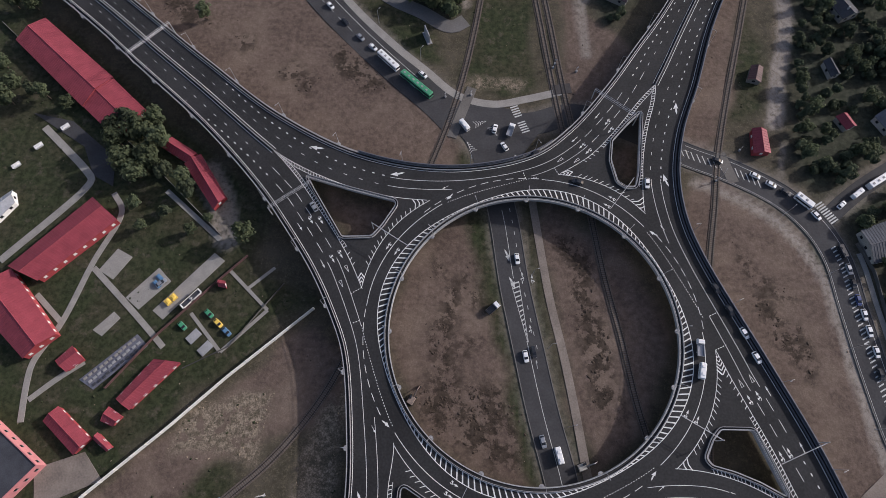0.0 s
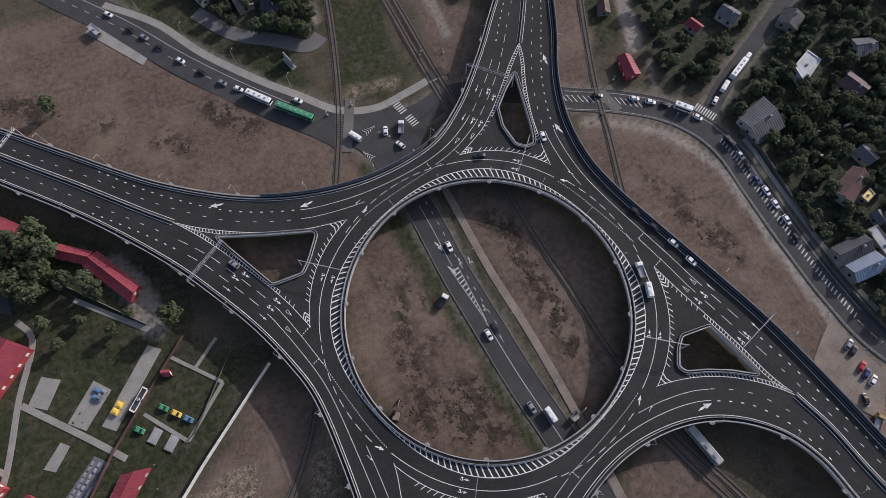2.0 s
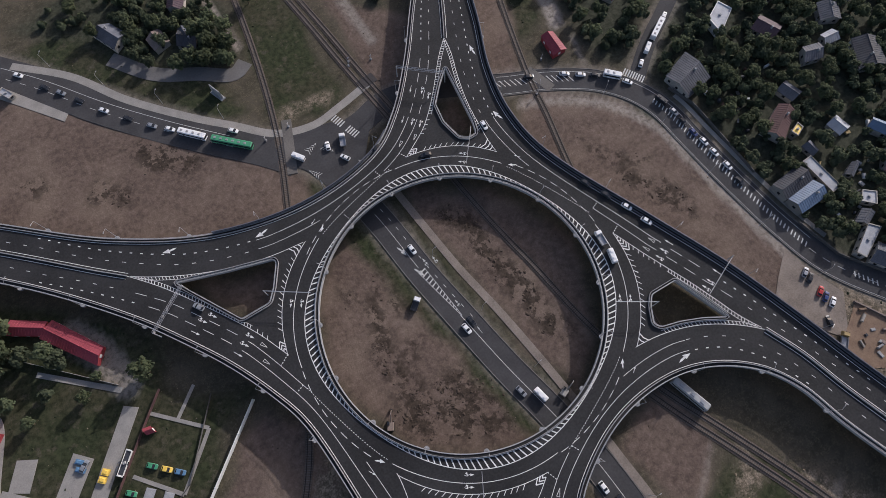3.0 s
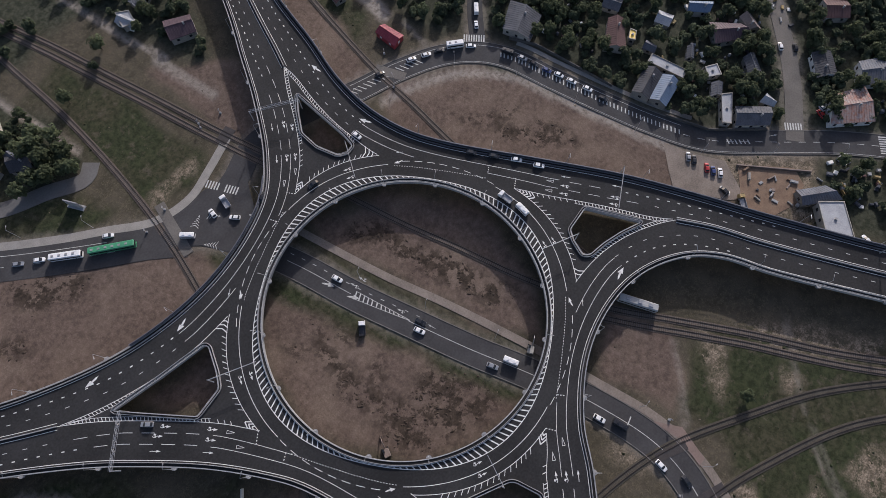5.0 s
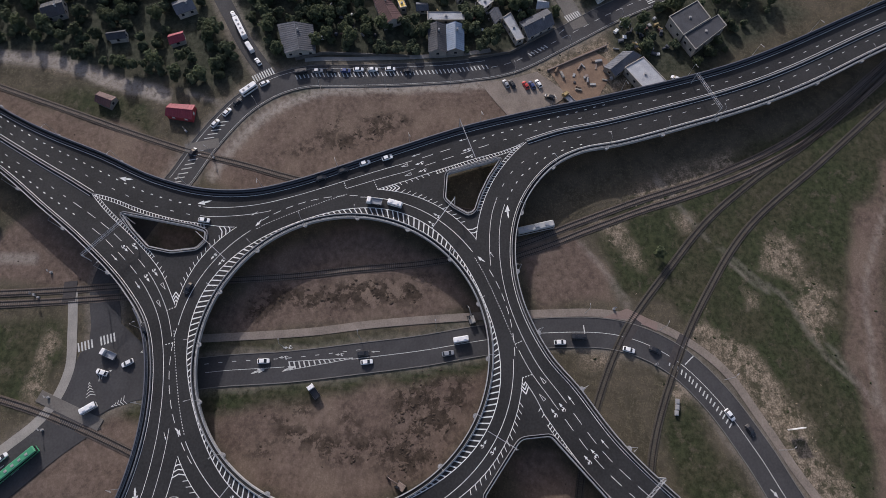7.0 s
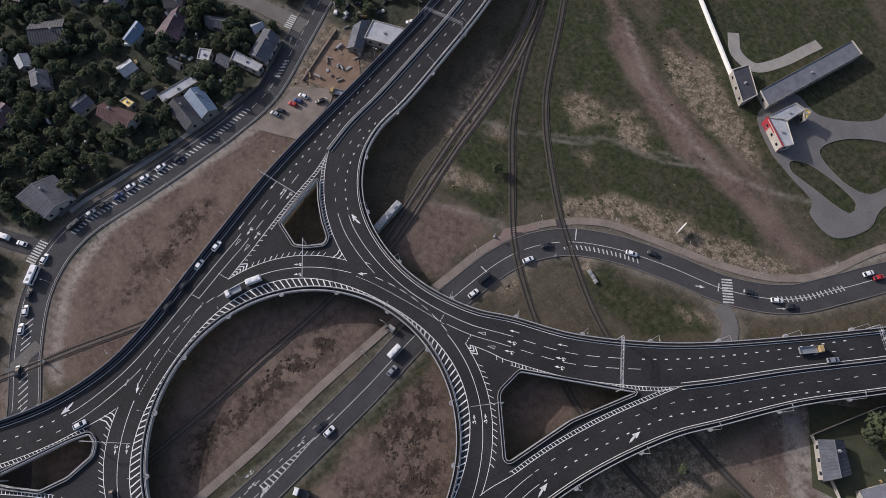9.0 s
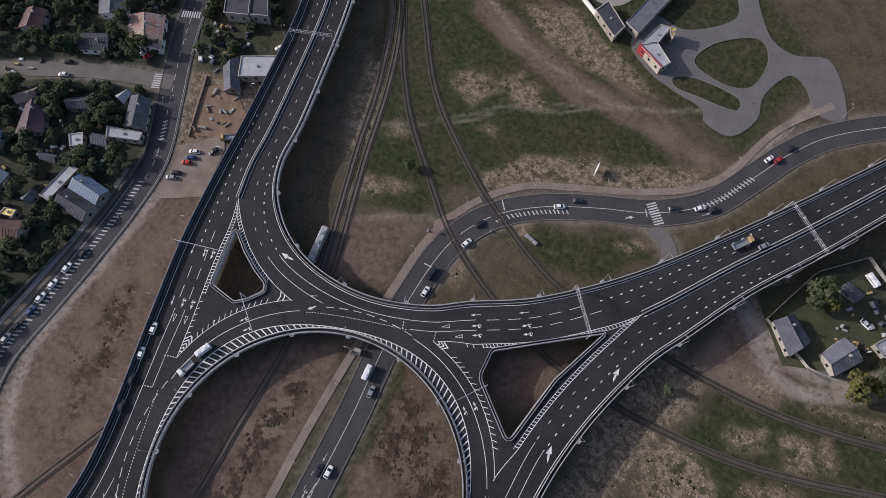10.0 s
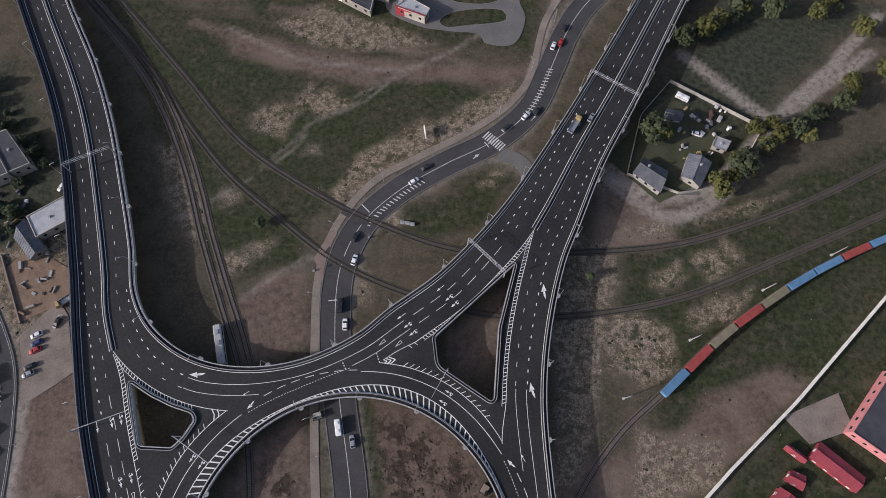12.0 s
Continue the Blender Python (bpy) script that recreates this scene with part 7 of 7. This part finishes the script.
# clods of turned soil, dry tufts and loose stones on the open ground
def scatter(name, polys, count, mat, low, high, rise, label, seed):
    """Low irregular lumps strewn over patches of the ground."""
    r = random.Random(seed)
    verts, faces = [], []
    areas = [abs(sum(a[0] * b[1] - b[0] * a[1] for a, b in zip(q, q[1:] + q[:1]))) for q in polys]
    made = 0
    while made < count:
        poly = r.choices(polys, areas)[0]
        px, py = [q[0] for q in poly], [q[1] for q in poly]
        x, y = r.uniform(min(px), max(px)), r.uniform(min(py), max(py))
        made += 1
        if noise.noise(Vector((x * 0.16, y * 0.16, seed))) < r.uniform(-0.2, 0.25) or inside(np.array([[x, y]]), poly)[0] < 0:
            continue
        if any((q - Vector((x, y))).length < gap for q, gap in KEEP_OFF):
            continue
        size, turn = low + (high - low) * r.random() ** 2.2, r.random() * 6.28
        stretch = r.uniform(1.0, 1.9)
        base = len(verts)
        ring = []
        for k in range(6):
            a = k * math.pi / 3
            u = size * r.uniform(0.55, 1.0)
            qx, qy = u * stretch * math.cos(a), u * math.sin(a)
            verts.append((x + qx * math.cos(turn) - qy * math.sin(turn), y + qx * math.sin(turn) + qy * math.cos(turn), -0.25))
        verts.append((x + r.uniform(-0.3, 0.3) * size, y + r.uniform(-0.3, 0.3) * size, size * rise * r.uniform(0.6, 1.2)))
        faces += [(base + k, base + (k + 1) % 6, base + 6) for k in range(6)]
    me = bpy.data.meshes.new(name)
    me.from_pydata(verts, [], faces)
    me.materials.append(mat)
    return tagged(new(name, me), label, "ground cover", kind="stuff")


KEEP_OFF = [(p, 8.0) for p in main[::4]] + [(p, 7.0) for p in east[::4]]
CLOD = material("turned_soil", (0.055, 0.041, 0.031), 0.95, var=0.35, scale=0.5, fine=3)
STRAW = material("dry_straw", (0.2, 0.16, 0.115), 0.95, var=0.35, scale=0.3, fine=2)
TUFT = material("dark_tufts", (0.026, 0.031, 0.015), 0.95, var=0.4, scale=0.3, fine=2)
scatter("soil_clods", DUG, 2400, CLOD, 0.2, 1.1, 0.2, "dark clods of turned soil", 4)
scatter("soil_clods", SOIL, 1100, CLOD, 0.12, 0.5, 0.35, "scattered clods and stones on bare soil", 5)
scatter("dry_tufts", PALE, 5200, STRAW, 0.15, 0.65, 0.4, "pale tufts of dry straw grass", 6)
scatter("dry_tufts", GREEN, 2200, STRAW, 0.12, 0.4, 0.4, "few pale dry tufts in the grass", 7)
scatter("grass_tufts", GREEN + PALE, 5500, TUFT, 0.2, 0.9, 0.4, "dark tufts of rough grass", 8)
# the bus stop beside the north road
roof_and_walls("bus_shelter", [(-118.4, 182.4), (-115.9, 183.6), (-112.7, 177.6), (-115.2, 176.4)], 2.6, PALE_ROOF, HOUSE_WALL, "grey bus shelter with a flat roof at the stop", True)
# a slab monument on the lawn beside the north road
bm = bmesh.new()
box(bm, -0.35, -3.2, 0, 0.35, 3.2, 5.0, 0, 0.15)
box(bm, -1.2, -3.6, -0.2, 1.2, 3.6, 0.35, 0, 0.1)
ob = tagged(part("monument", bm, PALE_CONCRETE), "pale concrete slab monument on the lawn", "monument")
ob.matrix_basis = pose(-39, 134, 0, 0, 0, 20)
